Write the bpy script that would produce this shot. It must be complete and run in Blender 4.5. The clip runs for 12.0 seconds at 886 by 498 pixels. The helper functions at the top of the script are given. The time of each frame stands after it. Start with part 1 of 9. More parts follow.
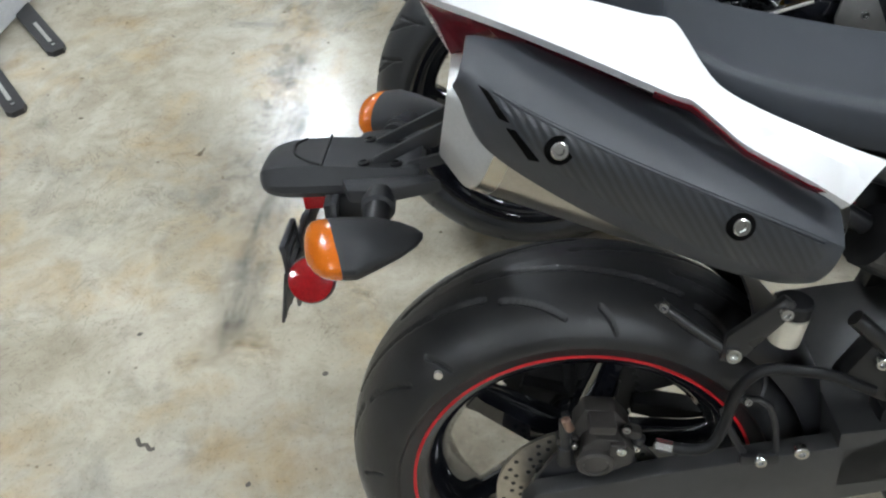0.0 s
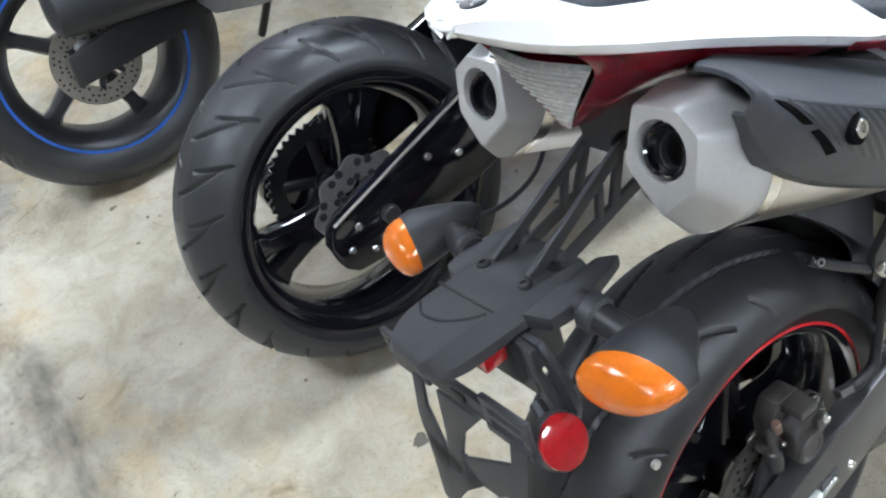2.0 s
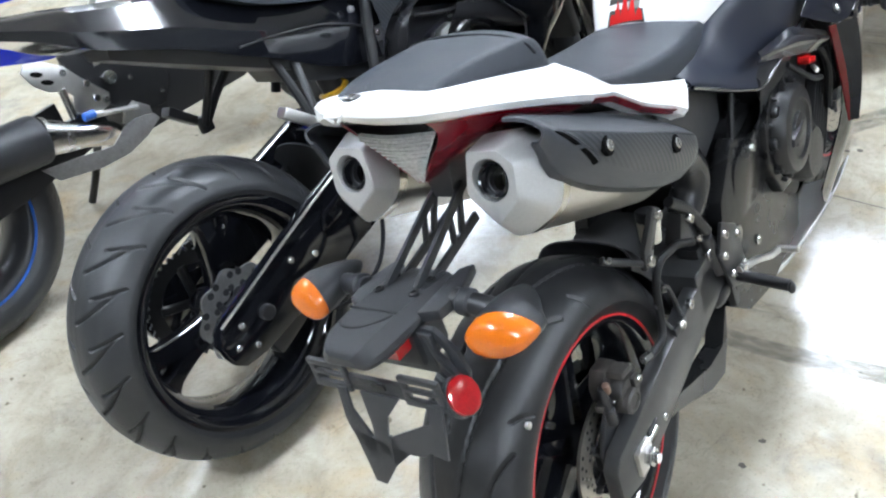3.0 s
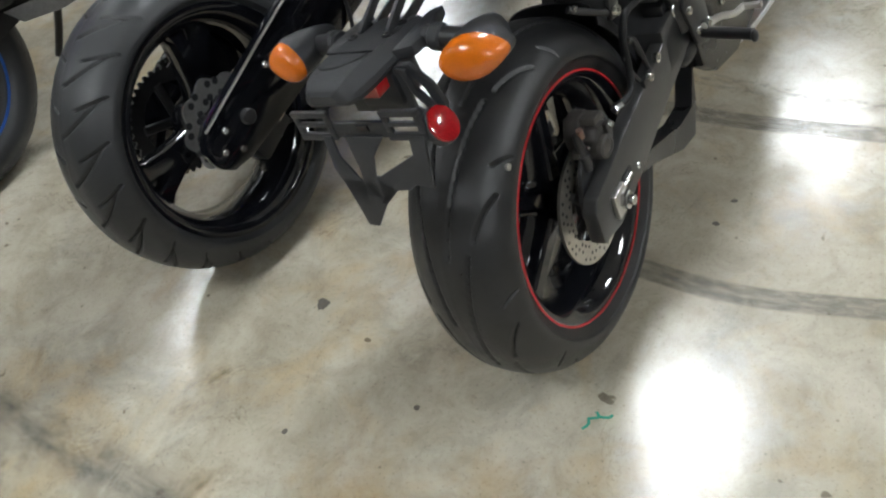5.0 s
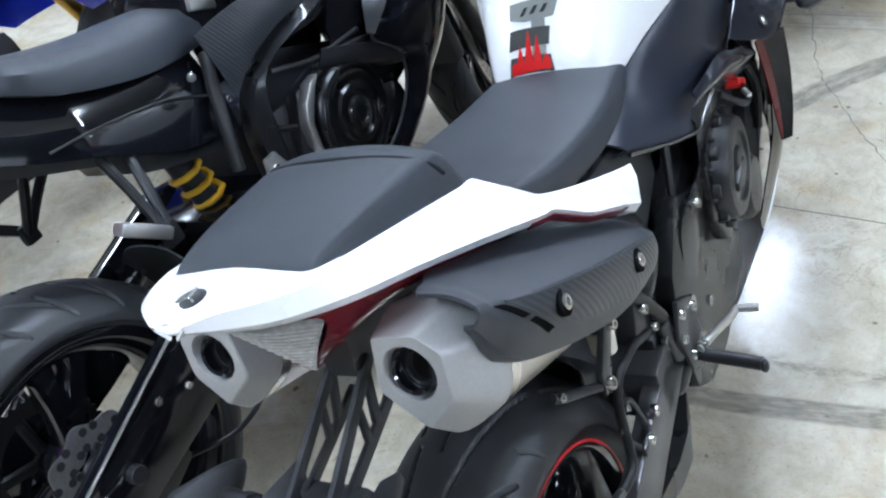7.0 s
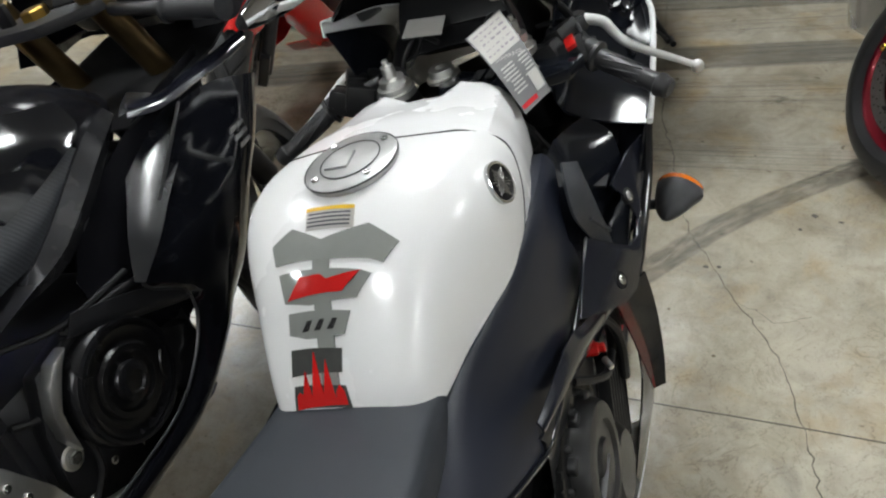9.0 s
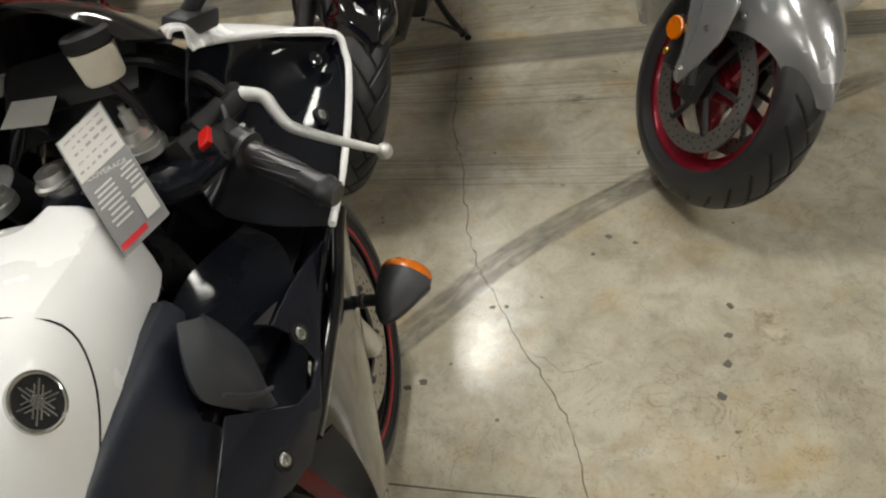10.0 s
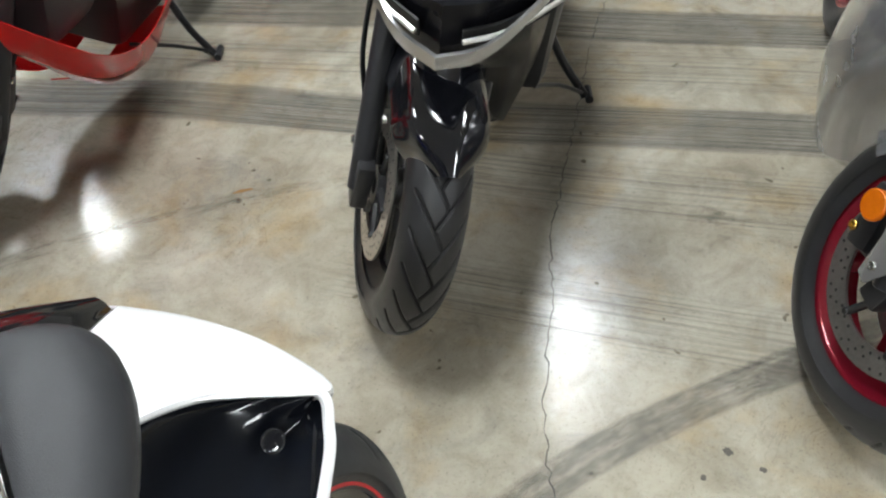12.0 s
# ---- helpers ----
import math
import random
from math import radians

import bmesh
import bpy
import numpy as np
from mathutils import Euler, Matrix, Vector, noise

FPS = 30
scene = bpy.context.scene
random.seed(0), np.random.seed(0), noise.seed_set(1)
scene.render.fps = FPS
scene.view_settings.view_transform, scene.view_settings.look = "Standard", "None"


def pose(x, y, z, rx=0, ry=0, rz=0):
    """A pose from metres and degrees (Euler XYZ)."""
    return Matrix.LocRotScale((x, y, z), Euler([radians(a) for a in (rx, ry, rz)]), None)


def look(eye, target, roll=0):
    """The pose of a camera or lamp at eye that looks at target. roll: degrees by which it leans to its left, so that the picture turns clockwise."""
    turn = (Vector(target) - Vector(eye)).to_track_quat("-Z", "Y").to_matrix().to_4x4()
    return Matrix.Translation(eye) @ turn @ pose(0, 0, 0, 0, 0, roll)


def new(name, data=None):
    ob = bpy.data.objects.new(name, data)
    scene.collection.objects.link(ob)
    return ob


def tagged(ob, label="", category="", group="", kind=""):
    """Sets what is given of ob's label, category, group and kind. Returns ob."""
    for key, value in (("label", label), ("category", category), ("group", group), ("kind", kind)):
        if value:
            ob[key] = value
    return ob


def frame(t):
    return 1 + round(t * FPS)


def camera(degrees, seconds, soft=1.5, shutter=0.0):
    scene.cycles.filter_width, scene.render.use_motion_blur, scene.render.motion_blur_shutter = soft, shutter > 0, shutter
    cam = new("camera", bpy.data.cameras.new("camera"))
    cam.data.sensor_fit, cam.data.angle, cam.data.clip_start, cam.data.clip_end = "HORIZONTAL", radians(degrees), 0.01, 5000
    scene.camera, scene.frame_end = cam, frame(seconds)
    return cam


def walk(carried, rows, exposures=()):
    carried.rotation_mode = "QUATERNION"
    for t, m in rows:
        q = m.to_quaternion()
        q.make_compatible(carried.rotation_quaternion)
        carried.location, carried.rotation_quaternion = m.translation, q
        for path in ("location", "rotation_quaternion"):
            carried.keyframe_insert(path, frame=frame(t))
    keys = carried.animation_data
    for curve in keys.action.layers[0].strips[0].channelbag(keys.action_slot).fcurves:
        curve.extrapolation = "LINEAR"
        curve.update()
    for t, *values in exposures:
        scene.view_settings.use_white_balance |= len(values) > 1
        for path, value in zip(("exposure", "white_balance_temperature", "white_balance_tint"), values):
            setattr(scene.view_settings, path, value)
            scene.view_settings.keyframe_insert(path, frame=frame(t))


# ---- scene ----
cam = camera(54.4, 12.0, soft=2.2)
PATH = [
    (0, (0.014, -0.399, 1.352), (-0.356, 0.965, -0.063), -8.8),
    (0.5, (-0.122, -0.35, 1.343), (-0.336, 1.03, -0.089), -12.2),
    (1, (-0.311, -0.343, 1.355), (-0.137, 1.022, -0.096), -9.3),
    (1.5, (-0.406, -0.152, 1.326), (-0.132, 1.196, -0.125), -12.2),
    (2, (-0.529, -0.142, 1.33), (0.084, 1.148, -0.069), -10.8),
    (2.5, (-0.739, -0.243, 1.409), (0.316, 0.908, 0.159), -6.7),
    (2.7, (-0.767, -0.28, 1.429), (0.332, 0.883, 0.229), -7.8),
    (4.3, (-0.877, -0.433, 1.404), (0.252, 0.713, 0.215), -11.5),
    (4.5, (-0.9, -0.429, 1.381), (0.203, 0.693, 0.147), -12.2),
    (5, (-0.916, -0.415, 1.333), (0.059, 0.618, -0.075), -14.2),
    (5.5, (-0.911, -0.383, 1.354), (0.157, 0.545, -0.059), -10.6),
    (6, (-0.803, -0.352, 1.399), (0.3, 0.586, 0.019), -9.6),
    (6.5, (-0.615, -0.281, 1.407), (0.571, 0.696, 0.126), -9.9),
    (6.7, (-0.57, -0.212, 1.402), (0.641, 0.769, 0.149), -9.8),
    (7, (-0.509, -0.094, 1.412), (0.727, 0.853, 0.157), -11.1),
    (7.2, (-0.484, -0.029, 1.422), (0.818, 0.845, 0.181), -11.2),
    (8.8, (-0.068, 0.057, 1.5), (1.342, 0.792, 0.286), -8.9),
    (9, (-0.015, 0.016, 1.473), (1.41, 0.751, 0.277), -8.2),
    (9.2, (0.071, -0.066, 1.461), (1.493, 0.669, 0.262), -7.1),
    (9.5, (0.224, -0.123, 1.448), (1.652, 0.582, 0.237), -5.7),
    (10, (0.411, -0.118, 1.438), (1.868, 0.324, 0.142), -6.3),
    (10.5, (0.643, -0.107, 1.427), (2.059, 0.318, 0.08), -8.8),
    (11, (0.887, -0.109, 1.433), (2.193, 0.532, 0.061), -7.7),
    (11.5, (0.996, -0.01, 1.454), (2.289, 0.629, 0.068), -5.1),
    (12, (1.104, 0.031, 1.456), (2.392, 0.665, 0.064), -4.2),
]
walk(cam, [(t, look(eye, target, roll)) for t, eye, target, roll in PATH],
     [(0.0, 0.33, 6280, 11), (0.5, 0.22, 6240, 11), (1.0, 0.41, 6200, 12), (1.5, 0.52, 6150, 12), (2.5, 1.22, 5850, 12), (4.5, 0.58, 6550, 11), (5.5, 0.08, 6550, 11), (6.5, 0.78, 5650, 10), (7.2, 0.76, 5550, 13), (9.0, -0.10, 6750, 11), (9.5, -0.12, 6700, 11), (10.0, -0.22, 7500, 12), (10.5, -0.10, 7600, 13), (11.2, 0.20, 6900, 11), (12.0, 0.36, 6550, 11)])

# ---- world and exposure ----
world = bpy.data.worlds.new("world")
scene.world = world
world.use_nodes = True
world.node_tree.nodes["Background"].inputs["Color"].default_value = (0.9, 0.95, 1.0, 1)
world.node_tree.nodes["Background"].inputs["Strength"].default_value = 0.05
scene.view_settings.exposure = 0.0
LAMP_POWER = 54.0

# ---- materials ----
def material(name, base, rough=0.5, metal=0.0, grain=60.0, grain_amount=0.08, stain=5.0, stain_amount=0.10,
             bump=0.0, bump_scale=400.0, rough_var=0.08, coat=0.0, spec=0.5, transmission=0.0, alpha=1.0):
    """A surface with grain and stains at two scales, fine relief and uneven gloss."""
    m = bpy.data.materials.new(name)
    m.use_nodes = True
    nt = m.node_tree
    b = nt.nodes["Principled BSDF"]
    tc = nt.nodes.new("ShaderNodeTexCoord")
    col = (*base, 1)

    def noise_node(scale, detail=4.0, rgh=0.6):
        n = nt.nodes.new("ShaderNodeTexNoise")
        n.inputs["Scale"].default_value, n.inputs["Detail"].default_value, n.inputs["Roughness"].default_value = scale, detail, rgh
        nt.links.new(tc.outputs["Object"], n.inputs["Vector"])
        return n

    fine, wide = noise_node(grain), noise_node(stain)
    mix = nt.nodes.new("ShaderNodeMath")
    mix.operation = "MULTIPLY_ADD"
    nt.links.new(fine.outputs["Fac"], mix.inputs[0])
    mix.inputs[1].default_value = grain_amount * 4
    mix.inputs[2].default_value = 1 - grain_amount * 2 - stain_amount * 2
    mix2 = nt.nodes.new("ShaderNodeMath")
    mix2.operation = "MULTIPLY_ADD"
    nt.links.new(wide.outputs["Fac"], mix2.inputs[0])
    mix2.inputs[1].default_value = stain_amount * 4
    nt.links.new(mix.outputs[0], mix2.inputs[2])
    hsv = nt.nodes.new("ShaderNodeHueSaturation")
    hsv.inputs["Color"].default_value = col
    nt.links.new(mix2.outputs[0], hsv.inputs["Value"])
    nt.links.new(hsv.outputs["Color"], b.inputs["Base Color"])
    rr = nt.nodes.new("ShaderNodeMath")
    rr.operation = "MULTIPLY_ADD"
    nt.links.new(wide.outputs["Fac"], rr.inputs[0])
    rr.inputs[1].default_value = rough_var * 4
    rr.inputs[2].default_value = rough - rough_var * 2
    rr.use_clamp = True
    nt.links.new(rr.outputs[0], b.inputs["Roughness"])
    b.inputs["Metallic"].default_value = metal
    b.inputs["Specular IOR Level"].default_value = spec
    b.inputs["Coat Weight"].default_value = coat
    b.inputs["Coat Roughness"].default_value = 0.04
    b.inputs["Transmission Weight"].default_value = transmission
    b.inputs["Alpha"].default_value = alpha
    if bump:
        bn = noise_node(bump_scale, 3.0)
        bp = nt.nodes.new("ShaderNodeBump")
        bp.inputs["Strength"].default_value = bump
        bp.inputs["Distance"].default_value = 0.001
        nt.links.new(bn.outputs["Fac"], bp.inputs["Height"])
        nt.links.new(bp.outputs["Normal"], b.inputs["Normal"])
    return m


def glow(name, colour, strength):
    m = bpy.data.materials.new(name)
    m.use_nodes = True
    b = m.node_tree.nodes["Principled BSDF"]
    b.inputs["Base Color"].default_value = (*colour, 1)
    b.inputs["Emission Color"].default_value = (*colour, 1)
    b.inputs["Emission Strength"].default_value = strength
    return m


def concrete():
    """Worn, polished warehouse concrete: mottled beige with grey and ochre stains, fine pits, scuffs and uneven gloss."""
    m = bpy.data.materials.new("polished_concrete")
    m.use_nodes = True
    nt = m.node_tree
    b = nt.nodes["Principled BSDF"]
    tc = nt.nodes.new("ShaderNodeTexCoord")

    def noise_node(scale, detail=6.0, rgh=0.6, distort=0.0, off=0.0):
        mp = nt.nodes.new("ShaderNodeMapping")
        mp.inputs["Location"].default_value = (off, off * 0.7, off * 0.3)
        nt.links.new(tc.outputs["Object"], mp.inputs["Vector"])
        n = nt.nodes.new("ShaderNodeTexNoise")
        n.inputs["Scale"].default_value, n.inputs["Detail"].default_value = scale, detail
        n.inputs["Roughness"].default_value, n.inputs["Distortion"].default_value = rgh, distort
        nt.links.new(mp.outputs["Vector"], n.inputs["Vector"])
        return n.outputs["Fac"]

    def ramp(fac, stops):
        r = nt.nodes.new("ShaderNodeValToRGB")
        el = r.color_ramp.elements
        while len(el) < len(stops):
            el.new(0.5)
        for e, (p, c) in zip(el, stops):
            e.position, e.color = p, (*c, 1) if len(c) == 3 else c
        nt.links.new(fac, r.inputs["Fac"])
        return r.outputs["Color"]

    def mix(fac, a, c, mode="MIX"):
        n = nt.nodes.new("ShaderNodeMix")
        n.data_type, n.blend_type = "RGBA", mode
        if isinstance(fac, float):
            n.inputs["Factor"].default_value = fac
        else:
            nt.links.new(fac, n.inputs["Factor"])
        for sock, v in ((n.inputs[6], a), (n.inputs[7], c)):
            if isinstance(v, tuple):
                sock.default_value = (*v, 1)
            else:
                nt.links.new(v, sock)
        return n.outputs[2]

    base = ramp(noise_node(2.2, 8, 0.62, 0.4), [(0.30, (0.293, 0.255, 0.192)), (0.50, (0.398, 0.360, 0.286)), (0.72, (0.490, 0.455, 0.382))])
    grey = ramp(noise_node(3.1, 9, 0.68, 0.8, 3.0), [(0.56, (0, 0, 0)), (0.72, (1, 1, 1))])
    c1 = mix(grey, base, (0.27, 0.256, 0.220))
    ochre = ramp(noise_node(4.3, 7, 0.6, 0.3, 9.0), [(0.51, (0, 0, 0)), (0.72, (0.62, 0.62, 0.62))])
    c2 = mix(ochre, c1, (0.405, 0.280, 0.130))
    speck = ramp(noise_node(130.0, 6, 0.75, 0, 5.0), [(0.30, (0.45, 0.43, 0.4)), (0.44, (1, 1, 1))])
    cloud = ramp(noise_node(11.0, 9, 0.72, 0.6, 31.0), [(0.30, (0.74, 0.73, 0.71)), (0.55, (1, 1, 1)), (0.75, (1.12, 1.12, 1.12))])
    c2 = mix(1.0, c2, cloud, "MULTIPLY")
    c3 = mix(0.8, c2, mix(1.0, c2, speck, "MULTIPLY"))
    pit = ramp(noise_node(23.0, 2, 0.5, 0, 14.0), [(0.235, (0.42, 0.4, 0.37)), (0.27, (1, 1, 1))])
    c4 = mix(1.0, c3, pit, "MULTIPLY")
    vein = ramp(noise_node(5.5, 5, 0.62, 1.6, 41.0), [(0.488, (1, 1, 1)), (0.500, (0.70, 0.69, 0.67)), (0.512, (1, 1, 1))])
    where = ramp(noise_node(1.7, 4, 0.6, 0.2, 52.0), [(0.46, (0, 0, 0)), (0.64, (1, 1, 1))])
    c4 = mix(where, c4, mix(1.0, c4, vein, "MULTIPLY"))
    nt.links.new(c4, b.inputs["Base Color"])
    r1 = ramp(noise_node(5.0, 8, 0.7, 0.5, 21.0), [(0.30, (0.12, 0.12, 0.12)), (0.70, (0.27, 0.27, 0.27))])
    nt.links.new(r1, b.inputs["Roughness"])
    b.inputs["Specular IOR Level"].default_value = 0.55
    bp = nt.nodes.new("ShaderNodeBump")
    bp.inputs["Strength"].default_value, bp.inputs["Distance"].default_value = 0.28, 0.004
    nt.links.new(noise_node(16.0, 7, 0.62, 0.2, 2.0), bp.inputs["Height"])
    nt.links.new(bp.outputs["Normal"], b.inputs["Normal"])
    return m


def overlay(name, base, cover, scale=(60.0, 60.0, 60.0), rough=0.45, edge=0.2, top=None):
    """A thin worn film on the floor (rubber, paint): it shows where its noise is high."""
    m = bpy.data.materials.new(name)
    m.use_nodes = True
    nt = m.node_tree
    b = nt.nodes["Principled BSDF"]
    b.inputs["Base Color"].default_value = (*base, 1)
    b.inputs["Roughness"].default_value = rough
    tc = nt.nodes.new("ShaderNodeTexCoord")
    mp = nt.nodes.new("ShaderNodeMapping")
    mp.inputs["Scale"].default_value = scale
    nt.links.new(tc.outputs["UV"], mp.inputs["Vector"])
    n = nt.nodes.new("ShaderNodeTexNoise")
    n.inputs["Scale"].default_value, n.inputs["Detail"].default_value, n.inputs["Roughness"].default_value = 1.0, 7.0, 0.7
    nt.links.new(mp.outputs["Vector"], n.inputs["Vector"])
    # fades out towards the long edges of the strip
    sep = nt.nodes.new("ShaderNodeSeparateXYZ")
    nt.links.new(tc.outputs["UV"], sep.inputs[0])
    dist = nt.nodes.new("ShaderNodeMath")
    dist.operation = "PINGPONG"
    nt.links.new(sep.outputs["Y"], dist.inputs[0])
    dist.inputs[1].default_value = 0.5
    fade = nt.nodes.new("ShaderNodeMapRange")
    nt.links.new(dist.outputs[0], fade.inputs["Value"])
    fade.inputs["From Max"].default_value = edge
    ends = nt.nodes.new("ShaderNodeMath")
    ends.operation = "PINGPONG"
    nt.links.new(sep.outputs["X"], ends.inputs[0])
    ends.inputs[1].default_value = 0.5
    fade2 = nt.nodes.new("ShaderNodeMapRange")
    nt.links.new(ends.outputs[0], fade2.inputs["Value"])
    fade2.inputs["From Max"].default_value = 0.08
    r = nt.nodes.new("ShaderNodeMapRange")
    nt.links.new(n.outputs["Fac"], r.inputs["Value"])
    r.inputs["From Min"].default_value, r.inputs["From Max"].default_value = 0.62 - cover * 0.4, 0.78 - cover * 0.2
    r.inputs["To Max"].default_value = top or min(1.0, cover + 0.15)
    mu = nt.nodes.new("ShaderNodeMath")
    mu.operation = "MULTIPLY"
    nt.links.new(r.outputs[0], mu.inputs[0])
    nt.links.new(fade.outputs[0], mu.inputs[1])
    mu2 = nt.nodes.new("ShaderNodeMath")
    mu2.operation = "MULTIPLY"
    nt.links.new(mu.outputs[0], mu2.inputs[0])
    nt.links.new(fade2.outputs[0], mu2.inputs[1])
    nt.links.new(mu2.outputs[0], b.inputs["Alpha"])
    return m


def carbon_weave(name="carbon_weave"):
    """Dark ribbed carbon-look plastic with slanting bands."""
    m = material(name, (0.028, 0.03, 0.034), 0.38, grain_amount=0.05)
    nt = m.node_tree
    b = nt.nodes["Principled BSDF"]
    tc = nt.nodes.new("ShaderNodeTexCoord")
    w = nt.nodes.new("ShaderNodeTexWave")
    w.inputs["Scale"].default_value, w.inputs["Distortion"].default_value = 47.0, 0.0
    mp = nt.nodes.new("ShaderNodeMapping")
    mp.inputs["Rotation"].default_value = (0, radians(27.5), 0)
    nt.links.new(tc.outputs["Object"], mp.inputs["Vector"])
    nt.links.new(mp.outputs["Vector"], w.inputs["Vector"])
    # the lighter bands put the ribs' sheen into the base colour
    r = nt.nodes.new("ShaderNodeValToRGB")
    r.color_ramp.elements[0].position, r.color_ramp.elements[0].color = 0.40, (0.022, 0.024, 0.028, 1)
    r.color_ramp.elements[1].position, r.color_ramp.elements[1].color = 0.60, (0.032, 0.035, 0.041, 1)
    nt.links.new(w.outputs["Fac"], r.inputs["Fac"])
    nt.links.new(r.outputs["Color"], b.inputs["Base Color"])
    bp = nt.nodes.new("ShaderNodeBump")
    bp.inputs["Strength"].default_value, bp.inputs["Distance"].default_value = 0.35, 0.0010
    nt.links.new(w.outputs["Fac"], bp.inputs["Height"])
    nt.links.new(bp.outputs["Normal"], b.inputs["Normal"])
    return m


def ribbed(m, scale, strength):
    """Adds moulded ribs to a lens."""
    nt = m.node_tree
    tc = nt.nodes.new("ShaderNodeTexCoord")
    w = nt.nodes.new("ShaderNodeTexWave")
    w.bands_direction = "Y"
    w.inputs["Scale"].default_value, w.inputs["Distortion"].default_value = scale, 0.0
    nt.links.new(tc.outputs["Object"], w.inputs["Vector"])
    bp = nt.nodes.new("ShaderNodeBump")
    bp.inputs["Strength"].default_value, bp.inputs["Distance"].default_value = strength, 0.002
    nt.links.new(w.outputs["Fac"], bp.inputs["Height"])
    nt.links.new(bp.outputs["Normal"], nt.nodes["Principled BSDF"].inputs["Normal"])
    return m


CONCRETE = concrete()
RUBBER = material("tyre_rubber", (0.023, 0.024, 0.026), 0.43, spec=0.44, bump=0.25, bump_scale=900, grain_amount=0.12, stain_amount=0.15, rough_var=0.1)
BLACK_GLOSS = material("black_gloss_paint", (0.006, 0.0065, 0.009), 0.10, grain_amount=0.05, stain_amount=0.05, rough_var=0.03, coat=0.6)
BLACK_PANEL = material("black_panel_paint", (0.008, 0.008, 0.010), 0.22, spec=0.15, grain_amount=0.05)
ENGINE_BLACK = material("gloss_black_engine_paint", (0.008, 0.008, 0.009), 0.24, spec=0.28, bump=0.25, bump_scale=300, grain_amount=0.1)
BLACK_SATIN = material("black_satin", (0.018, 0.018, 0.020), 0.36, grain_amount=0.1, bump=0.1)
BLACK_MATT = material("black_matt_plastic", (0.027, 0.028, 0.031), 0.42, spec=0.38, bump=0.35, bump_scale=1500, grain_amount=0.08)
GREY_PLASTIC = material("dark_grey_textured_plastic", (0.034, 0.037, 0.044), 0.38, spec=0.42, bump=0.35, bump_scale=1600, grain_amount=0.07)
FRAME_GREY = material("dark_grey_frame_paint", (0.024, 0.024, 0.025), 0.27, metal=0.10, bump=0.08, grain_amount=0.07, spec=0.4)
SPAR_BLACK = material("black_cast_frame_paint", (0.013, 0.013, 0.014), 0.28, spec=0.36, bump=0.15, grain_amount=0.08)
SWING_GREY = material("satin_grey_black_swingarm_paint", (0.060, 0.060, 0.061), 0.33, metal=0.35, spec=0.5, bump=0.10, bump_scale=700, grain_amount=0.07)
# near-black, so the darkness inside openings is put into the colour
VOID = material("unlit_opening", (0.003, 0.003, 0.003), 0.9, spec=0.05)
RUBBER_WORN = material("worn_tyre_rubber", (0.019, 0.019, 0.020), 0.38, spec=0.46, bump=0.3, bump_scale=700, grain_amount=0.14, stain=14, stain_amount=0.3, rough_var=0.12)
RUBBER_SEAM = material("matt_black_trim", (0.008, 0.009, 0.011), 0.6, spec=0.2)
COWL_BLACK = material("black_inner_cowl", (0.006, 0.007, 0.010), 0.09, spec=0.25, grain_amount=0.05, rough_var=0.04)
SCRIBBLE = material("purple_grey_handwriting", (0.26, 0.23, 0.27), 0.6)
ENGINE_GREY = material("engine_case_grey", (0.016, 0.016, 0.017), 0.36, metal=0.1, spec=0.5, bump=0.4, bump_scale=600, stain_amount=0.2)
FRAME_BLACK = material("black_frame_paint", (0.012, 0.012, 0.014), 0.26, spec=0.35, bump=0.06, grain_amount=0.06)
DISC_DARK = material("dark_brake_disc", (0.30, 0.29, 0.28), 0.34, metal=0.9, grain=120, grain_amount=0.14, stain_amount=0.2)
NAVY_SATIN = material("blue_black_satin_panel", (0.012, 0.0145, 0.025), 0.38, spec=0.42, bump=0.12, bump_scale=900, grain_amount=0.06)
PANEL_SHEEN = material("black_panel_sheen", (0.008, 0.009, 0.012), 0.25, spec=0.55, coat=0.2, grain_amount=0.06, rough_var=0.05)
INFILL_SATIN = material("black_satin_infill", (0.010, 0.011, 0.017), 0.15, spec=0.55, coat=0.30, grain_amount=0.06, rough_var=0.05)
VINYL = material("black_vinyl", (0.028, 0.032, 0.040), 0.45, spec=0.33, bump=0.45, bump_scale=1300, grain_amount=0.08, rough_var=0.06)
WHITE_PAINT = material("pearl_white_paint", (0.80, 0.80, 0.81), 0.27, grain=900, grain_amount=0.015, stain_amount=0.015, rough_var=0.05, coat=0.22)
RED_PAINT = material("dark_red_gloss", (0.16, 0.004, 0.012), 0.14, coat=0.6, grain_amount=0.04)
RED_EDGE = material("wine_red_edge_paint", (0.075, 0.0012, 0.003), 0.12, spec=0.25, grain_amount=0.05)
RED_BRIGHT = material("red_gloss", (0.55, 0.012, 0.012), 0.2, coat=0.4, grain_amount=0.03)
RED_TAPE = material("red_rim_tape", (0.52, 0.012, 0.02), 0.4, grain_amount=0.1)
BLUE_TAPE = material("blue_rim_tape", (0.02, 0.10, 0.42), 0.4, grain_amount=0.1)
BLUE_PAINT = material("blue_gloss", (0.012, 0.025, 0.36), 0.15, coat=0.6)
TITANIUM = material("brushed_titanium", (0.46, 0.44, 0.41), 0.30, metal=1.0, grain=250, grain_amount=0.06, bump=0.06, bump_scale=300, rough_var=0.06)
TITANIUM_DARK = material("bead_blasted_end_cap", (0.46, 0.46, 0.46), 0.48, metal=0.65, grain=300, grain_amount=0.05, bump=0.1, bump_scale=900)
WELD = material("polished_weld_band", (0.56, 0.54, 0.49), 0.25, metal=1.0, grain=200, grain_amount=0.08)
STEEL = material("bright_steel", (0.55, 0.55, 0.54), 0.24, metal=1.0, grain_amount=0.08)
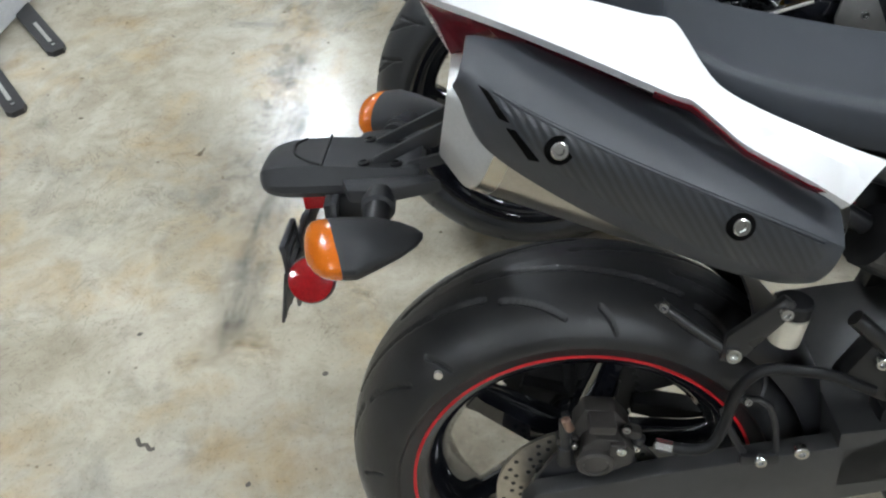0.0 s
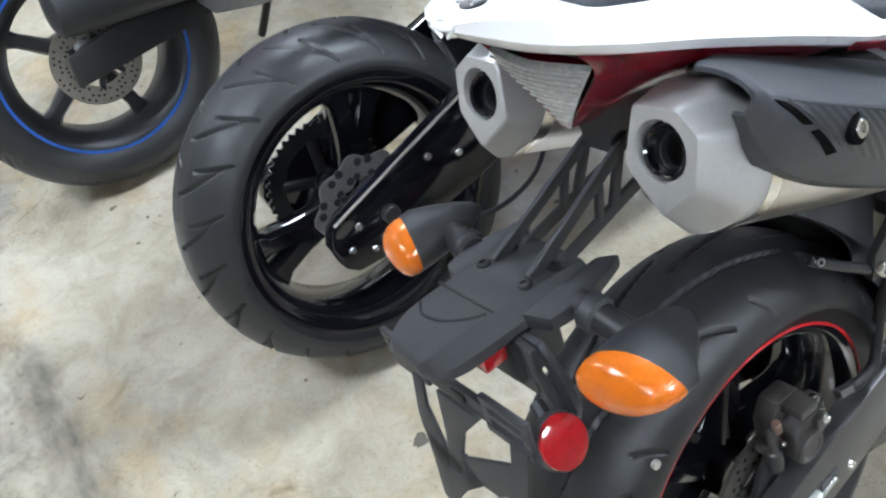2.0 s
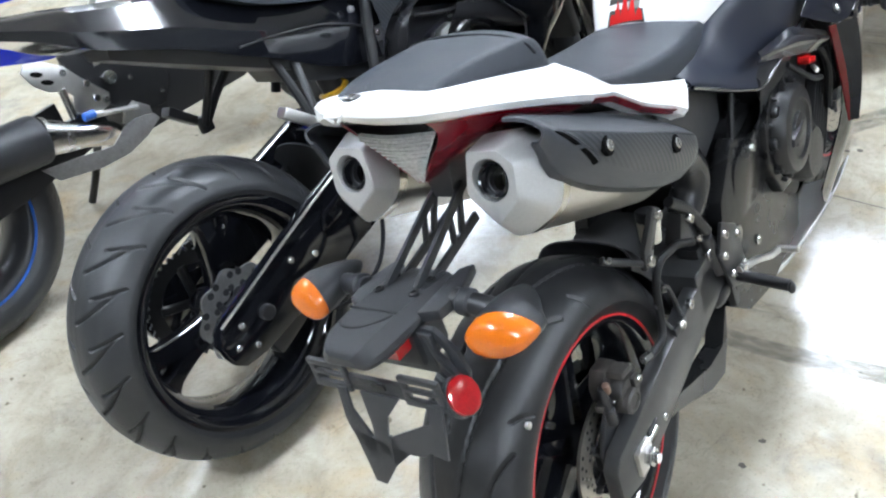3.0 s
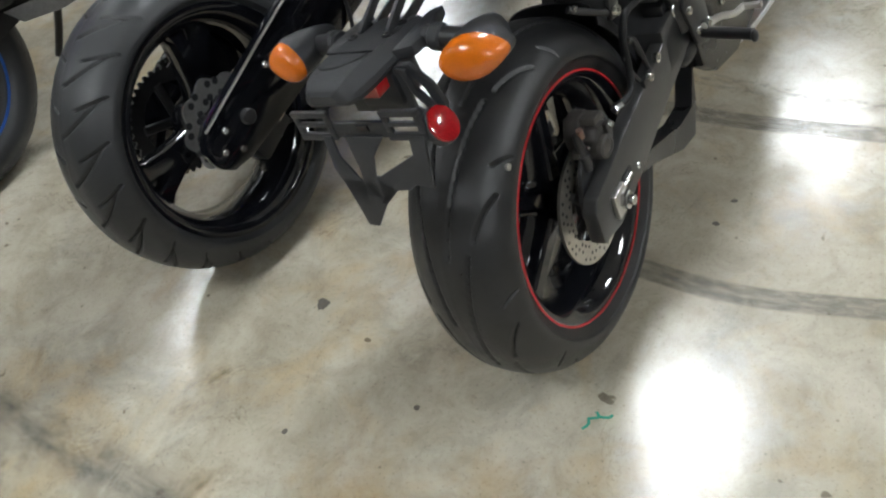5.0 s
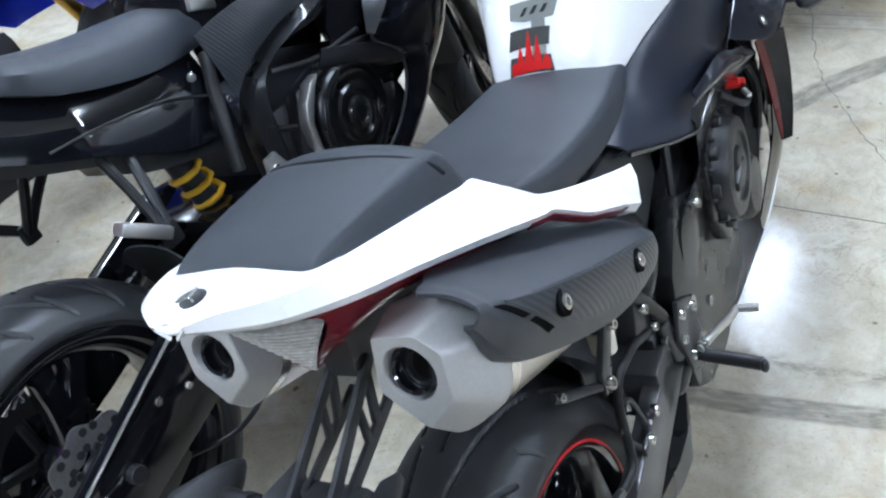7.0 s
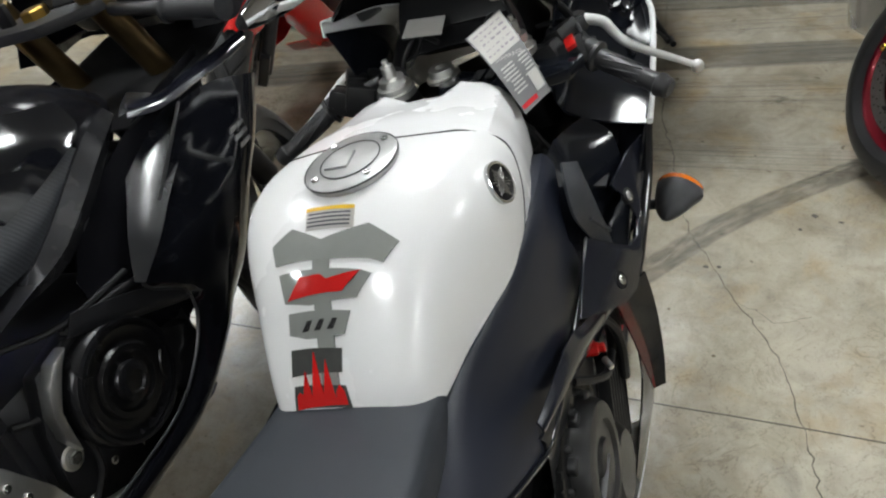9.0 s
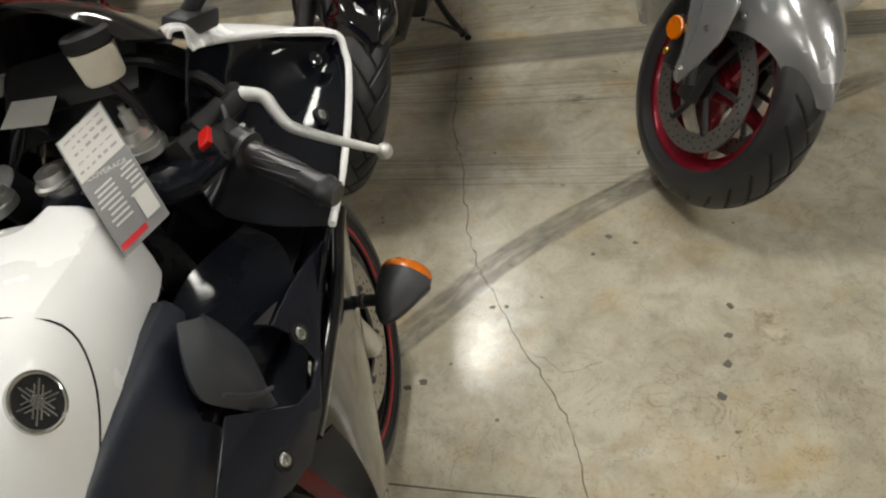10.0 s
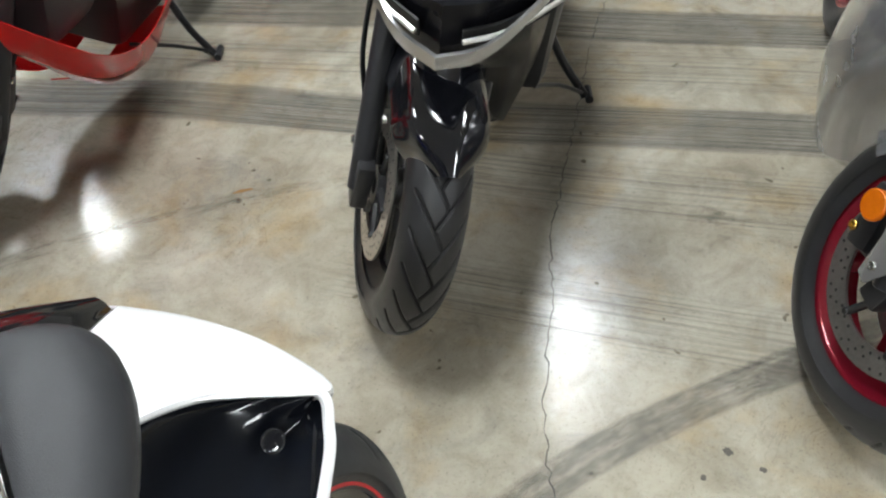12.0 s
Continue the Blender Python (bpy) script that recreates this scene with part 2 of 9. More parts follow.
ALU = material("brushed_aluminium", (0.66, 0.65, 0.63), 0.38, metal=1.0, grain_amount=0.07, rough_var=0.07)
DISC_STEEL = material("brake_disc_steel", (0.44, 0.41, 0.36), 0.34, metal=0.9, grain=120, grain_amount=0.14, stain_amount=0.2)
DISC_SATIN = material("satin_silver_disc", (0.34, 0.335, 0.33), 0.36, metal=0.75, grain=140, grain_amount=0.12, stain=30, stain_amount=0.15)
BRONZE = material("bronze_anodised", (0.22, 0.15, 0.07), 0.34, metal=1.0)
LEVER_ALU = material("matt_lever_aluminium", (0.62, 0.62, 0.61), 0.50, metal=0.55, bump=0.1, bump_scale=900, grain_amount=0.08)
CAP_ALU = material("satin_aluminium_cap", (0.46, 0.46, 0.46), 0.46, metal=0.85, bump=0.1, bump_scale=900, grain_amount=0.06)
GOLD = material("gold_anodised", (0.55, 0.36, 0.09), 0.28, metal=1.0)
SILVER_PAINT = material("silver_metallic_paint", (0.40, 0.40, 0.41), 0.24, metal=0.7, grain=1200, grain_amount=0.05, coat=0.5)
WINE_PAINT = material("wine_red_rim", (0.22, 0.008, 0.02), 0.18, metal=0.4, coat=0.6)
AMBER = ribbed(material("amber_lens", (0.55, 0.125, 0.005), 0.22, grain=500, grain_amount=0.10, stain=25, stain_amount=0.14, spec=0.4, coat=0.35), 150.0, 0.06)
RED_LENS = material("red_reflector", (0.30, 0.007, 0.010), 0.14, grain=300, grain_amount=0.22, stain=60, stain_amount=0.15, coat=0.7)
CLEAR_LENS = material("ribbed_clear_lens", (0.60, 0.60, 0.59), 0.22, metal=0.25, grain=160, grain_amount=0.25, coat=0.7)
PAPER = material("white_paper", (0.46, 0.45, 0.43), 0.6, grain_amount=0.03)
TAG_GREY = material("grey_printed_card", (0.14, 0.14, 0.145), 0.5, grain_amount=0.03)
INK = material("ink", (0.05, 0.05, 0.07), 0.6)
PAD_GREY = material("grey_gel_pad", (0.24, 0.25, 0.24), 0.10, coat=0.8, grain_amount=0.03)
PAD_DARK = material("dark_gel_pad", (0.06, 0.062, 0.06), 0.10, coat=0.8, grain_amount=0.1)
YELLOW = material("yellow_print", (0.75, 0.46, 0.03), 0.4)
CREAM_PLASTIC = material("cream_plastic_bottle", (0.55, 0.51, 0.42), 0.4, stain_amount=0.15)
GREEN_MARK = material("green_crayon", (0.02, 0.26, 0.18), 0.7, grain=200, grain_amount=0.3)
CALIPER = material("dusty_caliper_black", (0.040, 0.036, 0.033), 0.48, bump=0.4, bump_scale=500, stain=60, stain_amount=0.25)
# darker copy of the rubber that paints the shade inside tread grooves
GROOVE_SHADE = material("groove_shade_rubber", (0.008, 0.008, 0.008), 0.75)
CABLE = material("black_cable", (0.011, 0.011, 0.012), 0.42, spec=0.25)
SMOKE = material("smoked_screen", (0.008, 0.008, 0.009), 0.06, coat=0.3, alpha=0.95, grain_amount=0.02)
MIRROR_GLASS = material("mirror_glass", (0.8, 0.8, 0.8), 0.03, metal=1.0, grain_amount=0.0, stain_amount=0.0, rough_var=0.0)
CARBON = carbon_weave()
# wall and ceiling tones are set pale to bounce fill light
WALL_PAINT = material("off_white_wall_paint", (0.62, 0.61, 0.58), 0.7, stain=0.8, stain_amount=0.08)
CEILING_PAINT = material("grey_white_ceiling", (0.52, 0.52, 0.51), 0.8, stain=0.6)
TUBE_GLOW = glow("tube_light", (0.90, 0.97, 1.0), LAMP_POWER)
WOVEN_WHITE = material("dusty_white_panel", (0.62, 0.62, 0.63), 0.5, stain=3)


# ---- mesh helpers ----
def V(*a):
    return Vector(a)


def part(name, bm, mat, parent=None, label="", smooth=True, m=None, angle=40):
    """Links a bmesh as one mesh object under a thing or a part."""
    if smooth:
        bmesh.ops.remove_doubles(bm, verts=bm.verts, dist=1e-5)
    bmesh.ops.recalc_face_normals(bm, faces=bm.faces)
    me = bpy.data.meshes.new(name)
    bm.to_mesh(me)
    bm.free()
    me.materials.append(mat)
    if smooth:
        me.shade_smooth()
        me.set_sharp_from_angle(angle=radians(angle))
    ob = new(name, me)
    if parent is not None:
        ob.parent = parent
    if m is not None:
        ob.matrix_basis = m
    if label:
        tagged(ob, label)
    return ob


def pieces(name, bm, mat, parent, label=""):
    """Links every loose shell of a bmesh as a part of its own."""
    bmesh.ops.remove_doubles(bm, verts=bm.verts, dist=1e-5)
    left = set(bm.verts)
    while left:
        stack, seen = [left.pop()], []
        seen.append(stack[0])
        while stack:
            v = stack.pop()
            for e in v.link_edges:
                o = e.other_vert(v)
                if o in left:
                    left.remove(o)
                    stack.append(o)
                    seen.append(o)
        b2 = bmesh.new()
        index = {v: b2.verts.new(v.co) for v in seen}
        for f in {f for v in seen for f in v.link_faces}:
            b2.faces.new([index[v] for v in f.verts])
        part(name, b2, mat, parent, label)
    bm.free()


def thing(name, label, category, m=None, group="", kind=""):
    ob = new(name)
    ob.empty_display_size = 0.1
    if m is not None:
        ob.matrix_basis = m
    return tagged(ob, label, category, group, kind)


def ring_loft(bm, rings, closed=True, cap=True):
    """Skins a list of rings of equal length."""
    rows = [[bm.verts.new(p) for p in r] for r in rings]
    n = len(rows[0])
    for a, b in zip(rows, rows[1:]):
        for i in range(n if closed else n - 1):
            j = (i + 1) % n
            bm.faces.new((a[i], a[j], b[j], b[i]))
    if cap and closed:
        bm.faces.new(rows[0][::-1])
        bm.faces.new(rows[-1])
    return bm


def loft(rings, closed=True, cap=True):
    return ring_loft(bmesh.new(), rings, closed, cap)


def sheet(rows, thick=0.003, up=None):
    """A shell over a grid of points: outer and inner skin and a rim. up: the side that the outer skin faces."""
    n, m = len(rows), len(rows[0])
    P = [[Vector(p) for p in r] for r in rows]
    N = [[Vector() for _ in r] for r in rows]
    for i in range(n - 1):
        for j in range(m - 1):
            c = (P[i + 1][j + 1] - P[i][j]).cross(P[i][j + 1] - P[i + 1][j])
            for k, q in ((i, j), (i + 1, j), (i, j + 1), (i + 1, j + 1)):
                N[k][q] += c
    total = sum((v for r in N for v in r), Vector())
    s = -1 if up is not None and total.dot(Vector(up)) < 0 else 1
    bm = bmesh.new()
    A = [[bm.verts.new(p) for p in r] for r in P]
    B = [[bm.verts.new(p - v.normalized() * thick * s) for p, v in zip(r, q)] for r, q in zip(P, N)]
    for X in (A, B):
        for i in range(n - 1):
            for j in range(m - 1):
                bm.faces.new((X[i][j], X[i + 1][j], X[i + 1][j + 1], X[i][j + 1]))
    edge = [(0, j) for j in range(m)] + [(i, m - 1) for i in range(1, n)] + [(n - 1, j) for j in range(m - 2, -1, -1)] + [(i, 0) for i in range(n - 2, 0, -1)]
    for (i, j), (k, q) in zip(edge, edge[1:] + edge[:1]):
        bm.faces.new((A[i][j], A[k][q], B[k][q], B[i][j]))
    return bm


def catmull(pts, steps=6):
    """A smooth line through the points."""
    p = [Vector(q) for q in pts]
    p = [p[0] * 2 - p[1]] + p + [p[-1] * 2 - p[-2]]
    out = []
    for a, b, c, d in zip(p, p[1:], p[2:], p[3:]):
        for i in range(steps):
            t = i / steps
            out.append(0.5 * (2 * b + (c - a) * t + (2 * a - 5 * b + 4 * c - d) * t * t + (3 * b - a - 3 * c + d) * t ** 3))
    return out + [p[-2]]


def dense(rows, steps=4, across=4):
    """Refines a coarse grid of points to a smooth one."""
    rows = [catmull(r, across) for r in rows]
    cols = [catmull(c, steps) for c in zip(*rows)]
    return [list(r) for r in zip(*cols)]


def frame_at(d):
    d = d.normalized()
    s = d.cross(Vector((0, 0, 1)))
    if s.length < 1e-4:
        s = d.cross(Vector((1, 0, 0)))
    s.normalize()
    return s, s.cross(d)


def tube(pts, r, seg=10, smooth=5, bm=None, r2=None):
    """A round bar or hose along a line."""
    p = catmull(pts, smooth) if smooth > 1 and len(pts) > 2 else [Vector(q) for q in pts]
    rings, n = [], len(p)
    s = None
    for i, q in enumerate(p):
        d = (p[min(i + 1, n - 1)] - p[max(i - 1, 0)]).normalized()
        if s is None:
            s, _ = frame_at(d)
        s = (s - d * s.dot(d)).normalized()
        u = s.cross(d)
        rad = r if r2 is None else r + (r2 - r) * i / (n - 1)
        rings.append([q + rad * (math.cos(a) * s + math.sin(a) * u) for a in (2 * math.pi * k / seg for k in range(seg))])
    return ring_loft(bm or bmesh.new(), rings)


def cyl(a, b, r, seg=20, r2=None, bevel=0.0, bm=None):
    """A cylinder from a to b with an edge bevel."""
    a, b = Vector(a), Vector(b)
    d = (b - a).normalized()
    s, u = frame_at(d)
    r2 = r if r2 is None else r2
    st = [(a, r)] if not bevel else [(a, r - bevel), (a + d * bevel, r)]
    st += [(b, r2)] if not bevel else [(b - d * bevel, r2), (b, r2 - bevel)]
    return ring_loft(bm or bmesh.new(), [[c + q * (math.cos(t) * s + math.sin(t) * u) for t in (2 * math.pi * k / seg for k in range(seg))] for c, q in st])


def turned(profile, axis_at, axis=(0, 1, 0), seg=48, bm=None, closed_profile=True):
    """Turns a profile of (along, radius) round an axis through a point."""
    c, ax = Vector(axis_at), Vector(axis).normalized()
    s, u = frame_at(ax)
    bm = bm or bmesh.new()
    cols = []
    for k in range(seg):
        t = 2 * math.pi * k / seg
        w = math.cos(t) * s + math.sin(t) * u
        cols.append([bm.verts.new(c + ax * h + w * r) for h, r in profile])
    n = len(profile)
    for k in range(seg):
        a, b = cols[k], cols[(k + 1) % seg]
        for i in range(n if closed_profile else n - 1):
            j = (i + 1) % n
            try:
                bm.faces.new((a[i], a[j], b[j], b[i]))
            except ValueError:
                pass
    return bm


def plate(outline, y0, y1, bevel=0.002, plane="xz", bm=None):
    """A plate: an outline in one plane, from depth y0 to y1, with small bevels."""
    bm0 = bmesh.new()
    def at(a, b, d):
        return {"xz": (a, d, b), "xy": (a, b, d), "yz": (d, a, b)}[plane]
    lo = [bm0.verts.new(at(a, b, y0)) for a, b in outline]
    hi = [bm0.verts.new(at(a, b, y1)) for a, b in outline]
    n = len(outline)
    bm0.faces.new(lo[::-1])
    bm0.faces.new(hi)
    for i in range(n):
        j = (i + 1) % n
        bm0.faces.new((lo[i], lo[j], hi[j], hi[i]))
    bmesh.ops.recalc_face_normals(bm0, faces=bm0.faces)
    if bevel:
        bmesh.ops.bevel(bm0, geom=bm0.edges[:], offset=bevel, segments=2, affect="EDGES", profile=0.6)
    return join(bm, bm0)


def join(bm, other):
    if bm is None:
        return other
    me = bpy.data.meshes.new("tmp")
    other.to_mesh(me)
    other.free()
    bm.from_mesh(me)
    bpy.data.meshes.remove(me)
    return bm


def box(c, size, bevel=0.004, m=None, bm=None, taper=1.0):
    """A bevelled block; taper narrows its top."""
    b0 = bmesh.new()
    bmesh.ops.create_cube(b0, size=1)
    for v in b0.verts:
        k = taper if v.co.z > 0 else 1.0
        v.co = Vector((v.co.x * size[0] * k, v.co.y * size[1] * k, v.co.z * size[2]))
    if bevel:
        bmesh.ops.bevel(b0, geom=b0.edges[:], offset=bevel, segments=2, affect="EDGES", profile=0.6)
    mm = Matrix.Translation(c) @ (m or Matrix())
    bmesh.ops.transform(b0, matrix=mm, verts=b0.verts)
    return join(bm, b0)


def egg(c, size, m=None, seg=20, bm=None):
    b0 = bmesh.new()
    bmesh.ops.create_uvsphere(b0, u_segments=seg, v_segments=seg // 2, radius=1)
    for v in b0.verts:
        v.co = Vector((v.co.x * size[0], v.co.y * size[1], v.co.z * size[2]))
    bmesh.ops.transform(b0, matrix=Matrix.Translation(c) @ (m or Matrix()), verts=b0.verts)
    return join(bm, b0)


def bolt(at, d, r=0.007, h=0.005, bm=None):
    """A socket-head bolt: a bevelled head with a sunk hexagon."""
    d = Vector(d).normalized()
    s, u = frame_at(d)
    at = Vector(at)
    bm = bm or bmesh.new()
    rings = []
    for hh, rr in ((-0.004, r), (h * 0.7, r), (h, r * 0.85), (h, r * 0.5), (h * 0.3, r * 0.45)):
        rings.append([at + d * hh + rr * (math.cos(t) * s + math.sin(t) * u) for t in (2 * math.pi * k / 12 for k in range(12))])
    return ring_loft(bm, rings)


def grid_plate(poly, place, n=5):
    """Fills a 2D outline, refines it and puts each point where place(u, v) says."""
    bm = bmesh.new()
    vs = [bm.verts.new((a, b, 0)) for a, b in poly]
    f = bm.faces.new(vs)
    bmesh.ops.triangulate(bm, faces=[f])
    for _ in range(n):
        long = [e for e in bm.edges if e.calc_length() > 0.012]
        if not long:
            break
        bmesh.ops.subdivide_edges(bm, edges=long, cuts=1)
        bmesh.ops.triangulate(bm, faces=bm.faces[:])
    for v in bm.verts:
        v.co = place(v.co.x, v.co.y)
    return bm


# ---- the setting ----
def build_setting():
    floor_m = bmesh.new()
    bmesh.ops.create_grid(floor_m, x_segments=1, y_segments=1, size=1)
    for v in floor_m.verts:
        v.co = Vector((v.co.x * 13 + 2, v.co.y * 12 + 1, 0))
    tagged(part("floor", floor_m, CONCRETE, smooth=False), "worn polished beige concrete warehouse floor", "floor", kind="structure")
    x0, x1, y0, y1, h, w = -10.9, 14.9, -10.9, 12.9, 4.6, 0.2
    # walls out of view, added to enclose the room and bounce light
    for name, a, b in (("wall_south", (x0, y0 - w), (x1, y0)), ("wall_north", (x0, y1), (x1, y1 + w)),
                       ("wall_west", (x0 - w, y0), (x0, y1)), ("wall_east", (x1, y0), (x1 + w, y1))):
        ob = part(name, box(((a[0] + b[0]) / 2, (a[1] + b[1]) / 2, h / 2), (b[0] - a[0], b[1] - a[1], h), 0), WALL_PAINT, smooth=False)
        tagged(ob, "unseen off-white painted warehouse wall, added to bounce light", "wall", kind="structure")
    ob = part("ceiling", box(((x0 + x1) / 2, (y0 + y1) / 2, h + 0.1), (x1 - x0 + 0.4, y1 - y0 + 0.4, 0.2), 0), CEILING_PAINT, smooth=False)
    tagged(ob, "grey-white painted warehouse ceiling", "ceiling", kind="structure")


def ceiling_light(x, y, turn=0.0, length=1.02, width=0.58, h=3.95):
    t = thing("ceiling_light", "white fluorescent ceiling light hung from the ceiling", "lamp", pose(x, y, h, 0, 0, turn), group="ceiling lights")
    part("housing", plate([(-width / 2 - 0.03, 0.0), (width / 2 + 0.03, 0.0), (width / 2 - 0.04, 0.09), (-width / 2 + 0.04, 0.09)], -length / 2, length / 2, 0.004), WALL_PAINT, t)
    part("diffuser", box((0, 0, -0.008), (width, length - 0.03, 0.012), 0.003), TUBE_GLOW, t, "bright white diffuser")
    for s in (-1, 1):
        part("hanger", cyl((0, s * length * 0.4, 0.085), (0, s * length * 0.4, 4.6 - h), 0.005, 8), STEEL, t)
    return t


# ---- kinds of part that several motorcycles share ----
def side_curve(R, W, bead):
    """Half a tyre's outline from crown to bead, as (across, radius)."""
    k = W / 0.19
    pts = [(0, R), (0.030 * k, R - 0.0025), (0.058 * k, R - 0.013), (0.080 * k, R - 0.030), (0.0935 * k, R - 0.051),
           (0.0955 * k, R - 0.066), (0.091 * k, bead + 0.020), (0.082 * k, bead + 0.004), (0.078 * k, bead - 0.006)]
    return [(p.x, p.y) for p in catmull([(a, b, 0) for a, b in pts], 6)]


def tyre(parent, R, W, bead, grooves, period, label, seg=620, m=None, mat=None):
    """A tyre whose tread grooves are cut into the mesh. grooves: ((u0, v0), (u1, v1), (u2, v2), width) on one flank."""
    half = side_curve(R, W, bead)
    # finer rows across the tread
    rows = []
    for (a, b), (c, d) in zip(half, half[1:]):
        n = max(1, round(math.hypot(c - a, d - b) / 0.0021)) if b > bead + 0.03 else 1
        rows += [(a + (c - a) * i / n, b + (d - b) * i / n) for i in range(n)]
    rows.append(half[-1])
    prof = [(-a, b) for a, b in rows[::-1]] + rows[1:]
    A = np.array(prof)
    arc = np.concatenate([[0], np.cumsum(np.hypot(*np.diff(A, axis=0).T))])
    arc -= arc[len(rows) - 1]
    th = np.arange(seg) * 2 * np.pi / seg
    count = max(1, round(2 * math.pi * R / period))
    per = 2 * math.pi * R / count
    U, S = np.meshgrid(th * R, arc, indexing="ij")
    depth = np.zeros_like(U)
    for p0, p1, p2, w in grooves:
        for side in (1, -1):
            off = 0 if side > 0 else per * 0.5
            t = np.linspace(0, 1, 9)[:, None]
            q = (1 - t) ** 2 * np.array(p0) + 2 * t * (1 - t) * np.array(p1) + t * t * np.array(p2)
            for a, b in zip(q, q[1:]):
                ux = (U - off - a[0] + per / 2) % per - per / 2
                vx = S * side - a[1]
                d = b - a
                k = np.clip((ux * d[0] + vx * d[1]) / (d @ d), 0, 1)
                dist = np.hypot(ux - k * d[0], vx - k * d[1])
                depth = np.maximum(depth, np.clip((w - dist) / 0.0012, 0, 1))
    rad = A[None, :, 1] - depth * 0.0065
    X, Z, Y = rad * np.sin(th)[:, None], rad * np.cos(th)[:, None], np.broadcast_to(A[None, :, 0], rad.shape)
    verts = np.stack([X, Y, Z], -1).reshape(-1, 3)
    n = len(A)
    i, j = np.meshgrid(np.arange(seg), np.arange(n - 1), indexing="ij")
    k = (i + 1) % seg
    faces = np.stack([i * n + j, k * n + j, k * n + j + 1, i * n + j + 1], -1).reshape(-1, 4)
    me = bpy.data.meshes.new("tyre")
    me.from_pydata(verts.tolist(), [], faces.tolist())
    me.materials.append(mat or RUBBER)
    me.materials.append(GROOVE_SHADE)
    # faces inside the grooves get the shade colour
    cut = (depth > 0.25)
    me.polygons.foreach_set("material_index", (cut[i, j] & cut[k, j + 1]).reshape(-1).astype(np.int32))
    me.shade_smooth()
    ob = new("tyre", me)
    ob.parent = parent
    if m is not None:
        ob.matrix_basis = m
    return tagged(ob, label)


def rim(name, parent, at, R, W, mat, spokes=5, fork=False, m=None, label="", hub=0.035, phase=0.0, broad=1.0):
    """A cast wheel turning on the y axis: barrel, hub, and forked or plain spokes."""
    w = W / 2
    bm = turned([(-w, R + 0.002), (-w, R + 0.012), (-w + 0.006, R + 0.012), (-w + 0.012, R - 0.002), (-w * 0.55, R - 0.022), (w * 0.55, R - 0.022),
                 (w - 0.012, R - 0.002), (w - 0.006, R + 0.012), (w, R + 0.012), (w, R + 0.002), (w - 0.004, R - 0.008), (w * 0.5, R - 0.033), (-w * 0.5, R - 0.033), (-w + 0.004, R - 0.008)],
                (0, 0, 0), seg=96)
    hubm = turned([(-w * 0.62, 0.012), (-w * 0.62, hub), (-w * 0.3, hub * 1.25), (w * 0.3, hub * 1.25), (w * 0.62, hub), (w * 0.62, 0.012)], (0, 0, 0), seg=40)
    ob = part(name, bm, mat, parent, label)
    ob.matrix_basis = Matrix.Translation(at) @ (m or Matrix())
    part("hub", hubm, mat, ob)
    for k in range(spokes):
        a0 = phase + 2 * math.pi * k / spokes
        for off in ((-0.2, 0.2) if fork else (0.0,)):
            rings = []
            for t in (0.0, 0.2, 0.5, 0.8, 1.0):
                r = hub * 1.0 + (R - 0.026 - hub) * t
                a = a0 + off * t
                hw = broad * ((0.021 - 0.006 * t) if not fork else (0.015 - 0.003 * t))
                if t == 1.0:
                    hw *= 1.7
                hy = (w * 0.42) * (1 - 0.35 * t)
                c, s = math.cos(a), math.sin(a)
                ring = []
                for dt, dy in ((-1, -0.55), (-0.6, -1), (0.6, -1), (1, -0.55), (1, 0.55), (0.6, 1), (-0.6, 1), (-1, 0.55)):
                    ring.append(Vector((c * r - s * hw * dt, hy * dy, s * r + c * hw * dt)))
                rings.append(ring)
            part("spoke", loft(rings), mat, ob)
    return ob


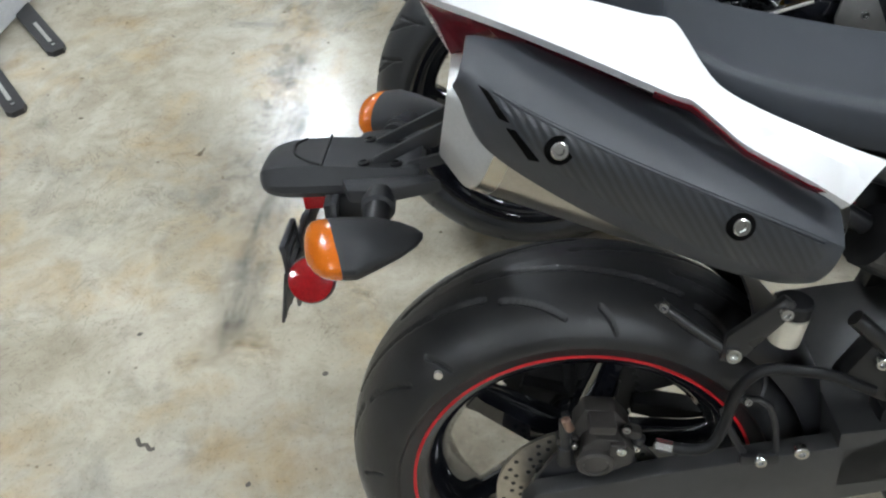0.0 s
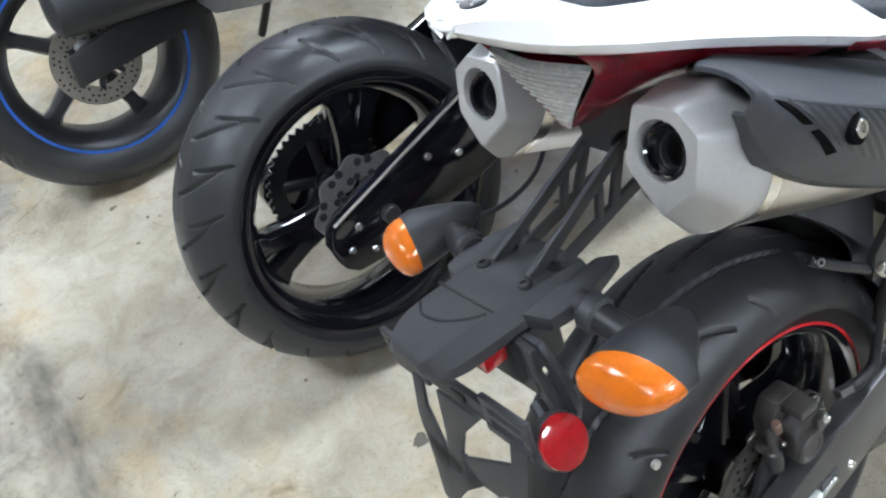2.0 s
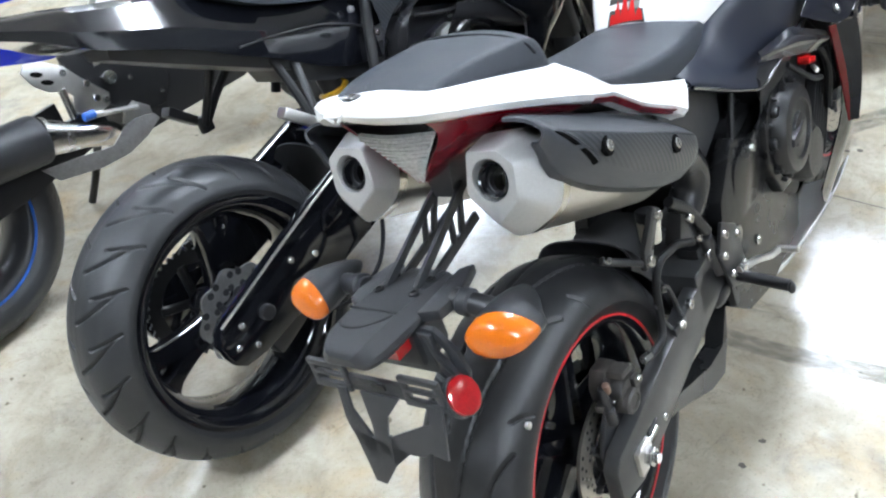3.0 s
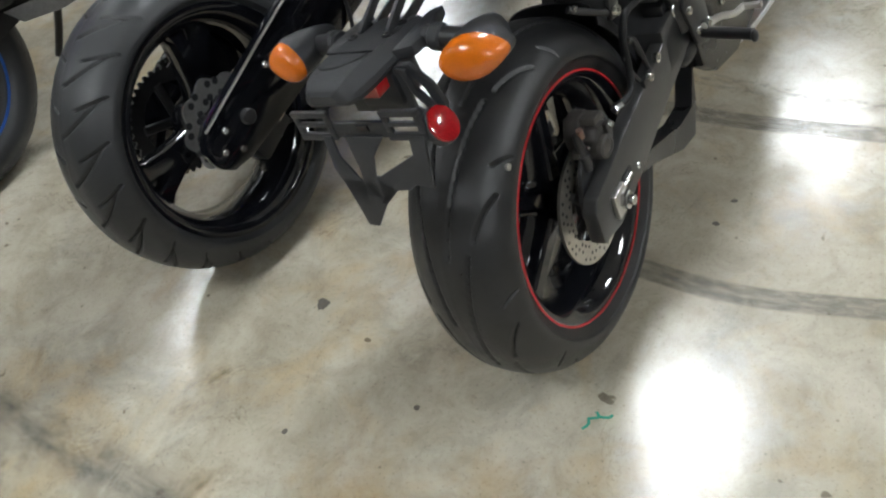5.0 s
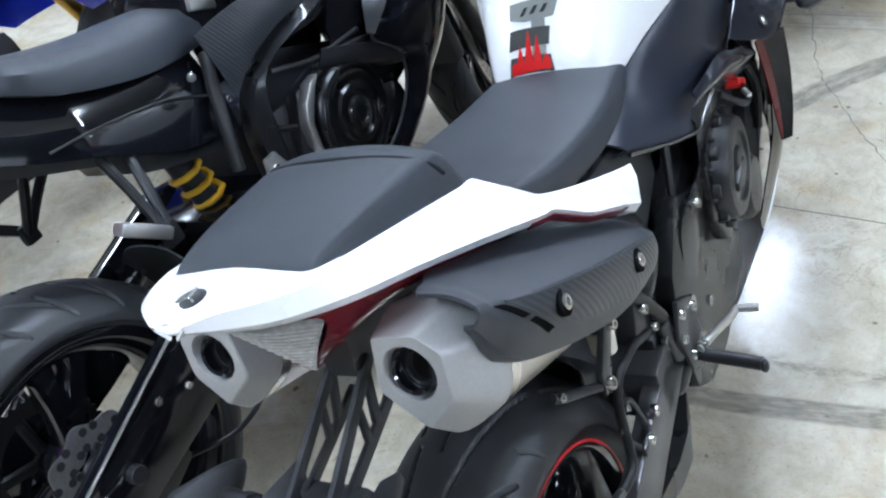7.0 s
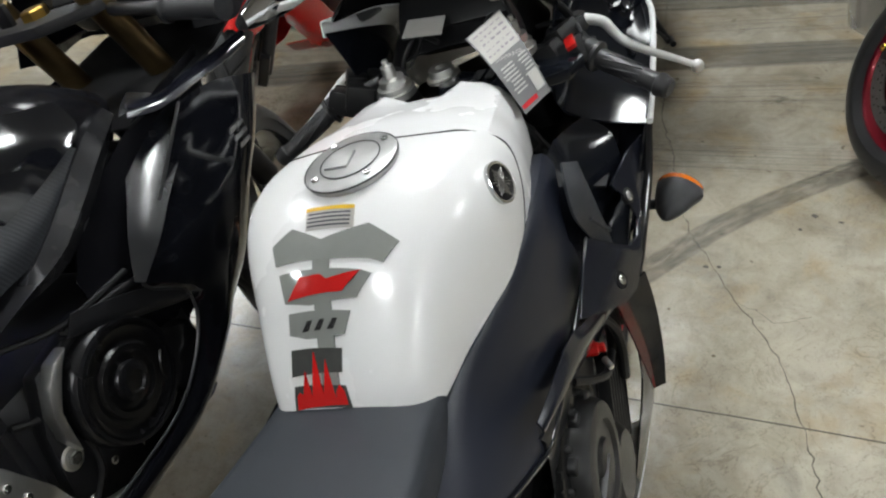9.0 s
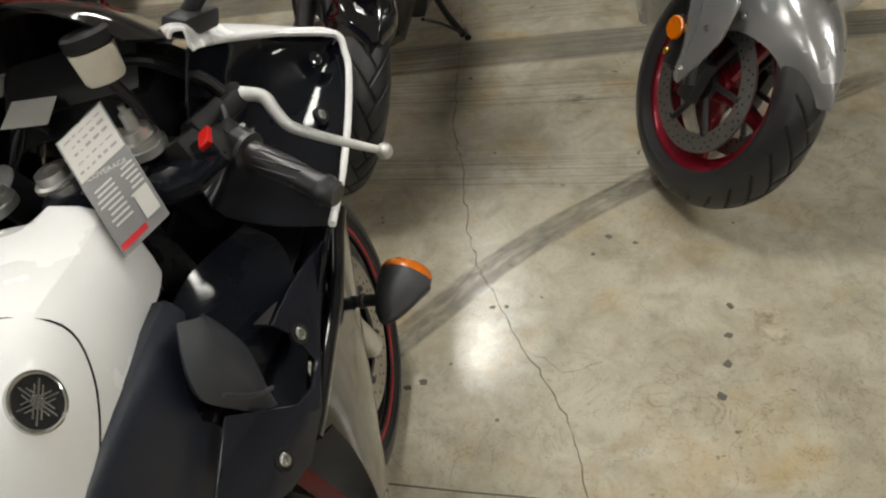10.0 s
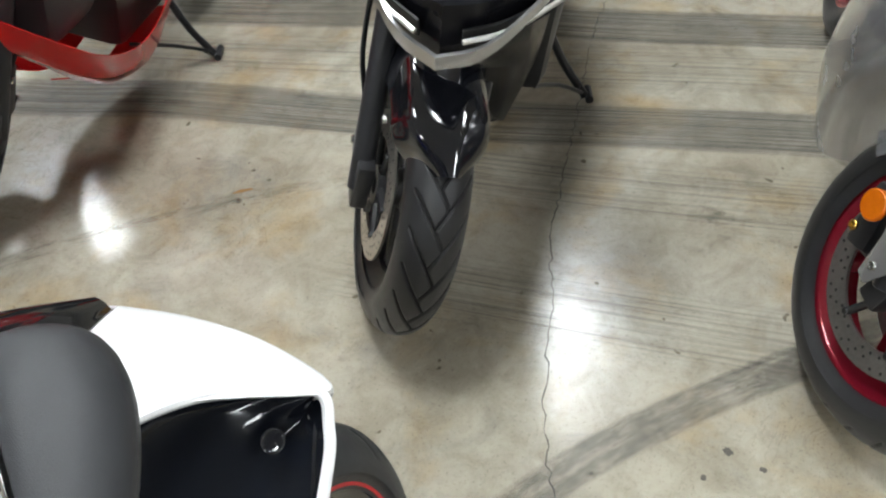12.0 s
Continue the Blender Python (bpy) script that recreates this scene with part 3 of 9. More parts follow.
def disc(parent, y, r0, r1, thick=0.005, mat=None, holes=9, rows=3, wavy=0.0, seg=144, carrier=True, hole_r=0.0032):
    """A drilled brake disc: ring, black plugs that paint the shaded drill holes, and carrier."""
    bm = bmesh.new()
    cols = []
    for k in range(seg):
        t = 2 * math.pi * k / seg
        o = r1 + wavy * math.cos(9 * t)
        i = r0 + wavy * 0.6 * math.cos(9 * t)
        cols.append([bm.verts.new((rr * math.sin(t), yy, rr * math.cos(t))) for rr, yy in ((i, y - thick / 2), (o, y - thick / 2), (o, y + thick / 2), (i, y + thick / 2))])
    for k in range(seg):
        a, b = cols[k], cols[(k + 1) % seg]
        for i in range(4):
            bm.faces.new((a[i], a[(i + 1) % 4], b[(i + 1) % 4], b[i]))
    d = part("brake_disc", bm, mat or DISC_STEEL, parent, "drilled steel brake disc", angle=30)
    # holes are not cut: black plugs carry their shade as colour
    hb = bmesh.new()
    n = holes * 3
    for k in range(n):
        for q in range(rows):
            t = 2 * math.pi * (k + q * 0.33) / n
            rr = r0 + (r1 - r0) * (0.22 + 0.56 * ((k + q) % rows) / max(1, rows - 1))
            c = Vector((rr * math.sin(t), y, rr * math.cos(t)))
            cyl(c - Vector((0, thick / 2 + 0.0004, 0)), c + Vector((0, thick / 2 + 0.0004, 0)), hole_r, 8 if hole_r < 0.005 else 12, bm=hb)
    tagged(part("hole_shade", hb, BLACK_MATT, parent), kind="stuff")
    if carrier:
        cb = bmesh.new()
        for k in range(6):
            t = 2 * math.pi * k / 6
            a, b = Vector((0.03 * math.sin(t), y, 0.03 * math.cos(t))), Vector((r0 * 1.02 * math.sin(t + 0.25), y, r0 * 1.02 * math.cos(t + 0.25)))
            tube([a, (a + b) / 2, b], 0.008, 8, 2, bm=cb)
            bolt(b + Vector((0, -thick, 0)), (0, -1, 0), 0.007, 0.004, cb)
        turned([(y - 0.008, 0.02), (y - 0.008, 0.04), (y + 0.008, 0.04), (y + 0.008, 0.02)], (0, 0, 0), seg=32, bm=cb)
        pieces("disc_carrier", cb, BLACK_SATIN, parent)
    return d


def tape(parent, y, r, mat, w=0.004):
    bm = turned([(y - 0.0005, r - w / 2), (y - 0.0022, r - w / 2), (y - 0.0022, r + w / 2), (y - 0.0005, r + w / 2)], (0, 0, 0), seg=128)
    return part("rim_tape", bm, mat, parent)


def chain_ring(parent, at, r, mat, teeth=42):
    """A rear sprocket with teeth and lightening arms."""
    bm = bmesh.new()
    cols = []
    n = teeth * 4
    for k in range(n):
        t = 2 * math.pi * k / n
        o = r + (0.004 if k % 4 in (0, 1) else -0.003)
        cols.append([bm.verts.new((rr * math.sin(t), yy, rr * math.cos(t))) for rr, yy in ((r * 0.72, -0.003), (o, -0.003), (o, 0.003), (r * 0.72, 0.003))])
    for k in range(n):
        a, b = cols[k], cols[(k + 1) % n]
        for i in range(4):
            bm.faces.new((a[i], a[(i + 1) % 4], b[(i + 1) % 4], b[i]))
    for k in range(5):
        t = 2 * math.pi * k / 5
        tube([(0, 0, 0), (r * 0.76 * math.sin(t), 0, r * 0.76 * math.cos(t))], 0.011, 8, 1, bm=bm)
    return part("sprocket", bm, mat, parent, m=Matrix.Translation(at))


def chain(parent, pts, mat=None):
    """A drive chain: links with gaps, along a line."""
    bm = bmesh.new()
    p = catmull(pts, 1)
    total = sum((b - a).length for a, b in zip(p, p[1:]))
    n = int(total / 0.0159)
    a, b = p[0], p[-1]
    d = (b - a).normalized()
    s, u = frame_at(d)
    rot = Matrix((d, s, u)).transposed().to_4x4()
    for k in range(n):
        c = a + (b - a) * (k + 0.5) / n
        box(c, (0.0145, 0.018 if k % 2 else 0.012, 0.013), 0.003, rot, bm)
    return tagged(part("chain", bm, mat or ENGINE_GREY, parent), kind="stuff")


MAIN_REAR_GROOVES = (((0.00, 0.012), (0.12, 0.022), (0.25, 0.046), 0.0030), ((0.03, 0.056), (0.07, 0.064), (0.105, 0.090), 0.0030),
                   ((0.15, 0.078), (0.165, 0.090), (0.172, 0.108), 0.0026))
FIN_GROOVES = (((0.00, 0.004), (0.022, 0.030), (0.075, 0.082), 0.0030), ((0.062, 0.026), (0.078, 0.048), (0.108, 0.094), 0.0028), ((0.040, 0.075), (0.052, 0.086), (0.060, 0.104), 0.0024))
LONG_GROOVES = (((0.00, 0.006), (0.020, 0.052), (0.072, 0.088), 0.0036), ((0.050, 0.042), (0.060, 0.070), (0.084, 0.104), 0.0034))
CHEVRON_GROOVES = (((0.00, 0.002), (0.035, 0.010), (0.075, 0.034), 0.0026), ((0.070, 0.020), (0.085, 0.036), (0.125, 0.062), 0.0026), ((0.030, 0.034), (0.055, 0.050), (0.085, 0.072), 0.0024))
VEE_GROOVES = (((0.012, -0.009), (-0.020, 0.006), (-0.095, 0.058), 0.0036),)


# ---- marks on the floor ----
RUBBER_MARK = overlay("tyre_rubber_mark", (0.17, 0.155, 0.13), 0.95, (30.0, 5.0, 1.0), 0.36, 0.12, 0.52)
RUBBER_FAINT = overlay("faint_tyre_mark", (0.20, 0.185, 0.15), 0.40, (22.0, 3.0, 1.0), 0.45, 0.3)
RUBBER_STREAK = overlay("streaked_tyre_lane", (0.085, 0.082, 0.075), 0.66, (3.0, 34.0, 1.0), 0.5, 0.10)
STREAK_LIGHT = overlay("light_tyre_streaks", (0.16, 0.15, 0.13), 0.40, (1.6, 22.0, 1.0), 0.5, 0.25)
SCUFF_DARK = overlay("dark_grey_scuff", (0.095, 0.092, 0.086), 0.66, (7.0, 2.0, 1.0), 0.5, 0.40, 0.62)
SCUFF = overlay("grey_scuff", (0.12, 0.115, 0.105), 0.34, (9.0, 3.5, 1.0), 0.5, 0.45)
OCHRE = overlay("ochre_stain", (0.32, 0.20, 0.06), 0.45, (3.0, 3.0, 1.0), 0.4, 0.5)
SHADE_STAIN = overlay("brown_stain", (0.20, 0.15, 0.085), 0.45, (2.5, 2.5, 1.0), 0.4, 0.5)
CRACK_FILL = material("dark_crack", (0.085, 0.076, 0.062), 0.8, grain=300, grain_amount=0.2)
LEAF = material("dry_leaf", (0.25, 0.12, 0.03), 0.6)


def band(name, pts, width, mat, label, lift=0.0008, steps=10, w2=None):
    """A flat film along a line on the floor, with its length and breadth as texture coordinates."""
    p = catmull([(x, y, lift) for x, y in pts], steps)
    me = bpy.data.meshes.new(name)
    v, f, n = [], [], len(p)
    for i, q in enumerate(p):
        d = (p[min(i + 1, n - 1)] - p[max(i - 1, 0)]).normalized()
        s = V(-d.y, d.x, 0)
        w = width + ((w2 or width) - width) * i / (n - 1)
        v += [q - s * w / 2, q + s * w / 2]
        if i:
            k = 2 * i
            f.append((k - 2, k, k + 1, k - 1))
    me.from_pydata([tuple(a) for a in v], [], f)
    uv = me.uv_layers.new(name="UVMap")
    for poly in me.polygons:
        for li in poly.loop_indices:
            k = me.loops[li].vertex_index
            uv.data[li].uv = ((k // 2) / (n - 1), k % 2)
    me.materials.append(mat)
    ob = new(name, me)
    return tagged(ob, label, "floor mark", kind="structure")


def crack(name, pts, width, label, seed, wander=0.010):
    """A jagged hairline in the concrete: a narrow sunk-looking strip of uneven breadth."""
    rng = random.Random(seed)
    p = []
    base = [Vector((x, y, 0.0006)) for x, y in pts]
    for a, b in zip(base, base[1:]):
        n = max(2, int((b - a).length / 0.018))
        for i in range(n):
            q = a + (b - a) * i / n
            p.append(q + V(rng.uniform(-1, 1) * wander * 0.55, rng.uniform(-1, 1) * wander * 0.55, 0))
    p.append(base[-1])
    bm = bmesh.new()
    prev = None
    for i, q in enumerate(p):
        d = (p[min(i + 1, len(p) - 1)] - p[max(i - 1, 0)]).normalized()
        s = V(-d.y, d.x, 0) * width * rng.uniform(0.35, 1.2) * 0.5
        cur = (bm.verts.new(q - s), bm.verts.new(q + s))
        if prev:
            bm.faces.new((prev[0], cur[0], cur[1], prev[1]))
        prev = cur
    return tagged(part(name, bm, CRACK_FILL, smooth=False), label, "floor crack", kind="structure")


def spot(name, x, y, r, mat, label, seed, stretch=1.0, turn=0.0, lift=0.0010):
    rng = random.Random(seed)
    bm = bmesh.new()
    n = 18
    vs = []
    for k in range(n):
        a = 2 * math.pi * k / n
        q = r * rng.uniform(0.72, 1.15)
        u, w = q * math.cos(a) * stretch, q * math.sin(a)
        c, s = math.cos(turn), math.sin(turn)
        vs.append(bm.verts.new((x + c * u - s * w, y + s * u + c * w, lift)))
    bm.faces.new(vs)
    return tagged(part(name, bm, mat, smooth=False), label, "floor mark", kind="structure")


def floor_marks():
    crack("floor_crack", [(-0.9, -0.72), (-0.45, -0.54), (-0.065, -0.404), (0.172, -0.323), (0.53, -0.264), (1.012, -0.152), (1.34, -0.073), (1.56, 0.010), (1.72, 0.118), (1.96, 0.262), (2.12, 0.326), (2.36, 0.388), (2.60, 0.468), (2.85, 0.512), (3.53, 0.632), (4.6, 0.72), (6.0, 0.8)], 0.0032, "long jagged hairline crack in the concrete", 4)
    crack("floor_crack", [(1.72, 0.118), (1.66, 0.02), (1.70, -0.06)], 0.0016, "fine side crack in the concrete", 8)
    band("floor_joint", [(1.20, 3.6), (1.265, 1.9), (1.30, 1.25), (1.322, 0.325), (1.343, -0.09), (1.38, -1.2), (1.44, -3.0)], 0.0045, CRACK_FILL, "straight saw-cut control joint in the concrete", 0.0007, 3)
    band("tyre_mark", [(0.145, 0.42), (0.150, 0.175), (0.170, -0.019), (0.235, -0.216), (0.302, -0.369), (0.42, -0.62), (0.62, -1.0)], 0.058, RUBBER_MARK, "dark curved tyre mark on the concrete")
    band("tyre_mark", [(0.60, 0.62), (0.645, 0.33), (0.672, 0.150), (0.735, -0.100), (0.790, -0.30), (0.92, -0.75)], 0.062, RUBBER_MARK, "dark curved tyre mark on the concrete")
    band("tyre_mark", [(0.76, 0.55), (0.79, 0.25), (0.82, 0.0), (0.90, -0.30), (1.0, -0.7)], 0.07, RUBBER_FAINT, "faint curved tyre mark on the concrete")
    band("tyre_mark", [(1.40, 0.56), (1.70, 0.395), (2.06, 0.170), (2.395, -0.135), (2.70, -0.45), (3.1, -0.9)], 0.090, RUBBER_MARK, "broad grey diagonal tyre mark on the concrete")
    band("tyre_mark", [(1.75, 1.93), (2.022, 1.706), (2.323, 1.413), (2.615, 1.018), (2.80, 0.70)], 0.065, RUBBER_FAINT, "faint diagonal tyre mark on the concrete")
    band("tyre_lane", [(2.36, 3.6), (2.605, 2.27), (2.765, 1.735), (2.885, 1.14), (2.98, 0.76), (3.20, -0.06), (3.40, -1.0), (3.7, -2.4)], 0.21, RUBBER_STREAK, "wide dark lane of streaked tyre rubber", 0.0012)
    band("tyre_lane", [(2.66, 3.6), (2.95, 2.1), (3.12, 1.4), (3.30, 0.75), (3.50, 0.0), (3.70, -1.0)], 0.30, STREAK_LIGHT, "lighter lane of streaked tyre rubber", 0.0013)
    band("tyre_lane", [(2.95, 3.4), (3.25, 2.0), (3.48, 1.2), (3.62, 0.5), (3.85, -0.4), (4.1, -1.4)], 0.22, RUBBER_STREAK, "dark lane of streaked tyre rubber", 0.0014)
    band("tyre_lane", [(2.72, 0.95), (2.80, 0.40), (2.92, -0.20), (3.05, -0.8)], 0.30, STREAK_LIGHT, "light scuffed tyre streaks", 0.0011)
    band("tyre_lane", [(2.30, 0.95), (2.36, 0.45), (2.42, 0.0), (2.50, -0.5)], 0.26, STREAK_LIGHT, "light scuffed tyre streaks", 0.0010)
    band("scuff", [(-0.90, 1.75), (-0.865, 1.53), (-0.812, 1.32), (-0.79, 1.12), (-0.778, 0.91), (-0.765, 0.76), (-0.74, 0.55)], 0.13, SCUFF_DARK, "grey scuff along the concrete")
    band("scuff", [(-1.0, 2.3), (-0.95, 1.8), (-0.90, 1.3), (-0.88, 0.9)], 0.16, RUBBER_FAINT, "faint grey scuff on the concrete")
    band("scuff", [(0.30, 2.0), (0.62, 1.75), (0.95, 1.6)], 0.18, SCUFF, "grey scuffed streak on the concrete")
    for x, y, r, s in ((2.128, -0.040, 0.009, 1), (2.112, -0.108, 0.006, 2), (2.055, -0.008, 0.006, 3), (1.914, -0.332, 0.009, 4), (1.819, -0.327, 0.009, 5), (1.734, -0.323, 0.010, 6), (1.641, -0.310, 0.011, 7),
                       (1.835, 0.208, 0.007, 8), (1.841, 0.175, 0.006, 9), (1.585, 0.316, 0.009, 10), (1.564, 0.347, 0.008, 11), (0.423, -0.259, 0.010, 12), (-0.245, 0.700, 0.015, 13), (0.332, 0.082, 0.007, 14), (0.411, 0.077, 0.006, 15), (-0.52, 0.55, 0.006, 16), (-0.60, 0.30, 0.005, 17), (-0.35, 0.36, 0.006, 18), (-0.95, 0.62, 0.006, 19)):
        spot("floor_spot", x, y, r, CRACK_FILL, "small dark pit in the concrete", s, 1.2, s)
    spot("floor_stain", 1.845, -0.385, 0.045, SHADE_STAIN, "brown stain on the concrete", 41, 2.1, 105)
    for pts, w, m_, lab in (([(1.80, -0.44), (1.86, -0.42), (1.92, -0.41)], 0.14, OCHRE, "ochre stain on the concrete"), ([(2.64, 0.11), (2.73, 0.10), (2.82, 0.09)], 0.16, SHADE_STAIN, "brown stain on the concrete"), ([(-0.62, 0.79), (-0.53, 0.77), (-0.44, 0.76)], 0.12, OCHRE, "rusty stain on the concrete"),
                            ([(-0.1, 0.86), (0.04, 0.82), (0.18, 0.78)], 0.16, OCHRE, "rusty stain on the concrete"), ([(-0.85, 0.55), (-0.75, 0.60), (-0.62, 0.62)], 0.14, OCHRE, "rusty stain on the concrete"), ([(-0.30, 0.45), (-0.16, 0.40), (-0.02, 0.36)], 0.22, SHADE_STAIN, "brown stain on the concrete"), ([(0.10, 1.55), (0.25, 1.48), (0.38, 1.40)], 0.16, OCHRE, "rusty stain on the concrete")):
        band("floor_stain", pts, w, m_, lab, 0.0009)
    g = bmesh.new()
    for pts in ([(-0.236, 0.073), (-0.222, 0.068), (-0.210, 0.074)], [(-0.212, 0.074), (-0.200, 0.060), (-0.192, 0.068)], [(-0.200, 0.060), (-0.192, 0.044), (-0.184, 0.040)]):
        tube([(x, y, 0.0005) for x, y in pts], 0.0028, 6, 4, bm=g)
    for v in g.verts:
        v.co.z = max(0.0004, v.co.z * 0.4)
    tagged(part("crayon_mark", g, GREEN_MARK), "green crayon squiggle on the concrete", "floor mark", kind="structure")
    sq = tube([(-0.850, 0.374, 0.0006), (-0.838, 0.360, 0.0006), (-0.826, 0.362, 0.0006), (-0.815, 0.352, 0.0006), (-0.806, 0.356, 0.0006)], 0.004, 6, 4)
    for v in sq.verts:
        v.co.z = max(0.0004, v.co.z * 0.3)
    tagged(part("dark_squiggle", sq, CRACK_FILL), "dark squiggle on the concrete", "floor mark", kind="structure")
    lf = sheet([[V(2.452, 1.302, 0.002), V(2.449, 1.297, 0.004)], [V(2.468, 1.286, 0.006), V(2.462, 1.279, 0.003)], [V(2.487, 1.262, 0.003), V(2.484, 1.259, 0.002)]], 0.0006, up=(0, 0, 1))
    tagged(part("dry_leaf", lf, LEAF), "small curled brown dry leaf on the concrete", "leaf")


def floor_stand():
    """White board on two flat black slotted feet."""
    t = thing("display_board", "white board on two black slotted metal feet", "board", pose(-1.86, 1.75, 0, 0, 0, 0))
    part("board", box((-0.10, 0.05, 0.34), (0.03, 0.62, 0.66), 0.004), WOVEN_WHITE, t, "dusty white board")
    for y, x in ((-0.10, 0.165), (-0.41, 0.195)):
        d = V(-0.33, 0.32, 0).normalized()
        s = V(-d.y, d.x, 0)
        o = V(x, y + 0.05, 0.0)
        ring = [o + s * a + d * b for a, b in ((-0.030, 0.0), (-0.018, -0.022), (0.018, -0.022), (0.030, 0.0), (0.030, 0.42), (-0.030, 0.42))]
        bm = bmesh.new()
        lo = [bm.verts.new(p + V(0, 0, 0.0015)) for p in ring]
        hi = [bm.verts.new(p + V(0, 0, 0.018)) for p in ring]
        bm.faces.new(hi)
        bm.faces.new(lo[::-1])
        for i in range(6):
            j = (i + 1) % 6
            bm.faces.new((lo[i], lo[j], hi[j], hi[i]))
        foot = part("foot", bm, BLACK_SATIN, t, "flat black slotted foot", smooth=False)
        part("foot_slot", box(o + d * 0.13 + V(0, 0, 0.0185), (0.16, 0.012, 0.002), 0.0005, Matrix.Rotation(math.atan2(d.y, d.x), 4, "Z")), ALU, foot)
        part("foot_screw", cyl(o + d * 0.02 + V(0, 0, 0.018), o + d * 0.02 + V(0, 0, 0.021), 0.006, 10), STEEL, foot)


# ---- the white motorcycle ----
MAIN_POSE = pose(-0.02, 0.179, 0, -13, 0, 7.5)


def white_motorcycle():
    t = thing("motorcycle", "white, black and dark red sport motorcycle on its side stand", "motorcycle", MAIN_POSE)

    # rear wheel
    rw = rim("rear_wheel", t, (0.013, 0.007, 0.309), 0.211, 0.160, BLACK_GLOSS, 5, label="black five-spoke cast wheel with a thin red rim stripe")
    tyre(rw, 0.307, 0.19, 0.216, MAIN_REAR_GROOVES, 0.25, "worn black sport tyre", seg=1000, mat=RUBBER_WORN)
    tape(rw, -0.0805, 0.2175, RED_TAPE)
    tape(rw, 0.083, 0.2175, RED_TAPE)
    disc(rw, -0.092, 0.070, 0.110)
    chain_ring(rw, (0, 0.105, 0), 0.098, ENGINE_GREY)
    part("valve_sticker", cyl((-0.166, -0.0875, 0.206), (-0.166, -0.0925, 0.206), 0.0055, 10), ALU, rw)

    # front wheel
    fw = rim("front_wheel", t, (1.455, 0, 0.303), 0.213, 0.092, BLACK_GLOSS, 5, label="black five-spoke cast wheel with a thin red rim stripe")
    tyre(fw, 0.300, 0.122, 0.218, CHEVRON_GROOVES, 0.19, "black front tyre", seg=420)
    tape(fw, -0.0512, 0.2195, RED_TAPE, 0.005)
    disc(fw, -0.062, 0.098, 0.155)
    disc(fw, 0.062, 0.098, 0.155)
    part("axle", cyl((0, -0.085, 0), (0, 0.085, 0), 0.013, 16, bevel=0.002), STEEL, fw)

    # swingarm
    arm = bmesh.new()
    for s in (-1, 1):
        o = [(-0.066, 0.285), (-0.064, 0.345), (-0.045, 0.366), (0.14, 0.402), (0.317, 0.432), (0.46, 0.475), (0.47, 0.375), (0.28, 0.335), (0.12, 0.295), (0.0, 0.272)]
        plate(o, s * 0.112, s * 0.140, 0.005, bm=arm)
    plate([(0.30, 0.36), (0.30, 0.45), (0.47, 0.47), (0.47, 0.38)], -0.14, 0.14, 0.006, bm=arm)
    swing = part("swingarm", arm, SWING_GREY, t, "satin dark grey cast swingarm")
    br = bmesh.new()
    for s in (-1, 1):
        rings = []
        for x, z, hz in ((0.10, 0.292, 0.014), (0.20, 0.262, 0.022), (0.32, 0.212, 0.034), (0.385, 0.205, 0.04), (0.42, 0.26, 0.04), (0.45, 0.345, 0.034), (0.46, 0.40, 0.03)):
            rings.append([V(x, s * 0.118, z - hz), V(x, s * 0.090, z - hz), V(x + 0.004, s * 0.086, z + hz * 0.6), V(x + 0.004, s * 0.122, z + hz * 0.6)])
        ring_loft(br, rings)
    pieces("swingarm_brace", br, FRAME_GREY, swing)
    adj = box((0.008, -0.1435, 0.316), (0.044, 0.010, 0.046), 0.003)
    part("chain_adjuster", adj, ALU, swing)
    nut = cyl((0.012, -0.145, 0.316), (0.012, -0.160, 0.316), 0.0165, 6, bevel=0.002)
    cyl((0.012, -0.155, 0.316), (0.012, -0.168, 0.316), 0.009, 14, bevel=0.001, bm=nut)
    part("axle_nut", nut, STEEL, swing)
    part("adjuster_slot", box((0.055, -0.1405, 0.325), (0.036, 0.004, 0.030), 0.002), BLACK_MATT, swing)
    part("adjuster_screw", cyl((0.03, -0.144, 0.326), (0.062, -0.144, 0.329), 0.0045, 10), STEEL, swing)
    bb = bolt((0.098, -0.140, 0.318), (0, -1, 0), 0.0065)
    bolt((0.26, -0.140, 0.425), (0, -1, 0), 0.009, bm=bb)
    bolt((0.365, -0.140, 0.455), (0, -1, 0), 0.012, bm=bb)
    pieces("swingarm_bolt", bb, STEEL, swing)

    # rear caliper over the disc
    cal = plate([(0.022, 0.418), (0.020, 0.472), (0.036, 0.505), (0.074, 0.500), (0.092, 0.470), (0.098, 0.430), (0.078, 0.408), (0.050, 0.402)], -0.106, -0.074, 0.005)
    plate([(0.026, 0.412), (0.030, 0.455), (0.050, 0.474), (0.082, 0.466), (0.098, 0.440), (0.094, 0.414), (0.066, 0.398), (0.040, 0.398)], -0.134, -0.104, 0.006, bm=cal)
    box((0.056, -0.112, 0.492), (0.034, 0.052, 0.016), 0.004, pose(0, 0, 0, 0, 8, 0), cal)
    caliper = part("rear_caliper", cal, CALIPER, t, "dusty black single-piston rear brake caliper")
    part("piston_cover", turned([(0.0, 0.0245), (-0.010, 0.0245), (-0.013, 0.021), (-0.013, 0.017), (-0.010, 0.015), (-0.010, 0.0)], (0.046, -0.134, 0.428), (0, 1, 0), 32, closed_profile=False), CALIPER, caliper)
    pn = cyl((0.010, -0.112, 0.455), (0.010, -0.112, 0.492), 0.0085, 14, bevel=0.002)
    cyl((0.008, -0.118, 0.402), (0.010, -0.115, 0.440), 0.0105, 16, bevel=0.003, bm=pn)
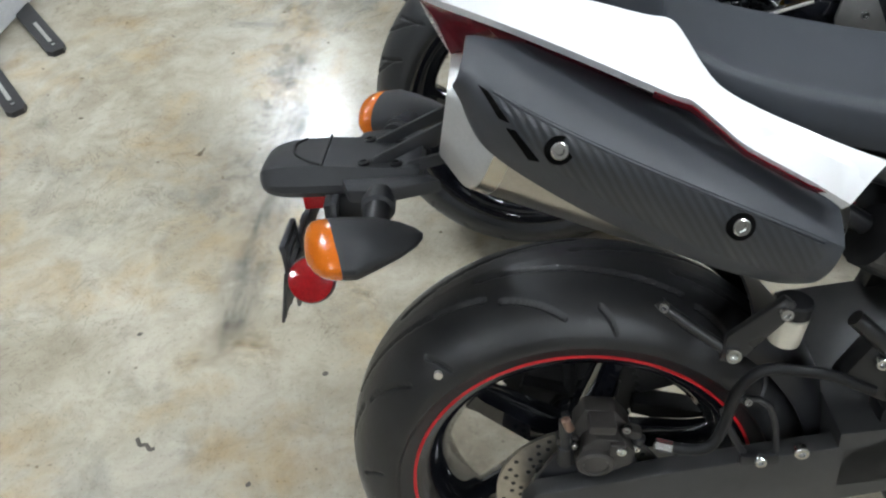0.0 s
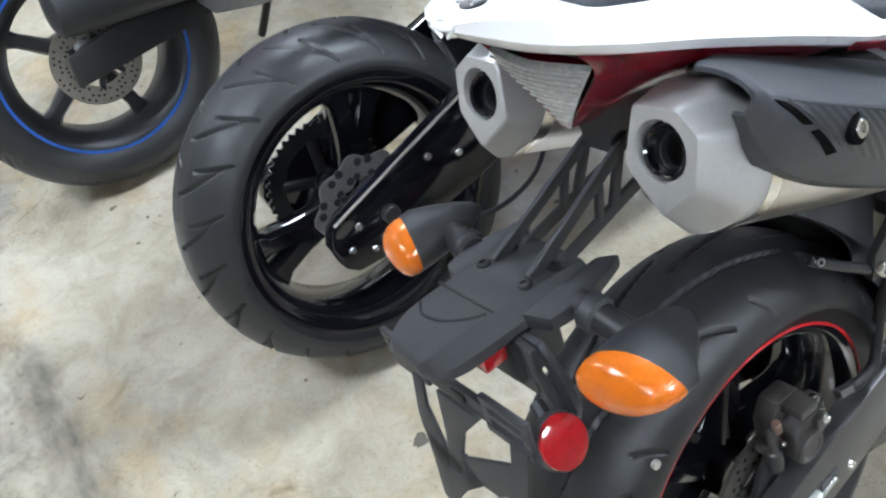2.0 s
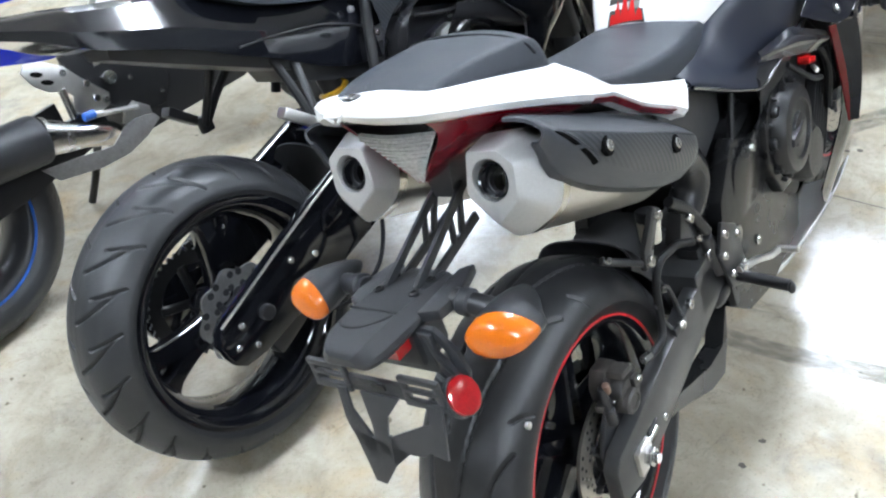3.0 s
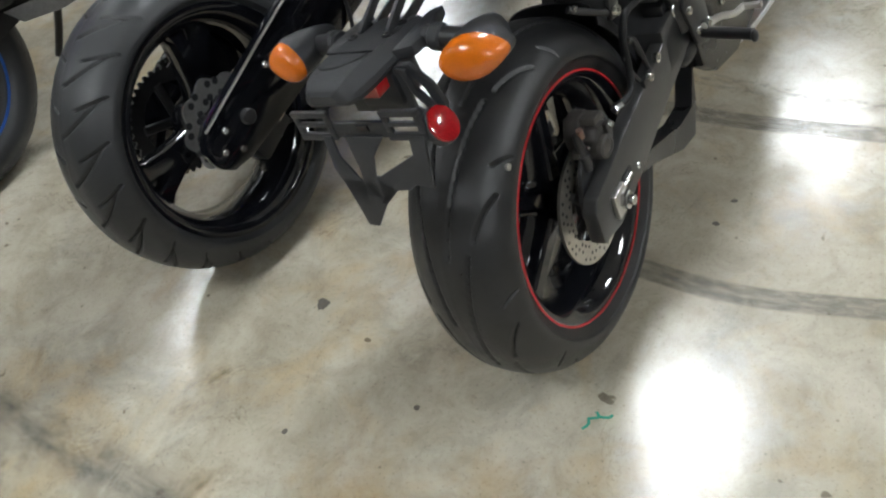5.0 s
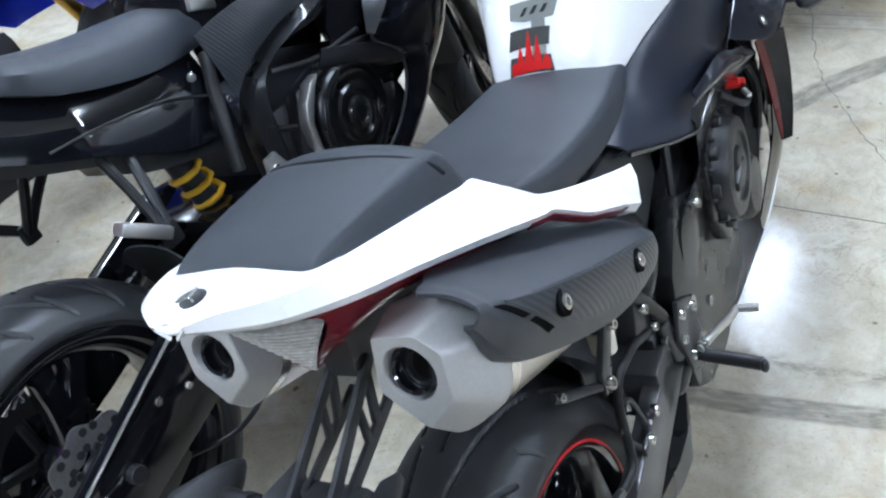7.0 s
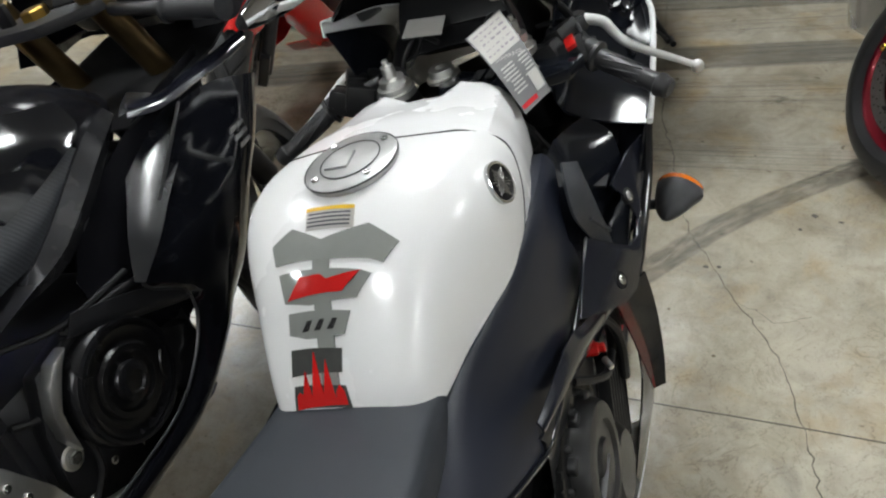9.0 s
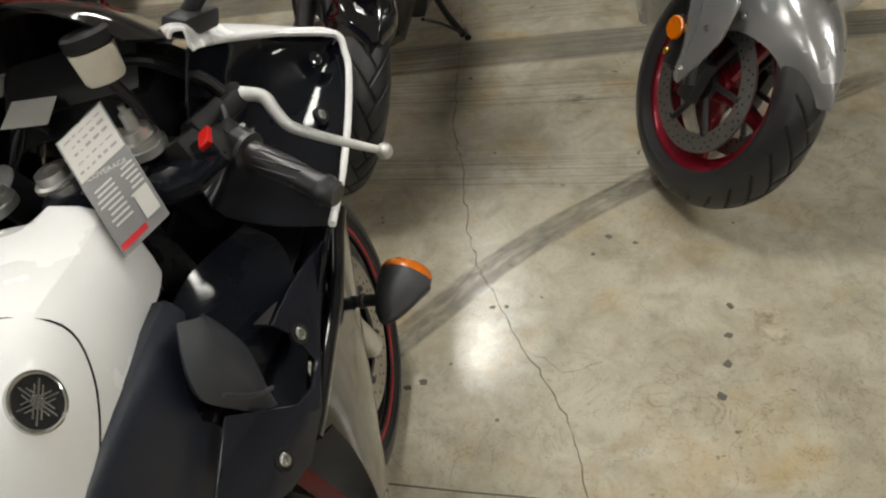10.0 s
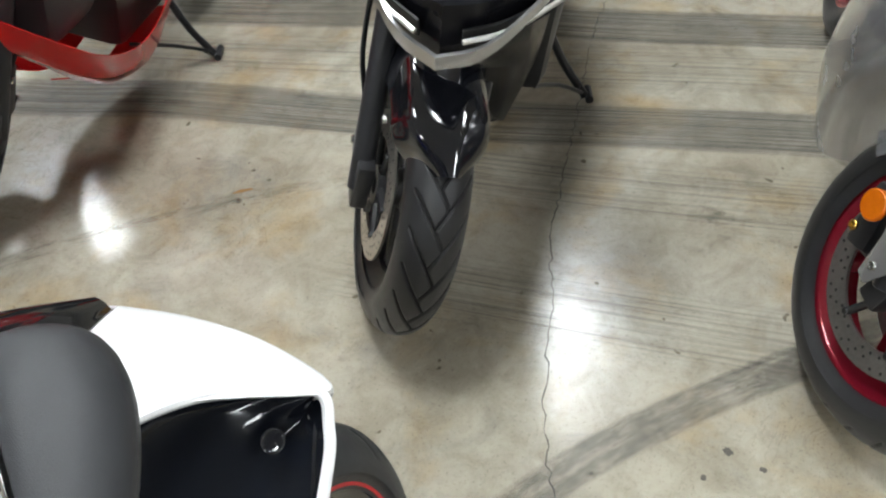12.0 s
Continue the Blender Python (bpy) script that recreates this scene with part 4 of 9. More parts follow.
    cyl((0.009, -0.116, 0.428), (0.010, -0.114, 0.462), 0.0070, 12, bevel=0.001, bm=pn)
    cyl((0.098, -0.112, 0.425), (0.104, -0.112, 0.452), 0.0095, 14, bevel=0.002, bm=pn)
    pieces("slide_pin", pn, BLACK_SATIN, caliper)
    part("bleed_nipple", cyl((0.016, -0.118, 0.478), (0.010, -0.121, 0.503), 0.0065, 12, bevel=0.001), material("copper_dull", (0.30, 0.20, 0.16), 0.4, metal=0.8), caliper)
    lug = box((0.012, -0.104, 0.445), (0.030, 0.020, 0.016), 0.004)
    box((0.094, -0.108, 0.460), (0.026, 0.022, 0.014), 0.004, pose(0, 0, 0, 0, 30, 0), lug)
    box((0.074, -0.138, 0.455), (0.020, 0.010, 0.022), 0.003, None, lug)
    pieces("caliper_lug", lug, CALIPER, caliper)
    kb = bolt((0.078, -0.143, 0.456), (0, -1, 0), 0.007)
    bolt((0.098, -0.120, 0.436), (0, -1, 0), 0.0075, bm=kb)
    bolt((0.022, -0.120, 0.446), (0, -1, 0), 0.0055, bm=kb)
    bolt((0.088, -0.119, 0.474), (-0.3, -1, 0.4), 0.006, bm=kb)
    pieces("caliper_bolt", kb, STEEL, caliper)
    part("pad_plate", plate([(0.030, 0.400), (0.026, 0.450), (0.090, 0.446), (0.094, 0.404)], -0.099, -0.0955, 0.001), STEEL, caliper)
    part("caliper_bracket", plate([(-0.03, 0.29), (-0.035, 0.35), (-0.010, 0.405), (0.010, 0.43), (0.096, 0.425), (0.110, 0.36), (0.05, 0.29)], -0.110, -0.100, 0.003), BLACK_SATIN, caliper)
    caliper.matrix_basis = Matrix.Translation((0.036, -0.112, 0.424)) @ Matrix.Diagonal((0.92, 0.84, 0.76, 1.0)) @ Matrix.Translation((-0.056, 0.112, -0.442))
    part("brake_hose", tube([(0.100, -0.128, 0.433), (0.130, -0.133, 0.428), (0.157, -0.135, 0.433), (0.172, -0.132, 0.462), (0.182, -0.130, 0.507), (0.198, -0.130, 0.534), (0.218, -0.130, 0.543), (0.250, -0.130, 0.538), (0.282, -0.130, 0.530), (0.33, -0.13, 0.505)], 0.0068, 10, 4), CABLE, t)
    part("hose_union", cyl((0.096, -0.128, 0.434), (0.116, -0.131, 0.430), 0.0078, 6, bevel=0.001), STEEL, t)
    hb = tube([(0.202, -0.134, 0.412), (0.186, -0.130, 0.440), (0.171, -0.128, 0.482), (0.196, -0.128, 0.500), (0.222, -0.128, 0.486), (0.232, -0.132, 0.440), (0.232, -0.136, 0.412)], 0.0042, 8, 2)
    box((0.214, -0.138, 0.414), (0.044, 0.008, 0.016), 0.002, None, hb)
    part("hose_bracket", hb, BLACK_SATIN, t, "bent black steel hose bracket")
    hbb = bolt((0.214, -0.142, 0.416), (0, -1, 0), 0.0075, 0.006)
    bolt((0.195, -0.134, 0.500), (0, -1, 0.4), 0.005, 0.004, hbb)
    pieces("bracket_bolt", hbb, STEEL, t)

    # inner mudguard over the tyre
    rows = []
    for a in range(40, 82, 6):
        r = radians(a)
        row = []
        for y, dr in ((-0.090, -0.030), (-0.082, -0.006), (-0.055, 0.008), (0, 0.013), (0.055, 0.008), (0.082, -0.006), (0.090, -0.030)):
            R = 0.326 + dr
            row.append(V(R * math.sin(r), y, 0.311 + R * math.cos(r)))
        rows.append(row)
    part("inner_mudguard", sheet(dense(rows, 2, 3), 0.003, up=(0.6, 0, 1)), BLACK_SATIN, t, "black plastic inner mudguard")
    part("mudguard_stay", tube([(0.100, -0.098, 0.618), (0.112, -0.106, 0.608), (0.171, -0.128, 0.568)], 0.0065, 10, 2), BLACK_SATIN, t)
    sb = bolt((0.104, -0.106, 0.616), (-0.2, -1, 0.3), 0.006)
    bolt((0.173, -0.134, 0.570), (0, -1, 0.2), 0.0095, 0.008, sb)
    bolt((0.222, -0.138, 0.624), (0, -1, 0.2), 0.0075, 0.006, sb)
    pieces("stay_bolt", sb, STEEL, t)
    part("shield_link", plate([(0.160, 0.560), (0.166, 0.592), (0.206, 0.626), (0.222, 0.640), (0.234, 0.630), (0.226, 0.610), (0.188, 0.566), (0.176, 0.556)], -0.134, -0.124, 0.003), FRAME_GREY, t, "short grey metal link below the muffler")

    # exhausts
    ax = V(math.cos(radians(25)), 0, -math.sin(radians(25)))
    for s in (-1, 1):
        c0 = V(-0.107, -0.113, 0.876) if s < 0 else V(-0.101, 0.122, 0.879)
        side, up = V(0, s, 0), V(math.sin(radians(25)), 0, math.cos(radians(25)))
        outline = ((0.002, -0.078), (0.060, -0.036), (0.061, 0.028), (0.024, 0.060), (-0.047, 0.055), (-0.057, -0.028))
        face = ((0.004, -0.056), (0.037, -0.024), (0.038, 0.020), (0.016, 0.037), (-0.030, 0.035), (-0.038, -0.020))

        def ring(d, k, shift=0.0, pts=outline, lift=0.0, soft=0.34, cut=0.0):
            sm = []
            n = len(pts)
            for i in range(n):
                p, q, r = pts[i - 1], pts[i], pts[(i + 1) % n]
                a = (q[0] + (p[0] - q[0]) * soft, q[1] + (p[1] - q[1]) * soft)
                b = (q[0] + (r[0] - q[0]) * soft, q[1] + (r[1] - q[1]) * soft)
                for f in (0.0, 0.25, 0.5, 0.75, 1.0):
                    sm.append(tuple((1 - f) ** 2 * a[h] + 2 * f * (1 - f) * q[h] + f * f * b[h] for h in (0, 1)))
                c = (r[0] + (q[0] - r[0]) * soft, r[1] + (q[1] - r[1]) * soft)
                for f in (0.2, 0.4, 0.6, 0.8):
                    sm.append(tuple(b[h] + (c[h] - b[h]) * f for h in (0, 1)))
            return [c0 + ax * (d - cut * b) + side * (a * k + shift) + up * (b * k + lift) for a, b in sm]

        muf = part("muffler", loft([ring(0.052, 1.0, 0.010), ring(0.20, 1.02, 0.014, lift=0.004), ring(0.34, 0.98, 0.016, lift=0.006), ring(0.375, 0.88, 0.012, lift=0.006), ring(0.40, 0.6, 0.0, lift=0.004)], cap=True), TITANIUM, t, "brushed titanium undertail muffler")
        def round_hole(d, r):
            """A circle in the face's plane, with as many points as the face's outline."""
            out = []
            for p in ring(0.0, 1.0, 0, face, soft=0.14, cut=0.0):
                a = math.atan2((p - c0).dot(up), (p - c0).dot(side))
                out.append(c0 + ax * (d - 0.22 * r * math.sin(a)) + side * (r * math.cos(a)) + up * (r * math.sin(a)))
            return out

        part("end_cap", loft([round_hole(0.012, 0.0245), round_hole(0.003, 0.0250), round_hole(0.0, 0.0265), ring(0.0, 0.97, 0, face, soft=0.14, cut=0.22), ring(0.002, 1.02, 0, face, soft=0.14, cut=0.22), ring(0.036, 0.97, 0.008, soft=0.20, cut=0.08), ring(0.046, 1.0, 0.010, soft=0.30), ring(0.054, 1.0, 0.010)], cap=False), TITANIUM_DARK, muf, "bead-blasted six-sided exhaust end cap", angle=24)
        part("weld_band", loft([ring(0.050, 1.012, 0.010), ring(0.066, 1.014, 0.010)], cap=False), WELD, muf)
        part("outlet_pipe", turned([(0.006, 0.0185), (0.004, 0.0205), (0.006, 0.0225), (0.016, 0.0230), (0.090, 0.0225), (0.090, 0.0175)], c0, ax, 40), BLACK_GLOSS, muf, "black exhaust outlet pipe")
        part("outlet_ring", turned([(0.020, 0.0150), (0.020, 0.0178), (0.028, 0.0178), (0.028, 0.0150)], c0, ax, 40), ENGINE_GREY, muf)
        # black disc painted as the shade deep in the pipe
        part("outlet_shade", cyl(c0 + ax * 0.06, c0 + ax * 0.07, 0.0205, 24), VOID, muf)
        if s < 0:
            rv = bolt(c0 + ax * 0.058 + side * 0.042 - up * 0.048, side - up, 0.004, 0.002)
            part("rivet", rv, STEEL, muf)
        # heat shield: a flat top facet, a crease and a bowed flank with a ribbed inlay
        SH = ((-0.006, (0.024, 0.072), (0.077, 0.062), (0.080, 0.053), (0.073, 0.043), (0.063, 0.042)),
              (0.006, (0.018, 0.074), (0.079, 0.061), (0.083, 0.049), (0.074, 0.032), (0.063, 0.029)),
              (0.018, (0.016, 0.075), (0.081, 0.058), (0.087, 0.041), (0.074, 0.019), (0.062, 0.014)),
              (0.040, (0.006, 0.077), (0.091, 0.056), (0.094, 0.032), (0.079, 0.002), (0.064, -0.004)),
              (0.080, (0.004, 0.077), (0.100, 0.053), (0.103, 0.026), (0.083, -0.010), (0.068, -0.016)),
              (0.150, (0.012, 0.075), (0.109, 0.049), (0.111, 0.018), (0.090, -0.021), (0.074, -0.027)),
              (0.250, (0.022, 0.071), (0.114, 0.045), (0.116, 0.012), (0.095, -0.029), (0.078, -0.036)),
              (0.325, (0.024, 0.064), (0.112, 0.040), (0.114, 0.008), (0.094, -0.026), (0.078, -0.033)),
              (0.362, (0.034, 0.054), (0.104, 0.034), (0.107, 0.006), (0.089, -0.018), (0.076, -0.025)))
        lines = [catmull([V(r[0], *r[c]) for r in SH], 5) for c in range(1, 6)]

        def on_shield(d, f, lift=0.0):
            """f: -1 top edge, 0 crease, 1 lower edge of the flank, 1.3 turned under."""
            k = 0
            while k < len(lines[0]) - 2 and lines[0][k + 1].x < d:
                k += 1
            g = (d - lines[0][k].x) / (lines[0][k + 1].x - lines[0][k].x)
            a, b, c, e, h = (q[k].lerp(q[k + 1], g) for q in lines)
            if f <= 0:
                p = b.lerp(a, -f) + V(0, 0.004, 0.004) * (4 * -f * (1 + f))
            elif f <= 1:
                p = (b * ((f - 0.5) * (f - 1) * 2) - c * (f * (f - 1) * 4) + e * (f * (f - 0.5) * 2))
            else:
                p = e.lerp(h, (f - 1) / 0.3)
            return c0 + ax * p.x + side * (p.y + lift) + up * (p.z + lift * 0.35)

        fs = (-1.0, -0.75, -0.5, -0.25, -0.04, 0.0, 0.04, 0.12, 0.25, 0.4, 0.55, 0.7, 0.85, 0.95, 1.0, 1.1, 1.3)
        rows = [[on_shield(q.x, f) for f in fs] for q in lines[0]]
        sh = part("heat_shield", sheet(rows, 0.004, up=side), GREY_PLASTIC, t, "dark grey textured plastic heat shield with two bolts", angle=24)

        def patch(name, poly, mat, lift, parent, label="", thick=0.0015):
            bm = grid_plate([(d, f * 0.1) for d, f in poly], lambda d, f: on_shield(d, f * 10, lift))
            bm.normal_update()
            bmesh.ops.recalc_face_normals(bm, faces=bm.faces)
            if sum(f.normal.dot(side) for f in bm.faces) < 0:
                bmesh.ops.reverse_faces(bm, faces=bm.faces)
            bmesh.ops.solidify(bm, geom=bm.faces[:], thickness=thick)
            return part(name, bm, mat, parent, label)

        patch("carbon_inlay", [(0.026, 0.07), (0.10, 0.06), (0.20, 0.06), (0.335, 0.08), (0.345, 0.20), (0.335, 0.66), (0.30, 0.76), (0.20, 0.76), (0.13, 0.68), (0.085, 0.60), (0.050, 0.33)], CARBON, 0.0012, sh, "ribbed carbon-look inlay")
        part("inlay_edge", tube([on_shield(0.026 + 0.0312 * q, 0.045, 0.0008) for q in range(11)], 0.0014, 6, 2), GREY_PLASTIC, sh)
        # slots are black patches on the shield, their shade in the colour
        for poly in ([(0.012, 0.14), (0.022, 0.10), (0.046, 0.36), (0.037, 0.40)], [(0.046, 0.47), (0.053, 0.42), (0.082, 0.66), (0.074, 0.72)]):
            patch("slot_shade", poly, VOID, 0.0016, sh)
        for d, f in ((0.092, 0.34), (0.260, 0.27)):
            p = on_shield(d, f, 0.0012)
            nn = (side * 2 + up * 0.5).normalized()
            # black disc under the bolt paints the shade of its recess
            part("recess_shade", cyl(p - nn * 0.004, p + nn * 0.0014, 0.0125, 24), VOID, sh)
            part("shield_bolt", bolt(p + nn * 0.001, nn, 0.0078, 0.004), STEEL, sh)

    # tail: white upper shell on each side, rear deck, red lower shell, light
    st = ((-0.199, 0.014, 1.014, 0.016, 1.009), (-0.184, 0.034, 1.019, 0.042, 1.000), (-0.160, 0.058, 1.013, 0.074, 0.988), (-0.115, 0.086, 0.999, 0.108, 0.973), (-0.05, 0.098, 0.980, 0.132, 0.950),
          (0.02, 0.104, 0.958, 0.155, 0.922), (0.075, 0.108, 0.940, 0.172, 0.898), (0.094, 0.110, 0.936, 0.177, 0.890), (0.106, 0.114, 0.926, 0.180, 0.886), (0.128, 0.142, 0.892, 0.188, 0.867), (0.150, 0.160, 0.876, 0.196, 0.848), (0.20, 0.182, 0.854, 0.208, 0.819), (0.240, 0.196, 0.838, 0.213, 0.801), (0.266, 0.202, 0.828, 0.214, 0.795))
    for s in (-1, 1):
        rows = [[V(x, s * (ay - 0.012), az - 0.010), V(x, s * ay, az), V(x, s * (ay * 0.6 + by * 0.4 + 0.004), az * 0.6 + bz * 0.4 + 0.004), V(x, s * by, bz), V(x, s * max(0.004, by - 0.008), bz - min(0.009, by * 0.09)), V(x, s * max(0.002, by - 0.03), bz - min(0.014, by * 0.13))] for x, ay, az, by, bz in st]
        for row, back in ((rows[-1], 0.034), (rows[-2], 0.014)):
            for p, f in zip(row, (0.0, 0.0, 0.4, 0.9, 1.0, 1.0)):
                p.x -= back * f
        part("tail_panel", sheet(dense(rows, 3, 1), 0.003, up=(0, s, 0.6)), WHITE_PAINT, t, "glossy pearl white tail panel", angle=30)
        low = [[V(x, s * y, z) for x, y, z in r] for r in (
            ((-0.150, 0.062, 0.985), (-0.117, 0.067, 0.945), (-0.108, 0.034, 0.902), (-0.101, 0.003, 0.867)),
            ((-0.115, 0.095, 0.968), (-0.085, 0.086, 0.938), (-0.080, 0.044, 0.895), (-0.076, 0.006, 0.864)),
            ((-0.050, 0.120, 0.944), (-0.040, 0.104, 0.922), (-0.038, 0.048, 0.885), (-0.036, 0.010, 0.858)),
            ((0.020, 0.143, 0.916), (0.020, 0.118, 0.898), (0.020, 0.052, 0.868), (0.020, 0.015, 0.845)),
            ((0.080, 0.160, 0.892), (0.080, 0.130, 0.874), (0.080, 0.056, 0.848), (0.080, 0.020, 0.826)))]
        part("lower_tail_panel", sheet(dense(low, 4, 4), 0.003, up=(0, s, -0.4)), RED_PAINT, t, "dark red gloss lower tail panel")
        stripe = [[V(x, s * (by - 0.0015), bz - 0.0065), V(x, s * (by - 0.010), bz - 0.0135)] for x, ay, az, by, bz in st[6:13]]
        part("tail_stripe", sheet(stripe, 0.0015, up=(0, s, 0)), RED_PAINT, t)
    deck = [[V(x, -y, z - 0.002), V(x, 0, z + 0.004), V(x, y, z - 0.002)] for x, y, z in ((-0.198, 0.012, 1.014), (-0.184, 0.033, 1.018), (-0.160, 0.058, 1.013), (-0.11, 0.080, 0.998), (-0.085, 0.086, 0.990))]
    part("tail_deck", sheet(dense(deck, 3, 3), 0.003, up=(0, 0, 1)), WHITE_PAINT, t, "white rear deck")
    part("tail_tip", egg((-0.194, 0, 1.0110), (0.008, 0.017, 0.0045)), WHITE_PAINT, t)
    em = egg((-0.172, -0.006, 1.0195), (0.014, 0.014, 0.0018), pose(0, 0, 0, 0, 4, 0), 20)
    emb = part("tail_emblem", em, CABLE, t, "small round chrome emblem")
    for k in range(3):
        a = radians(90 + 120 * k)
        part("emblem_bar", tube([(-0.172, -0.006, 1.0215), (-0.172 + 0.011 * math.sin(a), -0.006 + 0.011 * math.cos(a), 1.0212)], 0.0015, 6, 1), STEEL, emb)
    light = [[V(-0.118, w, z), V(-0.118 - d, 0.0, z + 0.002), V(-0.118, -w, z)] for w, z, d in ((0.064, 0.944, 0.012), (0.045, 0.922, 0.010), (0.031, 0.905, 0.008), (0.016, 0.885, 0.004), (0.005, 0.868, 0.001))]
    for row, dx in zip(light, (0.0, 0.005, 0.009, 0.013, 0.017)):
        for p in row:
            p.x += dx
    part("tail_light", sheet(dense(light, 4, 3), 0.006, up=(-1, 0, 0)), CLEAR_LENS, t, "clear ribbed triangular tail light lens")
    rb = bmesh.new()
    for k in range(11):
        z = 0.940 - 0.0062 * k
        w = 0.059 - 0.0052 * k
        x = -0.131 + 0.0026 * k
        tube([(x + 0.011 - 0.001 * k, -w, z), (x, 0, z + 0.002), (x + 0.011 - 0.001 * k, w, z)], 0.0016, 6, 3, bm=rb)
    pieces("lens_rib", rb, CLEAR_LENS, t)
    part("under_tail", loft([[V(x, y, z) for y, z in ((-w, zt), (w, zt), (w * 0.6, zb), (-w * 0.6, zb))] for x, w, zt, zb in ((-0.07, 0.026, 0.88, 0.828), (0.0, 0.030, 0.88, 0.828), (0.06, 0.050, 0.88, 0.80), (0.15, 0.085, 0.88, 0.72), (0.35, 0.085, 0.80, 0.62), (0.45, 0.07, 0.76, 0.55))]), BLACK_MATT, t, "black plastic under-seat tray")

    # seats
    def pad(name, st, label, edge=0.016):
        rows = []
        for x, w, zt, zs in st:
            row = []
            for f, g in ((-1.0, -1.0), (-1.015, -0.5), (-1.0, 0.10), (-0.965, 0.42), (-0.88, 0.66), (-0.5, 0.92), (0, 1.0), (0.5, 0.92), (0.88, 0.66), (0.965, 0.42), (1.0, 0.10), (1.015, -0.5), (1.0, -1.0)):
                row.append(V(x, w * f, zs + (zt - zs) * g if g > 0 else zs + edge * g))
            rows.append(row)
        bm = loft([r for r in dense(rows, 4, 3)], closed=True, cap=True)
        return part(name, bm, VINYL, t, label, angle=60)

    pad("passenger_seat", ((-0.120, 0.066, 0.998, 0.992), (-0.113, 0.078, 1.004, 0.994), (-0.08, 0.086, 1.010, 0.990), (-0.03, 0.093, 1.010, 0.981), (0.03, 0.100, 1.006, 0.968), (0.060, 0.104, 1.003, 0.960), (0.078, 0.105, 0.996, 0.953), (0.090, 0.103, 0.978, 0.946), (0.096, 0.095, 0.950, 0.940)), "black vinyl passenger seat pad")
    part("seat_seam", tube([(0.066, -0.1045, 0.963), (0.058, -0.098, 0.980), (0.048, -0.07, 0.9965), (0.040, 0, 1.0055), (0.048, 0.07, 0.9965), (0.058, 0.098, 0.980)], 0.0024, 6, 4), RUBBER_SEAM, t)
    pad("rider_seat", ((0.088, 0.098, 0.930, 0.915), (0.13, 0.118, 0.906, 0.888), (0.18, 0.128, 0.884, 0.866), (0.26, 0.130, 0.862, 0.838), (0.36, 0.126, 0.838, 0.812), (0.46, 0.119, 0.822, 0.794), (0.54, 0.110, 0.818, 0.782), (0.585, 0.108, 0.812, 0.776), (0.605, 0.106, 0.795, 0.772)), "black vinyl rider seat", 0.03)

    # fuel tank
    TS = ((0.548, 0.070, 0.812, 0.762), (0.565, 0.092, 0.842, 0.764), (0.60, 0.108, 0.890, 0.774), (0.645, 0.124, 0.942, 0.792), (0.70, 0.150, 0.978, 0.812), (0.745, 0.165, 0.992, 0.828), (0.80, 0.171, 0.994, 0.842), (0.86, 0.168, 0.985, 0.848))
    shape = ((1.0, 0.0), (1.01, 0.20), (1.0, 0.42), (0.955, 0.62), (0.86, 0.78), (0.70, 0.885), (0.46, 0.955), (0.22, 0.99), (0, 1.0))

    def tank_rows(ts):
        rows = []
        for x, w, zt, zb in ts:
            h = [V(x, -w * f, zb + (zt - zb) * g) for f, g in shape]
            rows.append(h + [V(p.x, -p.y, p.z) for p in h[-2::-1]])
        return rows

    tr = dense(tank_rows(TS), 5, 3)
    tank = part("fuel_tank", loft(tr, closed=True, cap=True), WHITE_PAINT, t, "glossy pearl white fuel tank", angle=60)
    CS = ((0.857, 0.1676, 0.9852, 0.8476), (0.90, 0.160, 0.978, 0.845), (0.95, 0.148, 0.966, 0.842), (1.0, 0.140, 0.958, 0.838), (1.036, 0.130, 0.954, 0.838), (1.048, 0.122, 0.940, 0.840))
    cr = tank_rows(CS)
    for row, dip in zip(cr, (0, 0, 0.003, 0.010, 0.020, 0.016)):
        for p in row:
            if abs(p.y) < 0.046:
                p.z -= dip
    part("airbox_cover", loft(dense(cr, 4, 1), closed=True, cap=True), WHITE_PAINT, tank, "pearl white airbox cover ahead of the tank", angle=22)
    from mathutils.bvhtree import BVHTree
    tb = bmesh.new()
    ring_loft(tb, tr)
    tb.normal_update()
    tree = BVHTree.FromBMesh(tb)

    def on_tank(x, y, lift):
        hit, nrm, _, _ = tree.ray_cast(V(x, y, 1.3), V(0, 0, -1))
        if hit is None:
            hit, nrm, _, _ = tree.find_nearest(V(x, y, 0.9))
        if nrm.z < 0:
            nrm = -nrm
        return hit + nrm * lift

    def decal(name, poly, mat, lift, parent, thick=0.002, label=""):
        bm = grid_plate(poly, lambda a, b: on_tank(a, b, lift))
        bm.normal_update()
        bmesh.ops.recalc_face_normals(bm, faces=bm.faces)
        if sum(f.normal.z for f in bm.faces) < 0:
            bmesh.ops.reverse_faces(bm, faces=bm.faces)
        bmesh.ops.solidify(bm, geom=bm.faces[:], thickness=thick)
        return part(name, bm, mat, parent, label)

    padm = decal("tank_pad", [(0.673, 0.075), (0.684, 0.047), (0.667, 0.006), (0.680, -0.051), (0.666, -0.084), (0.646, -0.067), (0.648, -0.053), (0.648, -0.004), (0.649, 0.015), (0.653, 0.068)], PAD_GREY, 0.0022, t, label="grey gel tank pad in five linked pieces")
    decal("pad_piece", [(0.644, 0.062), (0.639, -0.043), (0.637, -0.054), (0.619, -0.035), (0.617, -0.004), (0.616, 0.023), (0.621, 0.055)], PAD_GREY, 0.0022, padm)
